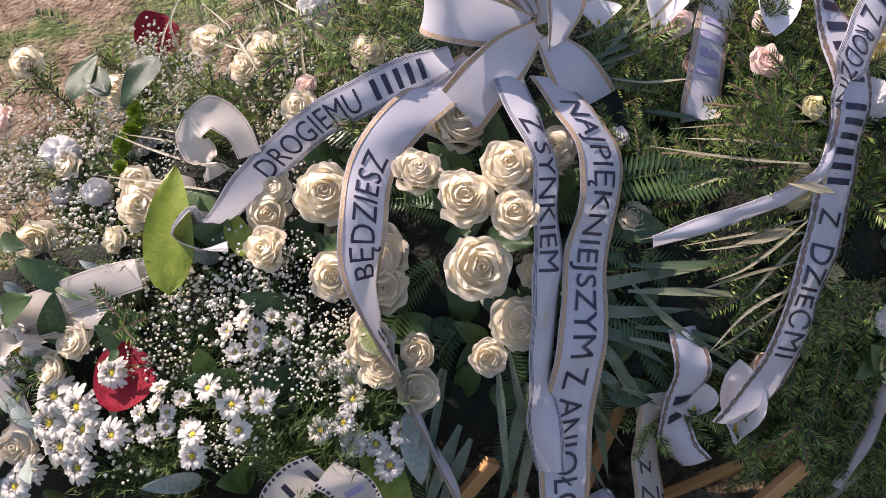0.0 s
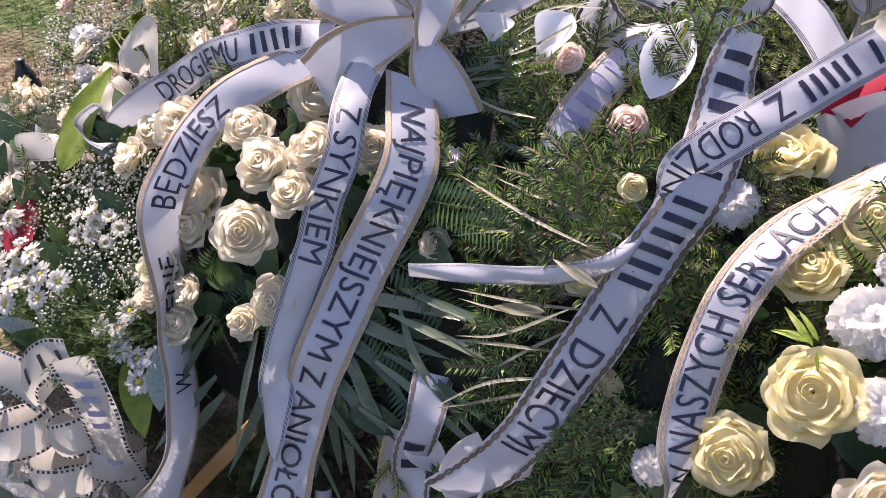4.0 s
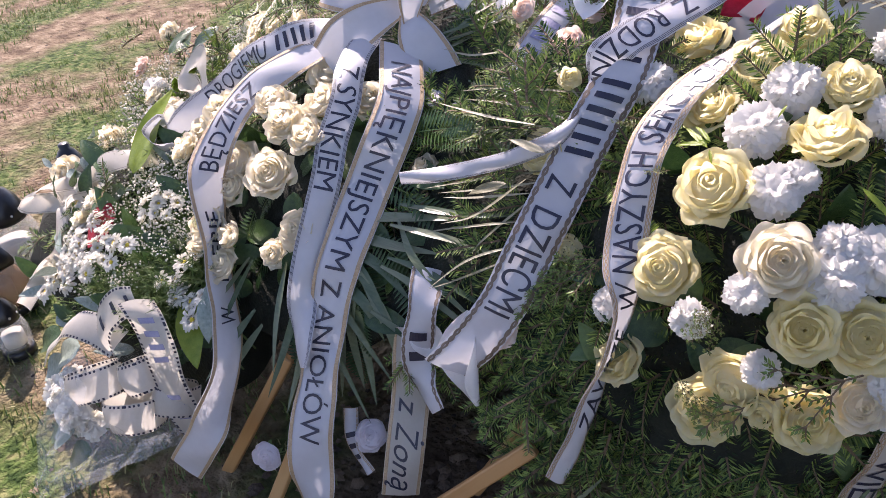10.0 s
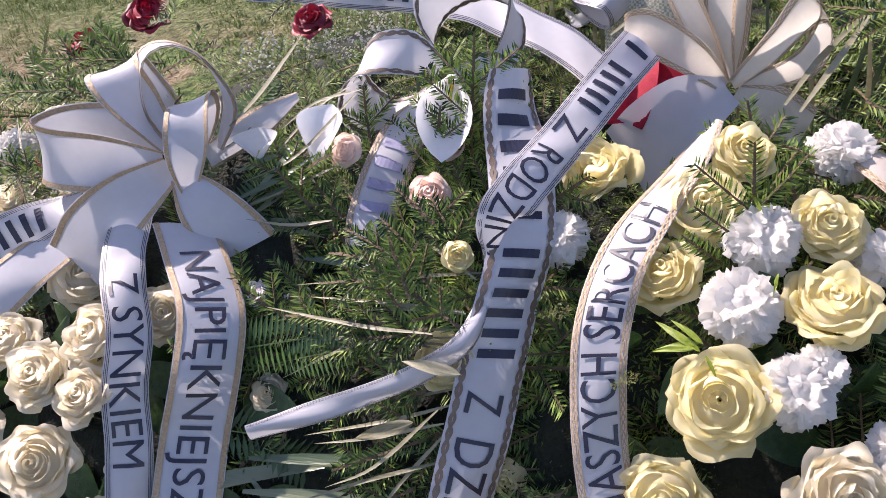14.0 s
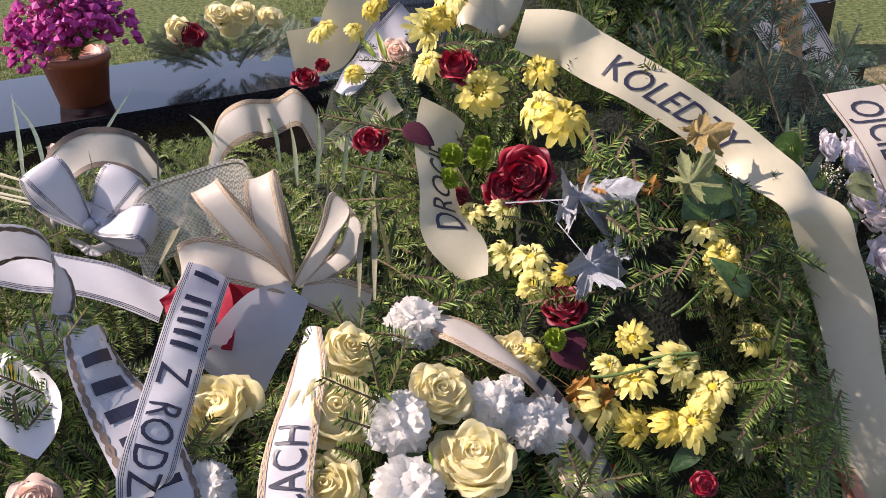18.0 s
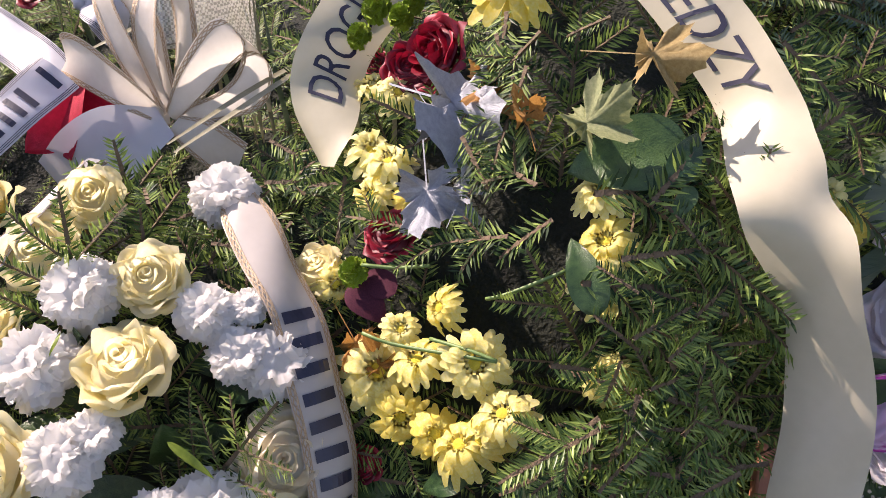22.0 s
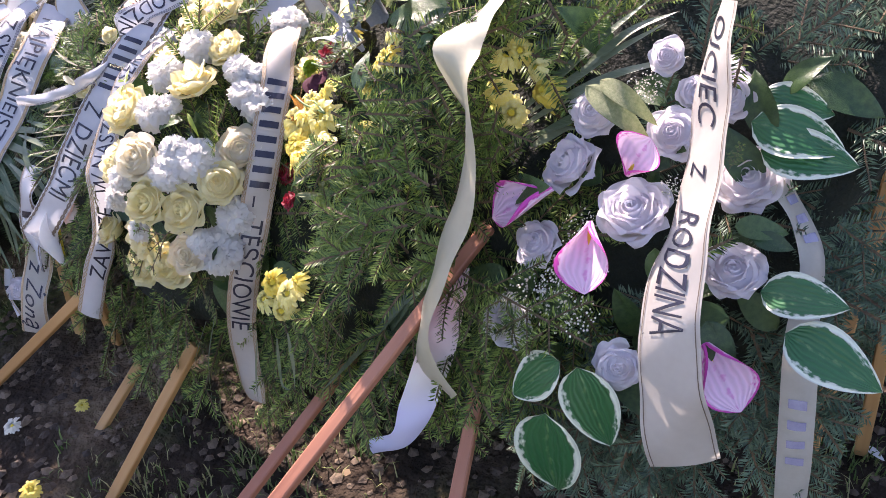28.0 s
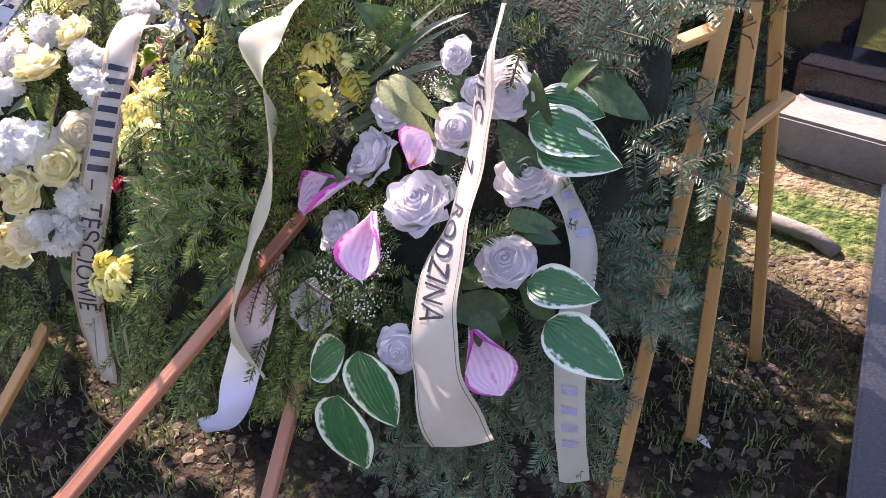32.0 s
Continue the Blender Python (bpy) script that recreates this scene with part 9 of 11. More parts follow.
ribbon(back_wreath, "ribbon", "crumpled beige paper ribbon", [
    ((0.672, 1.640, 0.622), (0.2, 0.3, 0.93)),
    ((0.705, 1.655, 0.684), (0.1, 0.5, 0.85)),
    ((0.750, 1.640, 0.712), (-0.1, 0.6, 0.8)),
    ((0.792, 1.655, 0.700), (0.3, 0.35, 0.9)),
    ((0.838, 1.640, 0.716), (0.15, 0.6, 0.78)),
    ((0.868, 1.620, 0.650), (0.4, 0.5, 0.75))], 0.066, ORGANZA, (), "lace")
ribbon(side_wreath, "ribbon", "broad white ribbon with line borders and black calligraphy", [
    ((1.862, 1.72, 0.864), (0.9, -0.15, 0.42)),
    ((1.94, 1.7, 0.768), (0.87, -0.24, 0.44)),
    ((2.024, 1.68, 0.665), (0.56, -0.61, 0.56)),
    ((2.144, 1.67, 0.53), (0.58, -0.61, 0.54)),
    ((2.289, 1.66, 0.362), (0.61, -0.59, 0.54)),
    ((2.419, 1.65, 0.195), (0.63, -0.57, 0.53))], 0.124, SATIN, (("-- ----", 0.180, 0.450, 0.0168, INK, 0), ("--- --", 0.580, 0.900, 0.0168, INK, 0),), "lines")
rose(back_wreath, (0.29, 1.50, 0.67), (0.17, -0.39, 0.9), 0.063, REDROSE, 0)
rose(back_wreath, (-0.428, 1.472, 0.6), (-0.11, -0.46, 0.88), 0.066, REDROSE, 2)
rose(back_wreath, (0.167, 1.196, 0.74), (-0.23, -0.44, 0.87), 0.05, REDROSE, 4)
rose(back_wreath, (0.86, 1.324, 0.76), (-0.09, -0.48, 0.87), 0.035, REDROSE, 5)
rose(back_wreath, (-0.139, 1.297, 0.72), (0.09, -0.41, 0.91), 0.065, REDROSE, 6)
rose(back_wreath, (1.057, 1.733, 0.76), (-0.21, -0.52, 0.83), 0.058, PEACH, 0)
rose(back_wreath, (0.457, 1.732, 0.68), (0.12, -0.36, 0.93), 0.037, PEACH, 1)
gyp(back_wreath, (0.198, 1.303, 0.7), (-0.14, -0.46, 0.88), 0.075, BLOSSOM, 0)
gyp(back_wreath, (0.189, 1.255, 0.68), (-0.11, -0.45, 0.89), 0.053, BLOSSOM, 1)
gyp(back_wreath, (0.227, 1.264, 0.7), (-0.13, -0.48, 0.87), 0.053, BLOSSOM, 2)
gyp(back_wreath, (0.149, 1.28, 0.68), (-0.15, -0.4, 0.91), 0.048, BLOSSOM, 3)
gyp(back_wreath, (0.103, 1.158, 0.72), (-0.26, -0.4, 0.88), 0.068, BLOSSOM, 4)
gyp(back_wreath, (0.157, 1.202, 0.72), (-0.23, -0.42, 0.88), 0.068, BLOSSOM, 5)
blade(back_wreath, [(0.405, 1.536, 0.7), (0.4, 1.801, 0.7), (0.392, 2.054, 0.7)], 0.007, PALM, "grass_blade")
blade(back_wreath, [(0.435, 1.545, 0.7), (0.425, 1.789, 0.7), (0.392, 2.014, 0.7)], 0.007, PALM, "grass_blade")
blade(back_wreath, [(0.487, 1.545, 0.7), (0.535, 1.74, 0.7), (0.603, 1.96, 0.7)], 0.007, PALM, "grass_blade")
blade(back_wreath, [(0.562, 1.306, 0.7), (0.601, 1.424, 0.7), (0.549, 1.516, 0.7)], 0.007, PALM, "grass_blade")
blade(back_wreath, [(0.631, 1.207, 0.7), (0.609, 1.34, 0.7), (0.549, 1.516, 0.7)], 0.007, PALM, "grass_blade")
blade(back_wreath, [(0.603, 1.236, 0.7), (0.554, 1.346, 0.7), (0.519, 1.41, 0.7)], 0.007, PALM, "grass_blade")
blade(back_wreath, [(0.749, 1.357, 0.7), (0.789, 1.509, 0.7), (0.816, 1.629, 0.7)], 0.007, PALM, "grass_blade")
blade(back_wreath, [(0.774, 1.346, 0.7), (0.832, 1.517, 0.7), (0.878, 1.667, 0.7)], 0.007, PALM, "grass_blade")
blade(back_wreath, [(0.814, 1.285, 0.7), (0.879, 1.415, 0.7), (0.965, 1.562, 0.7)], 0.007, PALM, "grass_blade")
blade(back_wreath, [(0.806, 1.23, 0.7), (0.874, 1.368, 0.7), (0.94, 1.496, 0.7)], 0.007, PALM, "grass_blade")
blade(back_wreath, [(0.806, 1.331, 0.7), (0.872, 1.498, 0.7), (0.907, 1.604, 0.7)], 0.007, PALM, "grass_blade")
blade(back_wreath, [(0.75, 1.449, 0.7), (0.781, 1.598, 0.7), (0.793, 1.758, 0.7)], 0.007, PALM, "grass_blade")
blade(back_wreath, [(0.682, 1.557, 0.7), (0.682, 1.673, 0.7), (0.671, 1.75, 0.7)], 0.007, PALM, "grass_blade")
blade(back_wreath, [(0.455, 1.391, 0.72), (0.223, 1.68, 0.72), (-0.08, 2.159, 0.72)], 0.007, STRAW, "grass_blade")
blade(back_wreath, [(0.464, 1.398, 0.72), (0.238, 1.691, 0.72), (-0.12, 2.131, 0.72)], 0.007, STRAW, "grass_blade")
blade(back_wreath, [(0.447, 1.384, 0.72), (0.139, 1.764, 0.72), (-0.174, 2.093, 0.72)], 0.007, STRAW, "grass_blade")
blade(back_wreath, [(0.455, 1.441, 0.72), (0.304, 1.673, 0.72), (0.026, 2.129, 0.72)], 0.007, STRAW, "grass_blade")
blade(back_wreath, [(0.4, 1.251, 0.72), (0.24, 1.435, 0.72), (0.039, 1.689, 0.72)], 0.007, STRAW, "grass_blade")
blade(back_wreath, [(0.169, 0.951, 0.72), (0.168, 1.033, 0.72), (0.148, 1.215, 0.72)], 0.007, STRAW, "grass_blade")
blade(back_wreath, [(0.539, 1.178, 0.72), (0.578, 1.277, 0.72), (0.609, 1.381, 0.72)], 0.007, STRAW, "grass_blade")
blade(back_wreath, [(0.711, 1.007, 0.72), (0.76, 1.13, 0.72), (0.847, 1.3, 0.72)], 0.007, STRAW, "grass_blade")
blade(back_wreath, [(0.723, 0.994, 0.72), (0.784, 1.151, 0.72), (0.84, 1.302, 0.72)], 0.007, STRAW, "grass_blade")
scatter_sprays(back_wreath, "fir", "fir_branch", NEEDLE, [((0.832, 1.489, 0.59), (0.057, 0.031, 0.02), (0, -0.4, 1), 0.120)])
scatter_sprays(back_wreath, "fir", "fir_branch", NEEDLE, [((0.767, 1.549, 0.57), (-0.057, -0.052, 0.02), (0, -0.4, 1), 0.120)])
scatter_sprays(back_wreath, "fir", "fir_branch", NEEDLE, [((0.834, 1.392, 0.57), (-0.018, 0.108, 0.02), (0, -0.4, 1), 0.120)])
scatter_sprays(back_wreath, "fir", "fir_branch", NEEDLE, [((0.841, 1.315, 0.59), (0.075, 0.058, 0.02), (0, -0.4, 1), 0.120)])
scatter_sprays(back_wreath, "fir", "fir_branch", NEEDLE, [((0.642, 1.463, 0.55), (-0.035, 0.136, 0.02), (0, -0.4, 1), 0.142)])
scatter_sprays(back_wreath, "fir", "fir_branch", NEEDLE, [((0.726, 1.396, 0.57), (0.076, 0.184, 0.019), (0, -0.4, 1), 0.200)])
scatter_sprays(back_wreath, "fir", "fir_branch", NEEDLE, [((0.685, 1.397, 0.56), (0.02, 0.198, 0.019), (0, -0.4, 1), 0.200)])
scatter_sprays(back_wreath, "fir", "fir_branch", NEEDLE, [((0.785, 1.344, 0.58), (0.071, 0.163, 0.02), (0, -0.4, 1), 0.179)])
scatter_sprays(back_wreath, "fir", "fir_branch", NEEDLE, [((0.497, 1.6, 0.54), (-0.034, 0.117, 0.02), (0, -0.4, 1), 0.124)])
scatter_sprays(back_wreath, "fir", "fir_branch", NEEDLE, [((0.578, 1.587, 0.54), (0, 0.134, 0.02), (0, -0.4, 1), 0.136)])
scatter_sprays(back_wreath, "fir", "fir_branch", NEEDLE, [((0.426, 1.658, 0.53), (0.037, -0.064, 0.02), (0, -0.4, 1), 0.120)])
scatter_sprays(back_wreath, "fir", "fir_branch", NEEDLE, [((0.694, 1.504, 0.57), (0.079, 0.07, 0.02), (0, -0.4, 1), 0.120)])
scatter_sprays(back_wreath, "fir", "fir_branch", NEEDLE, [((0.624, 1.278, 0.59), (0.049, 0.096, 0.02), (0, -0.4, 1), 0.120)])
scatter_sprays(back_wreath, "fir", "fir_branch", NEEDLE, [((0.51, 1.398, 0.57), (0.049, 0.066, 0.02), (0, -0.4, 1), 0.120)])
scatter_sprays(back_wreath, "fir", "fir_branch", NEEDLE, [((0.053, 1.299, 0.55), (0.024, 0.089, 0.02), (0, -0.4, 1), 0.120)])
scatter_sprays(back_wreath, "fir", "fir_branch", NEEDLE, [((0.129, 1.25, 0.55), (-0.099, 0.116, 0.02), (0, -0.4, 1), 0.154)])
scatter_sprays(back_wreath, "fir", "fir_branch", NEEDLE, [((0.204, 1.218, 0.55), (-0.069, 0.089, 0.02), (0, -0.4, 1), 0.120)])
scatter_sprays(back_wreath, "fir", "fir_branch", NEEDLE, [((0.05, 1.48, 0.57), (-0.036, -0.082, 0.02), (0, -0.4, 1), 0.120)])
scatter_sprays(back_wreath, "fir", "fir_branch", NEEDLE, [((0.261, 1.563, 0.57), (0.029, 0.038, 0.02), (0, -0.4, 1), 0.120)])
scatter_sprays(back_wreath, "fir", "fir_branch", NEEDLE, [((0.099, 1.212, 0.53), (0.057, 0.04, 0.02), (0, -0.4, 1), 0.120)])
scatter_sprays(back_wreath, "fir", "fir_branch", NEEDLE, [((0.818, 1.272, 0.61), (0.005, -0.071, 0.02), (0, -0.4, 1), 0.120)])
scatter_sprays(back_wreath, "fir", "fir_branch", NEEDLE, [((0.777, 1.265, 0.59), (0.027, -0.089, 0.02), (0, -0.4, 1), 0.120)])
scatter_sprays(back_wreath, "fir", "fir_branch", NEEDLE, [((0.144, 1.265, 0.57), (-0.195, 0.042, 0.017), (0, -0.4, 1), 0.200)])
scatter_sprays(back_wreath, "fir", "fir_branch", NEEDLE, [((0.435, 1.516, 0.59), (-0.09, 0.178, 0.014), (0, -0.4, 1), 0.200)])
scatter_sprays(back_wreath, "fir", "fir_branch", NEEDLE, [((0.526, 1.44, 0.59), (-0.058, 0.191, 0.018), (0, -0.4, 1), 0.200)])
scatter_sprays(back_wreath, "fir", "fir_branch", NEEDLE, [((0.328, 1.289, 0.61), (-0.137, 0.146, 0.011), (0, -0.4, 1), 0.200)])
scatter_sprays(back_wreath, "fir", "fir_branch", NEEDLE, [((-0.058, 1.196, 0.51), (-0.178, 0.091, 0.011), (0, -0.4, 1), 0.200)])
scatter_sprays(back_wreath, "fir", "fir_branch", NEEDLE, [((0.042, 1.412, 0.57), (-0.179, 0.088, 0.017), (0, -0.4, 1), 0.200)])
scatter_sprays(back_wreath, "fir", "fir_branch", NEEDLE, [((-0.216, 1.178, 0.51), (-0.145, 0.137, 0.009), (0, -0.4, 1), 0.200)])
scatter_sprays(back_wreath, "fir", "fir_branch", NEEDLE, [((0.075, 1.208, 0.51), (-0.1, 0.172, 0.019), (0, -0.4, 1), 0.200)])
scatter_sprays(back_wreath, "fir", "fir_branch", NEEDLE, [((0.128, 1.214, 0.51), (-0.093, 0.126, 0.02), (0, -0.4, 1), 0.158)])
scatter_sprays(back_wreath, "fir", "fir_branch", NEEDLE, [((0.136, 1.107, 0.49), (-0.03, 0.151, 0.02), (0, -0.4, 1), 0.155)])
scatter_sprays(back_wreath, "fir", "fir_branch", NEEDLE, [((-0.498, 1.371, 0.39), (-0.079, 0.183, 0.016), (0, -0.4, 1), 0.200)])
scatter_sprays(back_wreath, "fir", "fir_branch", NEEDLE, [((-0.024, 1.335, 0.51), (-0.094, 0.1, 0.02), (0, -0.4, 1), 0.138)])
# ---- bows ----
beam((1.24, 0.9, 0.53), (1.1, 0.1, -0.01), 0.018, 0.0144, REDWOOD, wreath_e, "easel_leg", "reddish stained pine easel leg")
beam((1.2, 0.97, 0.42), (1.405, 0.49, -0.01), 0.019, 0.0152, REDWOOD, wreath_e, "easel_leg", "reddish stained pine easel leg")
beam((1.03, 0.88, 0.3), (1, 0.3, -0.01), 0.018, 0.0144, REDWOOD, wreath_d, "easel_leg", "reddish stained pine easel leg")
beam((0.764, 0.675, 0.233), (0.71, 0.463, -0.01), 0.021, 0.0147, WOOD, wreath_c, "easel_leg", "planed pine easel leg")
beam((0.559, 0.647, 0.1), (0.536, 0.533, -0.01), 0.02, 0.014, WOOD, wreath_c, "easel_leg", "planed pine easel leg")
beam((0.501, 0.617, 0.255), (0.234, 0.442, -0.01), 0.021, 0.0147, WOOD, wreath_c, "easel_leg", "planed pine easel leg")
beam((0.095, 0.575, 0.259), (-0.056, 0.494, -0.01), 0.021, 0.0147, WOOD, wreath_a, "easel_leg", "planed pine easel leg")
beam((0.139, 0.571, 0.196), (0.075, 0.474, -0.01), 0.021, 0.0147, WOOD, wreath_a, "easel_leg", "planed pine easel leg")
beam((0.27, 0.678, 0.343), (0.226, 0.651, -0.01), 0.021, 0.0147, WOOD, wreath_b, "easel_leg", "planed pine easel leg")
beam((0.481, 0.638, 0.266), (0.327, 0.688, -0.01), 0.021, 0.0147, WOOD, wreath_b, "easel_leg", "planed pine easel leg")
KNOT_A = ((0.098, 0.938, 0.684), (0.931, 0.364, 0.0), (-0.21, 0.538, 0.816))
bow_loop(wreath_a, KNOT_A, [(-0.01, 0, 0.01), (-0.063, 0.005, 0.032), (-0.115, 0.018, 0.032), (-0.137, 0.036, 0.0), (-0.112, 0.052, -0.032), (-0.06, 0.045, -0.03), (-0.015, 0.012, -0.01)], (0.12, 0.92, 0.3), 0.066, SATIN, WHITE_LOOP, "gold")
bow_loop(wreath_a, KNOT_A, [(0, 0.01, 0), (-0.027, 0.063, 0.012), (-0.047, 0.102, 0.01), (-0.045, 0.112, -0.02), (-0.016, 0.06, -0.03), (0, 0.012, -0.012)], (0.8, 0.35, -0.3), 0.060, SATIN, WHITE_LOOP, "gold")
bow_loop(wreath_a, KNOT_A, [(0, 0.01, -0.005), (-0.02, 0.06, -0.005), (-0.014, 0.108, 0.008), (0.02, 0.116, 0.018), (0.055, 0.092, 0.02), (0.068, 0.05, 0.01), (0.045, 0.008, -0.005)], (0.35, -0.35, 0.85), 0.056, SATIN, WHITE_LOOP, "gold")
bow_loop(wreath_a, KNOT_A, [(0.016, -0.036, 0.018), (0.026, 0, 0.042), (0.031, 0.036, 0.044), (0.034, 0.056, 0.026), (0.034, 0.044, -0.004), (0.018, 0.0, -0.012)], (0.95, 0.12, 0.15), 0.052, SATIN, WHITE_LOOP, "gold")
bow_loop(wreath_a, KNOT_A, [(0, -0.008, 0.015), (-0.043, -0.034, 0.03), (-0.083, -0.064, 0.03), (-0.114, -0.096, 0.016)], (-0.6, 0.75, 0.2), 0.066, SATIN, "white satin bow tail with gold border", "gold", (0.4, 0.9, 1.1, 1.12))
bow_loop(wreath_a, KNOT_A, [(0.008, -0.018, 0.02), (0.028, -0.05, 0.03), (0.048, -0.085, 0.022), (0.06, -0.108, 0.016)], (0.92, 0.3, 0.0), 0.066, SATIN, "white satin bow tail with gold border", "gold", (0.4, 0.9, 1.15, 1.2))
bow_loop(wreath_a, KNOT_A, [(0.03, 0.0, -0.02), (0.09, 0.028, -0.02), (0.14, 0.052, -0.022)], (-0.2, 0.9, 0.3), 0.034, SATIN, "thin white bow end", "gold", (0.8, 1.0, 0.3))
KNOT_B = ((0.372, 1.088, 0.716), (1.0, 0.0, 0.0), (0.0, 0.6, 0.8))
bow_loop(wreath_b, KNOT_B, [(-0.008, 0, 0.01), (-0.045, 0.012, 0.042), (-0.085, 0.002, 0.048), (-0.104, -0.028, 0.02), (-0.078, -0.046, -0.012), (-0.02, -0.014, -0.006)], (0.3, 0.85, -0.3), 0.064, SATIN, SCROLL_LOOP, "scroll")
bow_loop(wreath_b, KNOT_B, [(0, 0.002, 0), (-0.024, 0.04, 0.012), (-0.012, 0.078, 0.016), (0.03, 0.092, 0.016), (0.068, 0.076, 0.012), (0.07, 0.04, 0.006), (0.048, 0.008, 0)], (-0.15, 0.5, 0.85), 0.060, SATIN, SCROLL_LOOP, "scroll")
bow_loop(wreath_b, KNOT_B, [(0.0, -0.004, 0.0), (0.03, -0.002, 0.012), (0.058, -0.012, 0.012), (0.078, -0.034, 0.004)], (0.5, 0.8, 0.2), 0.060, SATIN, SCROLL_LOOP, "scroll", (0.5, 0.9, 1.0, 1.0))
KNOT_C = ((0.667, 1.100, 0.692), (1.0, 0.0, 0.0), (0.0, 0.6, 0.8))
bow_loop(wreath_c, KNOT_C, [(0.004, 0, 0.005), (0.04, 0.036, 0.03), (0.072, 0.076, 0.026), (0.088, 0.066, 0.002), (0.07, 0.03, -0.014), (0.01, 0.002, -0.006)], (-0.45, 0.55, 0.75), 0.046, ORGANZA, CREAM_LOOP, "lace")
bow_loop(wreath_c, KNOT_C, [(-0.004, 0.004, 0), (-0.03, 0.05, 0.02), (-0.06, 0.11, 0.022), (-0.062, 0.13, 0.0), (-0.035, 0.09, -0.02), (-0.004, 0.01, -0.01)], (0.85, 0.35, 0.35), 0.032, ORGANZA, CREAM_LOOP, "lace")
bow_loop(wreath_c, KNOT_C, [(0, 0.006, 0), (-0.012, 0.055, 0.022), (-0.012, 0.11, 0.026), (0.0, 0.128, 0.0), (0.002, 0.07, -0.022), (0, 0.01, -0.01)], (0.92, 0.1, 0.35), 0.034, ORGANZA, CREAM_LOOP, "lace")
bow_loop(wreath_c, KNOT_C, [(-0.004, 0.002, 0.004), (-0.04, 0.028, 0.03), (-0.09, 0.054, 0.03), (-0.112, 0.05, 0.0), (-0.07, 0.02, -0.016), (-0.006, 0.0, -0.01)], (0.25, 0.85, 0.4), 0.044, ORGANZA, CREAM_LOOP, "lace")
bow_loop(wreath_c, KNOT_C, [(0, -0.004, 0.008), (-0.035, -0.022, 0.022), (-0.07, -0.05, 0.024), (-0.098, -0.082, 0.012)], (-0.55, 0.8, 0.2), 0.072, SATIN, "sheer white ribbon tail", "none", (0.45, 0.95, 1.1, 1.15))
bow_loop(wreath_c, KNOT_C, [(0.006, -0.006, 0.004), (0.04, -0.022, 0.012), (0.075, -0.045, 0.004)], (0.4, 0.85, 0.3), 0.050, ORGANZA, CREAM_LOOP, "lace", (0.4, 0.9, 1.0))
bow(wreath_d, (1.004, 1.237, 0.9), (0, -0.5, 0.86), [(110, 0.07, 0.04, 0), (65, 0.06, 0.04, 0), (150, 0.06, 0.03, 0)], 0.045, CREAM, "pale yellow bow loop", "none")
bow(back_wreath, (1.302, 2.068, 0.8), (0, -0.5, 0.86), [(160, 0.1, 0.05, 0), (110, 0.1, 0.05, 0), (60, 0.08, 0.05, 0)], 0.06, SATIN, "white bow loop", "lines")
bow(back_wreath, (0.478, 1.309, 0.72), (0, -0.5, 0.86), [(120, 0.09, 0.06, 0), (40, 0.08, 0.05, 0), (-30, 0.08, 0.05, 0)], 0.05, SATIN, "white bow loop", "lines")
# ---- far flowers ----
ribbon(back_wreath, "ribbon", "broad pale yellow paper ribbon folded upright", [
    ((0.864, 1.75, 0.774), (0.09, -0.18, -0.98)),
    ((0.935, 1.75, 0.781), (0.41, -0.18, -0.89)),
    ((0.968, 1.75, 0.822), (0.76, -0.08, -0.64)),
    ((1.013, 1.75, 0.874), (0.73, -0.56, -0.38))], 0.088, CREAM, (), "none")
daisy(back_wreath, (0.903, 1.7, 0.817), (-0.27, -0.53, 0.81), 0.039, MUM, 0, 3, 0.4)
daisy(back_wreath, (0.97, 1.7, 0.817), (-0.35, -0.48, 0.81), 0.038, MUM, 1, 3, 0.4)
daisy(back_wreath, (1.001, 1.7, 0.849), (-0.28, -0.46, 0.84), 0.037, MUM, 2, 3, 0.4)
daisy(back_wreath, (1.02, 1.7, 0.86), (-0.22, -0.44, 0.87), 0.037, MUM, 3, 3, 0.4)
daisy(back_wreath, (0.92, 1.7, 0.829), (-0.3, -0.52, 0.8), 0.035, MUM, 4, 3, 0.4)
daisy(back_wreath, (0.892, 1.5, 0.802), (-0.24, -0.52, 0.82), 0.033, MUM, 5, 3, 0.4)
rose(back_wreath, (0.843, 1.6, 0.775), (-0.04, -0.5, 0.87), 0.044, REDROSE, 0)
rose(back_wreath, (0.873, 1.6, 0.793), (-0.17, -0.52, 0.83), 0.024, REDROSE, 1)
leaf(back_wreath, (0.988, 1.65, 0.777), (0.971, 1.7, 0.812), (-0.36, -0.47, 0.8), LIMELEAF, 0, name="narrow_leaf", ratio=0.16)
leaf(back_wreath, (1.007, 1.65, 0.771), (1.007, 1.7, 0.817), (-0.33, -0.47, 0.82), LIMELEAF, 1, name="narrow_leaf", ratio=0.16)
leaf(back_wreath, (1.072, 1.4, 0.785), (1.078, 1.45, 0.811), (-0.12, -0.49, 0.86), LIMELEAF, 2, name="narrow_leaf", ratio=0.16)
leaf(back_wreath, (1.094, 1.4, 0.789), (1.116, 1.45, 0.814), (0.01, -0.49, 0.87), LIMELEAF, 3, name="narrow_leaf", ratio=0.16)
leaf(back_wreath, (1.134, 1.4, 0.778), (1.092, 1.4, 0.801), (0.05, -0.5, 0.86), LIMELEAF, 4, name="narrow_leaf", ratio=0.16)
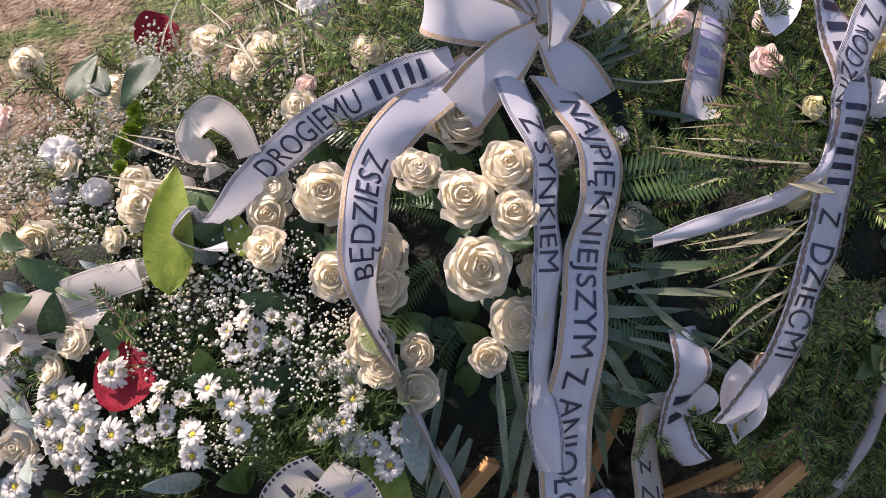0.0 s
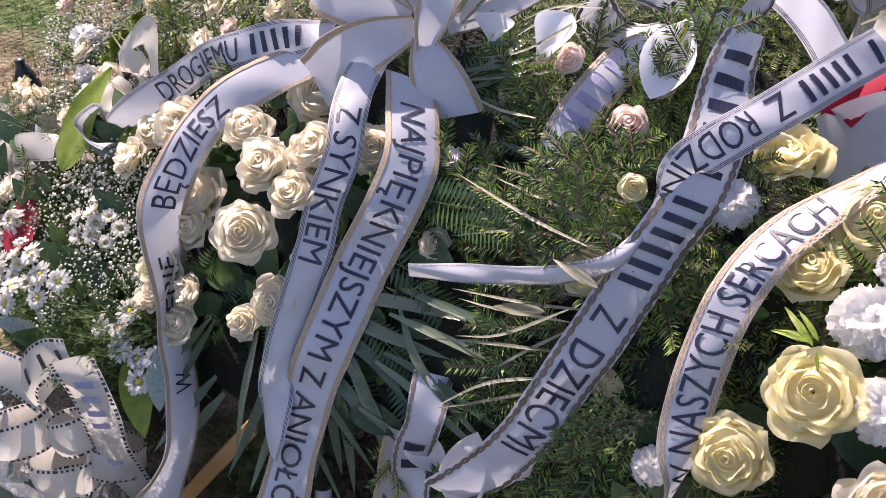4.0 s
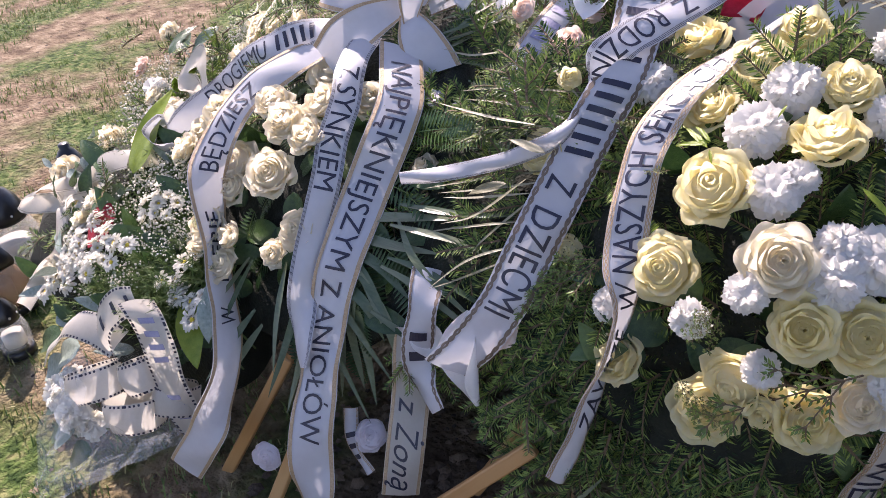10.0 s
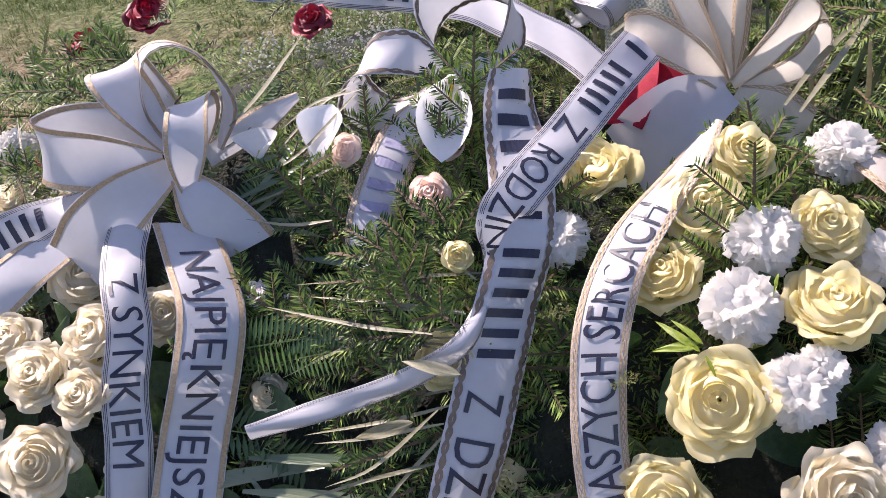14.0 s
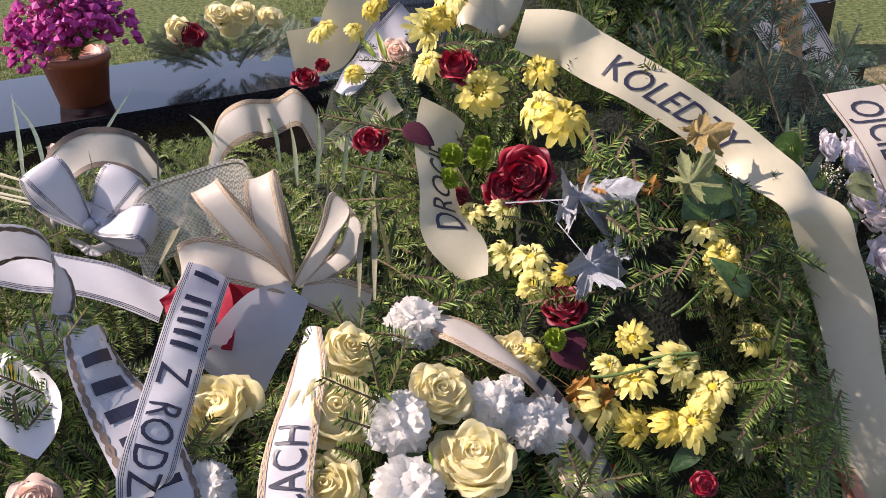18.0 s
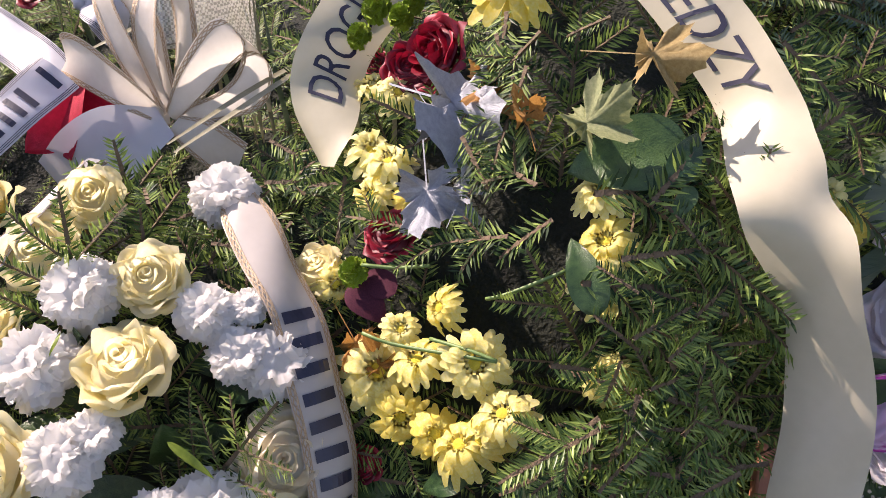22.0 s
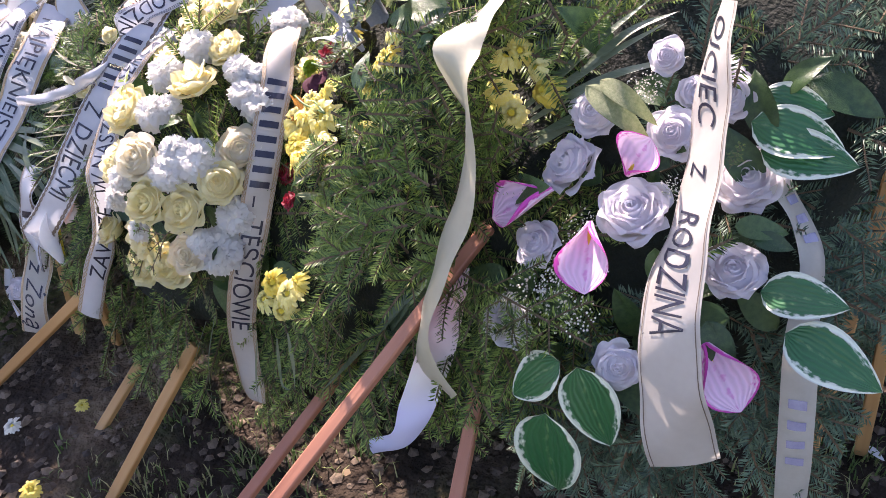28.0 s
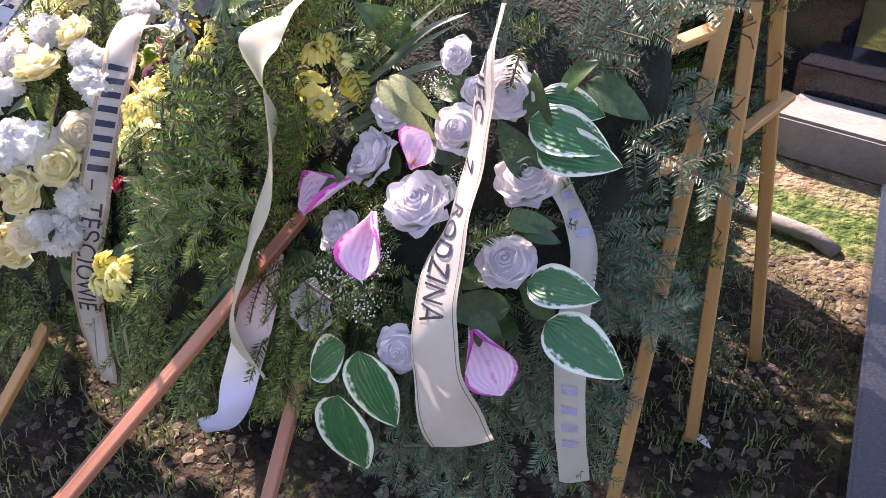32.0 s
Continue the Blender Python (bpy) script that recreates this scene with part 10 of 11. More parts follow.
ribbon(back_wreath, "scarf", "folded red cloth scarf with white print", [
    ((1.396, 1.6, 0.869), (0.18, -0.18, 0.97)),
    ((1.454, 1.6, 0.858), (0.44, 0.18, 0.88)),
    ((1.485, 1.6, 0.871), (0.31, 0.58, 0.75))], 0.067, SCARFRED, (("---", 0.100, 0.600, 0.02, SCARFWHITE, 0),), "none")
ribbon(back_wreath, "scarf", "white fringed cloth scarf", [
    ((1.371, 1.65, 0.904), (0.81, 0.41, 0.42)),
    ((1.444, 1.63, 0.849), (0.69, -0.37, 0.62)),
    ((1.455, 1.6, 0.781), (0.99, 0.03, 0.15))], 0.074, SCARFWHITE, (), "none")
scatter_sprays(wreath_d, "fir", "fir_branch", NEEDLE, [
    ((1.156, 0.924, 0.762), (0.058, -0.013, 0.035), (0.24, -0.55, 0.8), 0.069),
    ((1.144, 0.935, 0.772), (0.035, 0, 0.024), (0.19, -0.53, 0.82), 0.043),
    ((1.141, 0.962, 0.784), (0.018, 0.007, 0.033), (0.16, -0.51, 0.84), 0.038)])
scatter_sprays(wreath_d, "fir", "fir_branch", NEEDLE, [
    ((1.107, 0.828, 0.698), (0.044, 0.038, 0), (0.13, -0.64, 0.75), 0.058),
    ((1.121, 0.815, 0.665), (0.06, 0.048, -0.016), (0.28, -0.67, 0.69), 0.078),
    ((1.101, 0.784, 0.635), (0.035, 0.037, 0.008), (0.21, -0.69, 0.69), 0.051),
    ((1.145, 0.793, 0.611), (0.04, 0.054, 0.002), (0.42, -0.66, 0.62), 0.067),
    ((1.091, 0.768, 0.612), (0.026, 0.03, 0.008), (0.19, -0.7, 0.69), 0.041),
    ((1.155, 0.829, 0.647), (0.012, 0.034, 0.023), (0.42, -0.66, 0.62), 0.042),
    ((1.11, 0.855, 0.714), (-0.028, 0.007, 0.017), (0.12, -0.62, 0.77), 0.033),
    ((1.068, 0.778, 0.62), (-0.022, -0.014, -0.016), (0.04, -0.69, 0.72), 0.03)])
scatter_sprays(wreath_d, "fir", "fir_branch", NEEDLE, [
    ((1.156, 0.888, 0.726), (-0.022, 0.008, 0.026), (0.31, -0.6, 0.74), 0.035),
    ((1.132, 0.802, 0.629), (-0.029, 0.006, 0.024), (0.37, -0.67, 0.64), 0.038)])
scatter_sprays(wreath_d, "fir", "fir_branch", NEEDLEY, [
    ((1.129, 0.817, 0.691), (0.032, 0.047, -0.011), (0.27, -0.65, 0.71), 0.058),
    ((1.145, 0.799, 0.64), (0.033, 0.052, -0.008), (0.4, -0.66, 0.63), 0.062),
    ((1.105, 0.774, 0.631), (0.029, 0.037, -0.007), (0.24, -0.69, 0.68), 0.048)])
scatter_sprays(wreath_b, "fir", "fir_branch", NEEDLE, [
    ((0.379, 0.825, 0.66), (-0.05, 0.015, 0.019), (-0.01, -0.46, 0.89), 0.056),
    ((0.411, 0.854, 0.676), (-0.035, 0.014, 0.029), (0.11, -0.4, 0.91), 0.048),
    ((0.363, 0.808, 0.642), (-0.057, -0.002, -0.001), (-0.1, -0.51, 0.85), 0.057),
    ((0.43, 0.881, 0.686), (-0.023, 0.018, 0.031), (0.15, -0.37, 0.92), 0.042),
    ((0.338, 0.856, 0.674), (-0.038, 0.02, 0.024), (-0.09, -0.47, 0.88), 0.049)])

for k in range(26):
    u, w = (k * 0.618) % 1.0, (k * 0.383) % 1.0
    x, y, h = 0.30 + 0.60 * u, 1.18 + 0.34 * w, 0.12 + 0.08 * ((k * 7) % 5) / 4
    lean = 0.035 * math.sin(k * 2.7)
    blade(back_wreath, [(x, y, 0.54), (x + 0.4 * lean, y - 0.006, 0.54 + 0.6 * h), (x + lean, y + 0.01 * math.cos(k), 0.54 + h + 0.04)], 0.007, STRAW if k % 3 else PALM, "grass_blade")

# ---- easels ----
# the side wreath's easel, seen edge-on
beam((1.538, 1.385, 1.05), (1.566, 1.160, 0.56), 0.021, 0.016, WOOD, side_wreath, "easel_leg")
beam((1.596, 1.375, 1.15), (1.605, 1.136, 0.0), 0.021, 0.016, WOOD, side_wreath, "easel_leg")
beam((1.592, 1.396, 0.74), (1.637, 1.332, 0.0), 0.021, 0.016, WOOD, side_wreath, "easel_leg")
beam((1.586, 1.365, 1.15), (1.633, 1.588, 0.0), 0.021, 0.016, WOOD, side_wreath, "easel_leg")
beam((1.557, 1.235, 0.72), (1.600, 1.300, 0.74), 0.020, 0.012, WOOD, side_wreath, "crossbar")
beam((1.560, 1.170, 0.57), (1.604, 1.250, 0.58), 0.020, 0.012, WOOD, side_wreath, "crossbar")
beam((1.608, 1.380, 0.56), (1.625, 1.500, 0.58), 0.020, 0.012, WOOD, side_wreath, "crossbar")
# added pad behind the fir, so that it casts a denser shadow
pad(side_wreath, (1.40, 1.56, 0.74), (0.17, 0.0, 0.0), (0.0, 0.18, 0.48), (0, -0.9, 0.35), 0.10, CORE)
for z0 in (0.20, 0.33, 0.46, 0.59, 0.72, 0.85, 0.98, 1.10):
    for k in range(12):
        a = k * 2.4 + z0 * 9
        rows = [((1.49 + 0.035 * math.cos(a), 1.44 + 0.04 * math.sin(a) + 0.05 * (k % 3), z0 + 0.07 * math.sin(a * 1.7)), (0.25 * math.cos(a), 0.3 * math.sin(a) - 0.3, -0.7 + 0.3 * math.sin(a * 2.1)), (0.2, -0.8, 0.5), 0.15 + 0.04 * math.sin(a))]
        scatter_sprays(side_wreath, "fir", "fir_branch", BLUENEEDLE, rows)
for k in range(18):
    a = k * 1.9
    z = 0.35 + 0.035 * k
    p = [Vector((1.600 + 0.022 * math.cos(a + i), 1.24 + 0.022 * math.sin(a + i) + 0.1 * (k % 3), z + 0.006 * i)) for i in range(7)]
    link("binding_wire", tube(p, 0.0011, WIRE, 4), side_wreath)


for k in range(150):
    u, w = (k * 0.618) % 1.0, (k + 0.5) / 150
    at = (1.18 + 0.38 * u, 1.34 + 0.26 * w + 0.05 * u, 0.34 + 0.86 * w)
    scatter_sprays(side_wreath, "fir", "fir_branch", NEEDLE, [(at, (0.5 * math.sin(k * 2.1), -0.35 + 0.3 * math.cos(k * 1.3), 0.15 + 0.5 * math.sin(k * 0.7)), (0, -0.6, 0.8), 0.17 + 0.03 * math.sin(k))])

# two pads added to block the sun from the soil on the right
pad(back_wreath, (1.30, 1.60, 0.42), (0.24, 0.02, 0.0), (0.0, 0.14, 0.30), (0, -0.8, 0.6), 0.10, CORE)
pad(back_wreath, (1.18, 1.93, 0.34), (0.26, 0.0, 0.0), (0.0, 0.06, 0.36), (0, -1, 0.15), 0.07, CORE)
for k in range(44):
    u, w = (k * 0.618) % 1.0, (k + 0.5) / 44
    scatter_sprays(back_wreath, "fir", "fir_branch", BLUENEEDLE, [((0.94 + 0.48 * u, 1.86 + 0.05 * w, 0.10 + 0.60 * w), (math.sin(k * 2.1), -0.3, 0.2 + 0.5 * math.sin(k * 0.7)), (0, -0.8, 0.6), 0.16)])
# two mostly unseen pads added to keep sun patches off the soil under the easels
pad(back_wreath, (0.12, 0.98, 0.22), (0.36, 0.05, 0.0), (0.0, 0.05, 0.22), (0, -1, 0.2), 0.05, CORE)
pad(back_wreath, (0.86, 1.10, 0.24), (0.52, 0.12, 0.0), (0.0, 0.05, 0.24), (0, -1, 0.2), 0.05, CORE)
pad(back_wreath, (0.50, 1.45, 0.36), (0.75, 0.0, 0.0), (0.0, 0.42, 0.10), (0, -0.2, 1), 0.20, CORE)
for k in range(70):
    u, w = (k * 0.618) % 1.0, (k + 0.5) / 70
    at = (1.06 + 0.48 * u, 1.50 + 0.18 * w, 0.20 + 0.58 * w)
    scatter_sprays(back_wreath, "fir", "fir_branch", NEEDLE, [(at, (0.6 * math.sin(k * 2.1), -0.5, 0.1 + 0.4 * math.sin(k * 0.7)), (0, -0.6, 0.8), 0.18)])
for k in range(190):
    a, q = k * 2.39996, math.sqrt((k + 0.5) / 190)
    x, y = 0.74 * q * math.cos(a), 0.41 * q * math.sin(a)
    at = (0.50 + x, 1.45 + y, 0.37 + 0.2 * math.sqrt(max(0.0, 1 - 0.98 * q * q)) + 0.24 * y + 0.015 * math.sin(k))
    scatter_sprays(back_wreath, "fir", "fir_branch", NEEDLE, [(at, (math.sin(k * 2.1), math.cos(k * 1.7), 0.15), (0, -0.3, 1), 0.19)])



def clear_ribbons():
    """Presses what grows under the ribbons back below them, so that the ribbons lie on top."""
    for ob in wreath_b.children:
        if ob.name.split(".")[0] == "calla_lily":
            m = whole(ob)
            RIBBON_SITES.extend((*(m @ v.co), *OUTWARD, 0.02) for v in list(ob.data.vertices)[::3])
    sites = np.array(RIBBON_SITES)
    reach = {"fir_branch": 0.11, "leaf": 0.08, "leafy_sprig": 0.10, "fern": 0.08, "cypress_sprig": 0.05, "palm_blade": 0.06, "grass_blade": 0.04, "rose": 0.045, "carnation": 0.024, "wreath_base": 0.2, "gypsophila": 0.03, "chrysanthemum": 0.02}

    def over(p, margin):
        """How far points rise over the ribbon next to them, and that ribbon's normal."""
        near = sites[((sites[:, :3] > p.min(0) - 0.05) & (sites[:, :3] < p.max(0) + 0.05)).all(1)]
        if not len(near):
            return np.zeros(len(p)), p
        d = p[:, None, :] - near[None, :, :3]
        i = (d ** 2).sum(2).argmin(1)
        d, no = d[np.arange(len(p)), i], near[i, 3:6]
        h = (d * no).sum(1)
        flat = np.sqrt(np.maximum(0, (d ** 2).sum(1) - h * h))
        return np.where((flat < 0.012 + margin) & (h > -margin) & (h < 0.16), h + margin, 0.0), no

    for top in (bunch, wreath_a, wreath_b, wreath_c, wreath_d, wreath_e):
        for ob in top.children:
            kind = ob.name.split(".")[0]
            if (kind not in reach and top is not bunch) or kind in ("ribbon", "bow_loop", "easel_leg") or not ob.data:
                continue
            p = np.empty(3 * len(ob.data.vertices), np.float32)
            ob.data.vertices.foreach_get("co", p)
            m = np.array(whole(ob))
            p = p.reshape(-1, 3) @ m[:3, :3].T + m[:3, 3]
            if kind == "wreath_base":
                for _ in range(2):
                    rise, no = over(p, 0.025)
                    p = p - no * rise[:, None]
                ob.data.vertices.foreach_set("co", ((p - m[:3, 3]) @ np.linalg.inv(m[:3, :3]).T).ravel())
                ob.data.update()
                continue
            rise, no = over(p[::max(1, len(p) // 90)], 0.006)
            if rise.max() > 0:
                i = int(np.argsort(rise)[int(0.97 * (len(rise) - 1))])
                ob.matrix_basis.translation -= Vector(no[i]) * float(min(reach.get(kind, 0.07), rise[i]))


clear_ribbons()

# ---- rolled paper ribbon bow and cellophane ----
def roll(parent, at, axis, r, width, turns=1.0):
    axis = Vector(axis).normalized()
    x = axis.orthogonal().normalized()
    y = axis.cross(x)
    rows = [(Vector(at) + (x * math.cos(a) + y * math.sin(a)) * r * (1 + 0.12 * math.cos(2 * a)), axis) for a in [turns * 2 * math.pi * k / 10 for k in range(11)]]
    ribbon(parent, "bow_loop", "rolled cream paper ribbon loop with dotted borders", rows, width, ORGANZA, (), "dots")


roll(bunch, (-0.174, 0.404, 0.218), (-0.40, 0.20, 0.89), 0.042, 0.050)
roll(bunch, (-0.102, 0.440, 0.236), (-0.42, 0.15, 0.88), 0.027, 0.052)
roll(bunch, (-0.100, 0.412, 0.186), (-0.15, 0.25, 0.92), 0.042, 0.050)
roll(bunch, (-0.055, 0.460, 0.195), (-0.1, 0.4, 0.85), 0.034, 0.046)
PAPER = "cream paper ribbon with dotted borders and dark script"
ribbon(bunch, "ribbon", PAPER, [((-0.148, 0.425, 0.290), (-0.55, 0.1, 0.82)), ((-0.150, 0.437, 0.325), (-0.6, 0.15, 0.78)), ((-0.128, 0.458, 0.352), (-0.6, 0.15, 0.78)), ((-0.098, 0.472, 0.362), (-0.75, 0.2, 0.6))], 0.050, ORGANZA, (("- - -", 0.25, 0.95, 0.010, INK, 0),), "dots")
ribbon(bunch, "ribbon", "cream paper ribbon with dotted borders, faded script", [((-0.096, 0.472, 0.362), (0.3, 0.9, -0.2)), ((-0.066, 0.462, 0.350), (0.72, 0.65, -0.1)), ((-0.048, 0.455, 0.300), (0.8, 0.58, -0.05)), ((-0.040, 0.450, 0.240), (0.82, 0.56, 0.0)), ((-0.030, 0.450, 0.180), (0.82, 0.56, 0.0)), ((-0.012, 0.452, 0.130), (0.8, 0.5, 0.1))], 0.052, ORGANZA, (("----", 0.12, 0.45, 0.011, GREYINK, 0), ("---", 0.62, 0.85, 0.010, GREYINK, 0)), "dots")
ribbon(bunch, "ribbon", "cream paper ribbon with dotted borders, folded back", [((-0.335, 0.400, 0.205), (0.4, 0.5, 0.75)), ((-0.275, 0.408, 0.262), (0.35, 0.55, 0.75)), ((-0.235, 0.420, 0.300), (0.2, 0.75, 0.6)), ((-0.180, 0.432, 0.302), (0.1, 0.8, 0.55)), ((-0.135, 0.440, 0.285), (0.1, 0.8, 0.55))], 0.050, ORGANZA, (), "dots")


def wrap(parent, a, b, ra, rb):
    a, b = Vector(a), Vector(b)
    m = basis(a, b - a)
    v, nu, nv = [], 22, 9
    for j in range(nv):
        t = j / (nv - 1)
        for i in range(nu):
            th = 2 * math.pi * i / nu
            r = ra + (rb - ra) * t
            r *= 1 + 0.5 * noise.noise(Vector((math.cos(th) * 2.5, math.sin(th) * 2.5, t * 4))) + 0.12 * math.sin(13 * th + 5 * t)
            v.append(m @ Vector((r * math.cos(th), r * math.sin(th), (b - a).length * t)))
    return link("cellophane_wrap", mesh_of("cellophane_wrap", v, grid_faces(nu, nv, True), CELLO, False), parent, None, "crumpled clear cellophane wrap")


wrap(bunch, (-0.14, 0.44, 0.20), (-0.27, 0.29, 0.015), 0.105, 0.022)
for k, (x, y, z, s) in enumerate(((-0.285, 0.375, 0.165, 0.07), (-0.235, 0.362, 0.150, 0.065), (-0.255, 0.385, 0.195, 0.055), (-0.205, 0.375, 0.130, 0.05))):
    carnation(bunch, (x, y, z), (-0.2, -0.7, 0.6), s, k, WHITEMUM, "white chrysanthemum head in the cellophane")
for k, (x, y, z) in enumerate(((-0.36, 0.36, 0.10), (-0.39, 0.39, 0.14), (-0.34, 0.34, 0.06), (-0.30, 0.33, 0.08), (-0.41, 0.41, 0.18), (-0.33, 0.40, 0.19), (-0.27, 0.33, 0.05))):
    leaf(bunch, (x + 0.09, y + 0.02, z + 0.06), (x, y, z), (-0.2, -0.7, 0.7), GREYLEAF if k % 2 else LEAF, k % 4, name="grey_leaf", ratio=0.42)


# ---- bed of twigs behind the bunch ----
def bed(x, y):
    """Height of the flowers that lie behind the bunch."""
    return 0.135 + 0.411 * x + 0.573 * y


r = random.Random(31)
for k in range(96):
    x = r.uniform(-0.56, 0.02)
    y = r.uniform(0.72, 1.06) + 0.10 * (x > -0.3)
    d = Vector((r.uniform(-1, 0.6), r.uniform(-0.6, 0.9), r.uniform(-0.1, 0.5)))
    scatter_sprays(bunch, "fir", "fir_branch", NEEDLE if k % 4 else NEEDLEY, [((x, y, bed(x, y) - 0.035), d.normalized(), (-0.2, -0.5, 0.85), r.uniform(0.08, 0.15))])
for k in range(26):
    x, y = r.uniform(-0.56, -0.08), r.uniform(0.74, 1.06)
    gyp(bunch, (x, y, bed(x, y) + 0.01), (-0.15, -0.5, 0.85), r.uniform(0.08, 0.12), BLOSSOMTAN if k % 3 else BLOSSOM, k)
for k in range(16):
    x, y = r.uniform(-0.5, -0.05), r.uniform(0.78, 1.05)
    a = Vector((x, y, bed(x, y) - 0.03))
    blade(bunch, [a, a + Vector((-0.05, 0.06, 0.05)), a + Vector((-0.12 + 0.1 * r.random(), 0.14, 0.09))], 0.0045, STRAW, "grass_blade")
for k, (x, y) in enumerate(((-0.27, 0.98), (-0.44, 0.90), (-0.50, 0.99), (-0.20, 1.02), (-0.36, 1.02), (-0.55, 0.86), (-0.12, 1.02))):
    if k % 2:
        carnation(bunch, (x, y, bed(x, y) + 0.012), (-0.12, -0.5, 0.86), 0.052, k)
    else:
        rose(bunch, (x, y, bed(x, y) + 0.012), (-0.12, -0.5, 0.86), 0.05, WHITEROSE, k)
# added filler under the twigs, black like shade, hiding the ground
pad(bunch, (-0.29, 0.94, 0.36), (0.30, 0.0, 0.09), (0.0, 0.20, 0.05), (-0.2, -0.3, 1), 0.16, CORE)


# ---- grave lamps ----
def ring_mesh(name, profile, mat, sides=24, facet=0.0):
    v = []
    for r, z in profile:
        for i in range(sides):
            a = 2 * math.pi * i / sides
            k = 1 + facet * (1 / max(abs(math.cos(a)), abs(math.sin(a))) - 1)
            v.append((r * k * math.cos(a), r * k * math.sin(a), z))
    return mesh_of(name, v, grid_faces(sides, len(profile), True) + [tuple(range(sides))[::-1], tuple(range((len(profile) - 1) * sides, len(profile) * sides))], mat)


def grave_lamp(at, r, h, glass, square=0.0, label=""):
    lamp = thing("grave_lamp", at, label, "grave lamp", "grave lamps beside the wreaths")
    m = Matrix.Translation(at)
    hb = h * 0.63
    link("base", ring_mesh("base", [(r * 0.8, 0.0), (r * 0.92, 0.006), (r * 0.92, 0.018), (r * 0.8, 0.022)], PLASTIC, 24, square), lamp, m)
    link("glass", ring_mesh("glass", [(r * 0.82, 0.022), (r * 0.98, hb * 0.35), (r, hb * 0.7), (r * 0.76, hb), (r * 0.72, hb), (r * 0.94, hb * 0.7), (r * 0.92, hb * 0.35), (r * 0.78, 0.028)], glass, 24, square), lamp, m)
    link("candle", ring_mesh("candle", [(r * 0.62, 0.030), (r * 0.62, hb * 0.62), (r * 0.5, hb * 0.64)], WAX, 20), lamp, m)
    top = h - hb
    link("cap", ring_mesh("cap", [(r * 0.78, hb - 0.004), (r * 0.82, hb + 0.008), (r * 0.78, hb + top * 0.28), (r * 0.64, hb + top * 0.55), (r * 0.40, hb + top * 0.78), (r * 0.26, hb + top * 0.84), (r * 0.28, hb + top * 0.97), (r * 0.2, h)], PLASTIC, 24, square), lamp, m)
    for k in range(8):
        a = 2 * math.pi * k / 8
        s = [Vector((r * 0.79 * math.cos(a) + 0.003 * math.cos(q) * math.sin(a), r * 0.79 * math.sin(a) - 0.003 * math.cos(q) * math.cos(a), hb + top * 0.2 + 0.003 * math.sin(q))) for q in [6.283 * i / 8 for i in range(8)]]
        o = Vector((0.0012 * math.cos(a), 0.0012 * math.sin(a), 0))
        link("vent_hole", mesh_of("vent_hole", [p + o for p in s] + [p - o for p in s], [tuple(range(8)), tuple(range(15, 7, -1))] + [(i, (i + 1) % 8, 8 + (i + 1) % 8, 8 + i) for i in range(8)], WAX), lamp, m)
    return lamp


BLACKCAP = "glass grave lamp with a black vented plastic cap"
grave_lamp((-1.00, 0.65, 0.0), 0.066, 0.250, GLASS, 0.0, "tall clear glass grave lamp with a domed black cap")
grave_lamp((-0.88, 0.53, 0.0), 0.062, 0.205, AMBERGLASS, 0.8, "square amber glass grave lamp with a pyramid black cap")
grave_lamp((-1.05, 0.87, 0.0), 0.050, 0.245, GLASS, 0.0, BLACKCAP)
grave_lamp((-0.80, 0.465, 0.0), 0.036, 0.165, AMBERGLASS, 0.0, "small amber grave lamp with a black cap")
grave_lamp((-0.70, 0.47, 0.0), 0.036, 0.150, GLASS, 0.0, "small clear grave lamp with a black cap")
grave_lamp((-0.765, 0.385, 0.0), 0.034, 0.150, GLASS, 0.0, "small clear grave lamp with a black cap")
grave_lamp((-0.67, 0.315, 0.0), 0.042, 0.170, GLASS, 0.0, BLACKCAP)
grave_lamp((-0.99, 0.46, 0.0), 0.055, 0.215, GLASS, 0.0, BLACKCAP)
grave_lamp((-0.98, 0.95, 0.0), 0.034, 0.240, GLASS, 0.0, BLACKCAP)


# ---- the neighbouring graves ----
tomb = thing("tomb_slab", (0.5, 3.0, 0.0), "low polished black granite tomb slab", "tomb")
block("top_slab", (-0.32, 2.72, 0.36), (1.40, 3.28, 0.42), GRANITE, tomb, 0.006)
block("plinth", (-0.26, 2.78, 0.0), (1.34, 3.22, 0.36), GRANITE, tomb, 0.004)
for k, (x, y, r, h) in enumerate(((-0.27, 2.92, 0.035, 0.20), (-0.24, 3.10, 0.045, 0.18), (-0.10, 2.96, 0.055, 0.17), (-0.14, 3.18, 0.04, 0.22), (-0.01, 3.10, 0.055, 0.24), (-0.17, 3.22, 0.04, 0.20))):
    grave_lamp((x, y, 0.42), r, h, GLASS, 0.0, "clear glass grave lamp on the black slab")

potted = thing("flower_pot", (0.53, 2.90, 0.42), "terracotta pot with a purple aster bush on the slab", "potted plant")
m = Matrix.Translation((0.53, 2.90, 0.42))
link("pot", ring_mesh("pot", [(0.070, 0.0), (0.092, 0.12), (0.098, 0.12), (0.100, 0.145), (0.092, 0.145), (0.088, 0.125)], TERRACOTTA), potted, m)
tagged(link("bush", spray_mesh("bush", "asparagus", 71, 0.12, LEAF), potted, basis((0.53, 2.90, 0.52), (1, 0, 0), (0, 0, 1), 3.2)), kind="stuff")
tagged(link("foliage", spray_mesh("foliage", "asparagus", 72, 0.12, LEAF), potted, basis((0.53, 2.90, 0.54), (0, 1, 0), (0.3, -0.2, 1), 3.0)), kind="stuff")
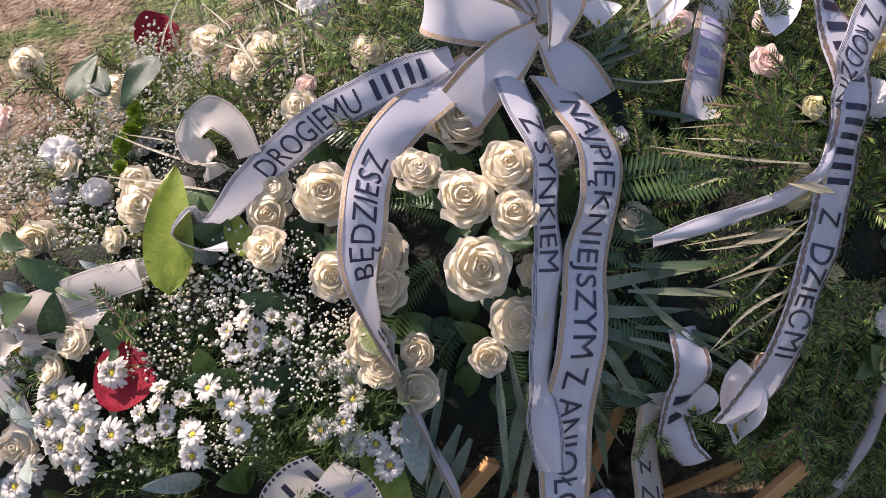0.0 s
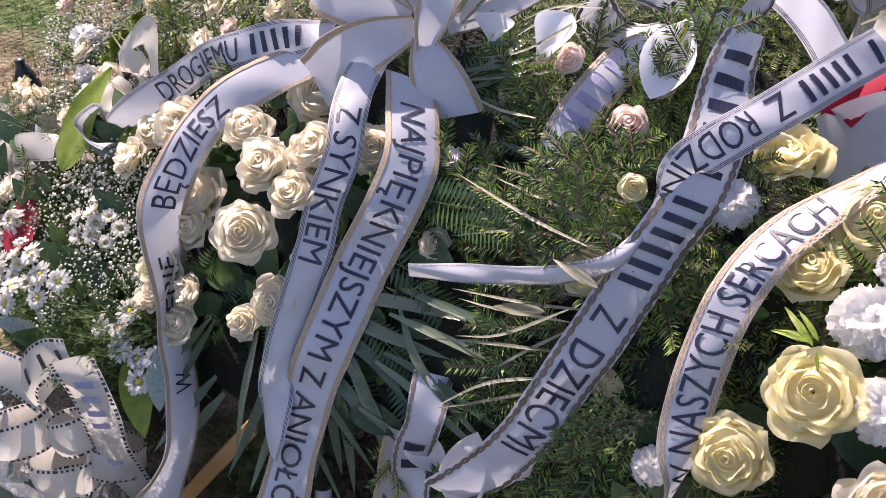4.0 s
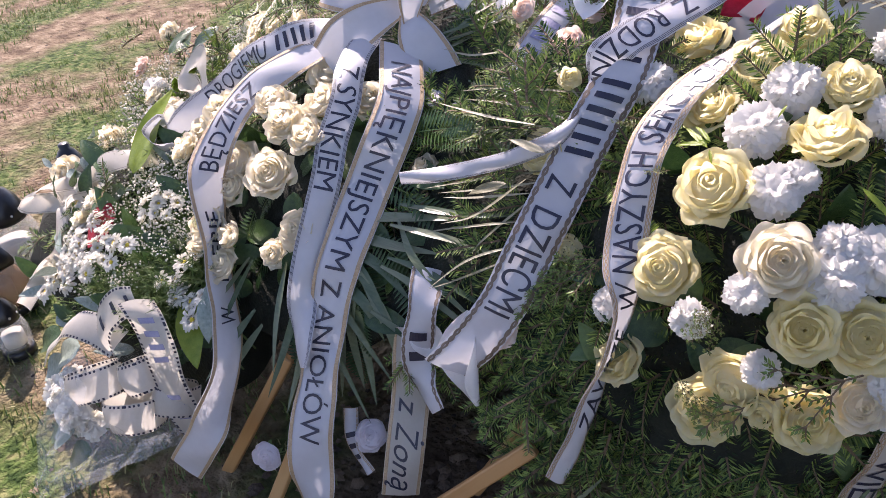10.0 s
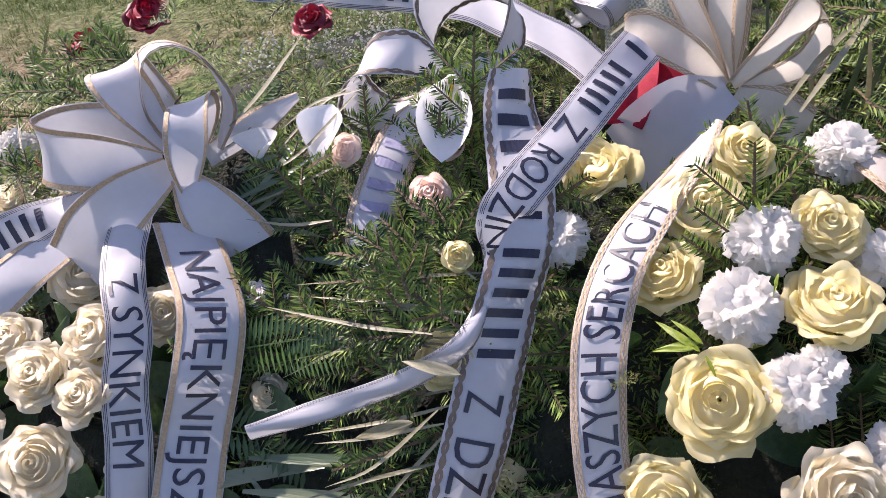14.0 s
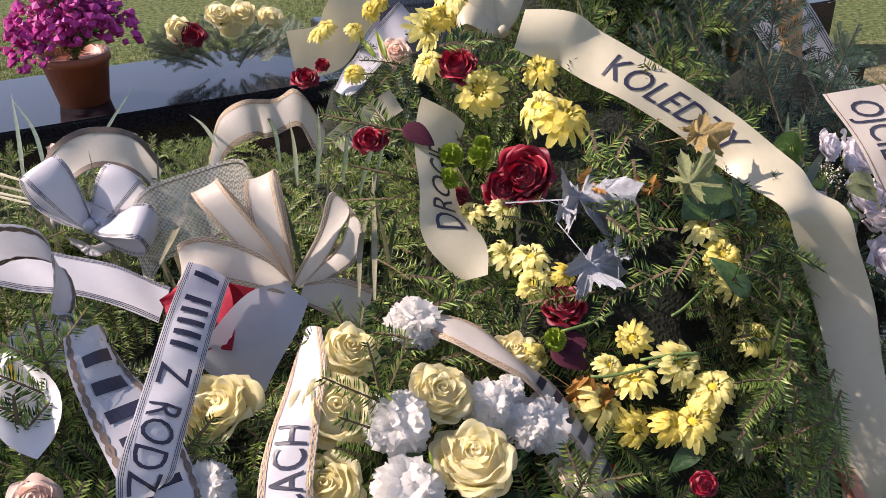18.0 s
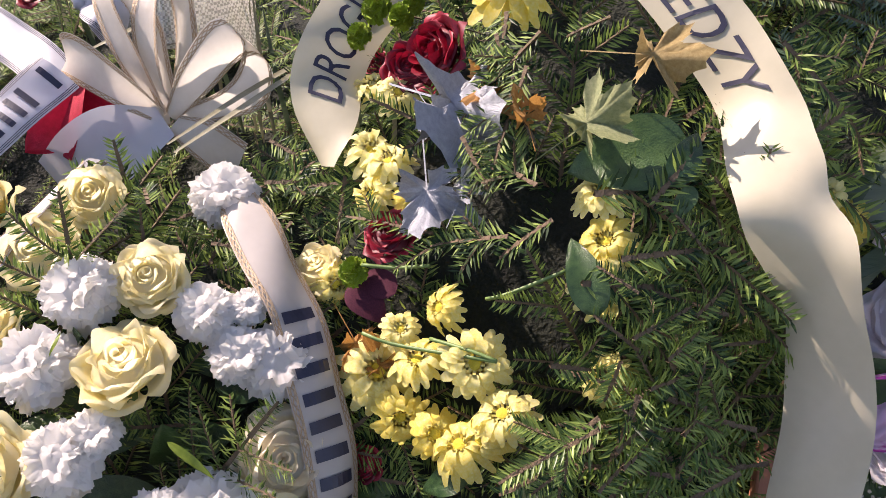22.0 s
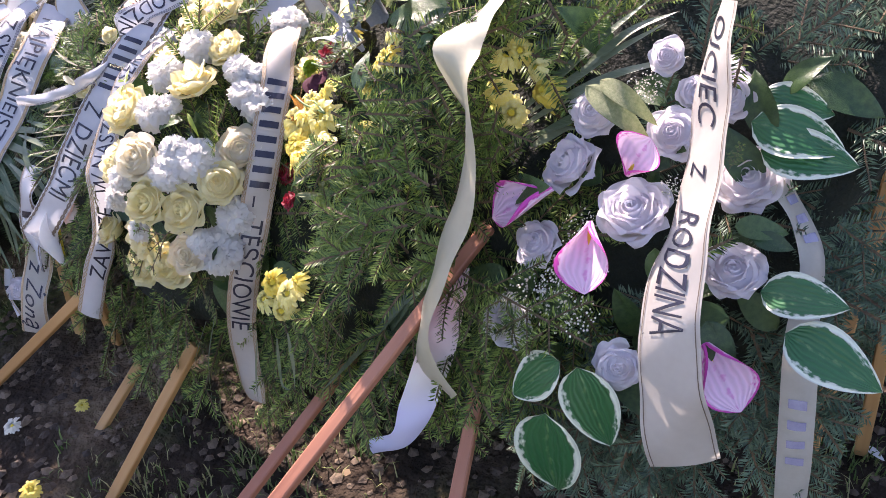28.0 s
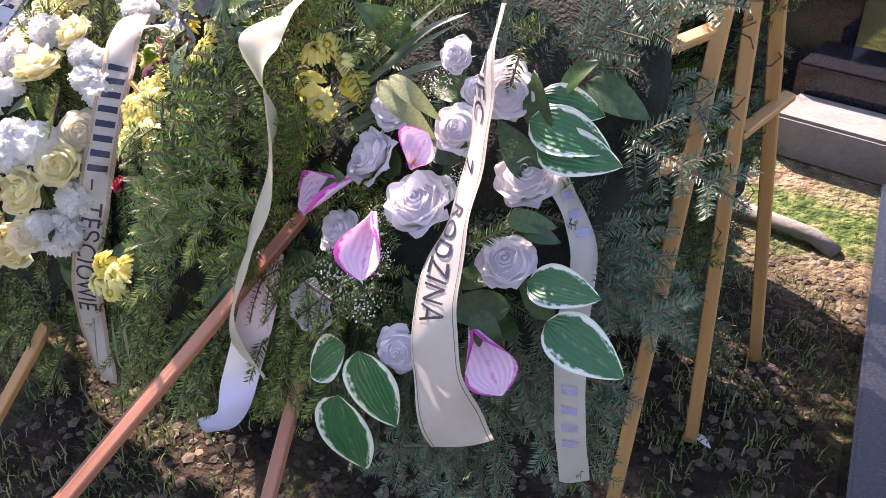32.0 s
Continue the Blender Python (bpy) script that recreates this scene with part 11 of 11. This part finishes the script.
for k in range(3):
    tagged(link("blossoms", gyp_mesh(30 + k, 150, 0.17, PURPLE, 0.013), potted, basis((0.53 + 0.03 * (k - 1), 2.90, 0.55 + 0.02 * k), ((k - 1) * 0.5, -0.3, 1))), kind="stuff")

posy = thing("grave_arrangement", (1.0, 2.98, 0.42), "low arrangement of yellow and dark red roses on the slab", "flowers")
for k in range(26):
    a = k * 2.4
    scatter_sprays(posy, "fir", "fir_branch", BLUENEEDLE, [((0.99 + 0.10 * math.cos(a), 2.98 + 0.05 * math.sin(a), 0.44 + 0.002 * k), (math.cos(a), 0.6 * math.sin(a), 0.5), (0, -0.5, 1), 0.17)])
for x, y, z, mt in ((0.87, 2.93, 0.56, REDROSE), (0.84, 2.95, 0.58, CREAMROSE), (1.0, 2.95, 0.57, CREAMROSE), (1.04, 2.97, 0.60, CREAMROSE), (1.13, 2.97, 0.58, CREAMROSE), (0.97, 2.96, 0.61, CREAMROSE)):
    rose(posy, (x, y, z), (0, -0.7, 0.7), 0.085, mt, int(x * 50))

# kerb of the grave at hand, and the tombs past it
kerb = thing("grave_kerb", (1.9, 1.5, 0.0), "dark polished granite kerb of the next grave", "kerb")
KERB_TURN = 16.0
block("kerb_side", (1.84, 0.40, 0.0), (2.00, 2.22, 0.115), GRANITE, kerb, 0.006, KERB_TURN, (1.84, 1.47, 0))
block("paving", (2.004, 0.40, 0.0), (3.6, 2.22, 0.10), GRANITE, kerb, 0.004, KERB_TURN, (1.84, 1.47, 0))
back = thing("tomb", (1.9, 2.9, 0.0), "stepped dark granite tomb with a pale concrete footing", "tomb")
block("footing", (1.30, 2.36, 0.0), (3.4, 2.52, 0.12), CONCRETE, back, 0.008)
block("step", (1.28, 2.524, 0.0), (3.4, 2.72, 0.20), GRANITE, back, 0.006)
block("body", (1.44, 2.724, 0.0), (3.4, 3.6, 0.42), GRANITE, back, 0.006)
block("headstone", (1.75, 3.61, 0.0), (3.4, 3.78, 1.25), GREYGRANITE, back, 0.01)

pipe = link("drain_pipe", tube([Vector((1.36, 2.04, 0.02)), Vector((1.56, 2.03, 0.02)), Vector((1.62, 2.02, 0.0))], 0.018, CONCRETE, 10, 1.0, "drain_pipe"))
tagged(pipe, "grey plastic pipe stub lying on the soil", "pipe")


# ---- ground cover ----
def ground_z(x, y):
    return clods(x, y)


def grass(name, spots, label, seed, height):
    r = random.Random(seed)
    v, f = [], []
    for x, y in spots:
        z = ground_z(x, y)
        for q in range(7):
            a, h, w = r.uniform(0, 6.28), r.uniform(*height), r.uniform(0.0010, 0.0022)
            bx, by = x + r.gauss(0, 0.012), y + r.gauss(0, 0.012)
            lean = r.uniform(0.2, 1.1) * h
            s = len(v)
            px, py = -math.sin(a) * w, math.cos(a) * w
            v += [(bx - px, by - py, z - 0.004), (bx + px, by + py, z - 0.004), (bx + lean * 0.4 * math.cos(a) + px * 0.7, by + lean * 0.4 * math.sin(a) + py * 0.7, z + h * 0.65), (bx + lean * 0.4 * math.cos(a) - px * 0.7, by + lean * 0.4 * math.sin(a) - py * 0.7, z + h * 0.65), (bx + lean * math.cos(a), by + lean * math.sin(a), z + h * 0.9)]
            f += [(s, s + 1, s + 2, s + 3), (s + 3, s + 2, s + 4)]
    tagged(link(name, mesh_of(name, v, f, GRASSBLADE, False)), label, "grass", "", "stuff")


r = random.Random(4)


def turf_spots(n, x0, x1, y0, y1, clump):
    out = []
    while len(out) < n:
        x, y = r.uniform(x0, x1), r.uniform(y0, y1)
        if noise.noise(Vector((x * 1.6, y * 1.6, 7))) + r.uniform(-0.3, 0.3) > clump:
            out.append((x, y))
    return out


grass("grass", turf_spots(5000, -4.0, 0.6, -0.2, 5.2, 0.08), "thin sunlit turf with dry blades on sandy soil", 5, (0.010, 0.030))
grass("grass", turf_spots(5500, -3.0, 2.6, 3.3, 6.0, -0.1), "short green grass behind the graves", 6, (0.015, 0.035))
grass("grass", turf_spots(1500, 0.2, 1.9, 0.0, 1.9, 0.1), "sparse grass in the dug soil under the easels", 7, (0.012, 0.035))


def crumbs(name, mat, n, box, size, label, category, seed, flat=0.6):
    r = random.Random(seed)
    v, f = [], []
    for _ in range(n):
        x, y, a = r.uniform(box[0], box[1]), r.uniform(box[2], box[3]), r.uniform(*size)
        z, t = ground_z(x, y), r.uniform(0, 6)
        s = len(v)
        for i in range(5):
            k = r.uniform(0.7, 1.2)
            v.append((x + a * k * math.cos(t + 1.2566 * i), y + a * k * math.sin(t + 1.2566 * i), z + a * flat * r.uniform(0.0, 0.5)))
        v += [(x, y, z + a * flat * r.uniform(0.7, 1.1)), (x, y, z - a * 0.3)]
        for i in range(5):
            f += [(s + i, s + (i + 1) % 5, s + 5), (s + (i + 1) % 5, s + i, s + 6)]
    tagged(link(name, mesh_of(name, v, f, mat, False)), label, category, "", "stuff")


crumbs("clods", PEBBLE, 5200, (0.0, 2.0, 0.05, 2.0), (0.003, 0.014), "dark clods and pebbles of dug soil", "soil", 8)
crumbs("pebbles", PEBBLE, 2600, (-3.5, 0.1, -0.1, 4.0), (0.002, 0.008), "small pebbles on the sandy ground", "pebbles", 9)
crumbs("leaf_litter", LITTER, 190, (-1.5, 2.0, 0.1, 2.1), (0.006, 0.016), "scattered dry leaves and petals on the soil", "leaf litter", 10, 0.15)


# ---- small things lying on the soil ----
for at, mt, size, label in (((0.478, 0.538, 0.020), MUM, 0.026, "small yellow dandelion in the dark soil"), ((0.421, 0.425, 0.020), WHITEMUM, 0.034, "white daisy head lying on the soil"), ((0.604, 0.380, 0.020), MUM, 0.036, "yellow chrysanthemum head lying in the grass")):
    fallen = thing("fallen_flower", (at[0], at[1], 0.0), label, "flower", "flower heads on the ground")
    daisy(fallen, at, (0.1, -0.3, 1), size, mt, 3, 3, 0.2)
for at, tip, mt in (((1.896, 1.449, 0.012), (0.045, 0.03, 0.006), ORANGELEAF), ((2.026, 1.609, 0.012), (-0.03, 0.045, 0.008), MAPLE)):
    dead = thing("dead_leaf", at, "dry brown lobed leaf lying on the dark soil", "leaf", "dead leaves on the soil")
    leaf(dead, at, Vector(at) + Vector(tip), (0.1, -0.2, 1), mt, 1, name="blade", lobes=5, curl=0.3)
scrap = thing("fallen_petal", (1.639, 1.340, 0.012), "white calla petal lying on the dark soil", "petal")
leaf(scrap, (1.639, 1.340, 0.012), (1.674, 1.328, 0.016), (0.1, -0.2, 1), CALLAWHITE, 2, ratio=0.4, name="petal_blade")
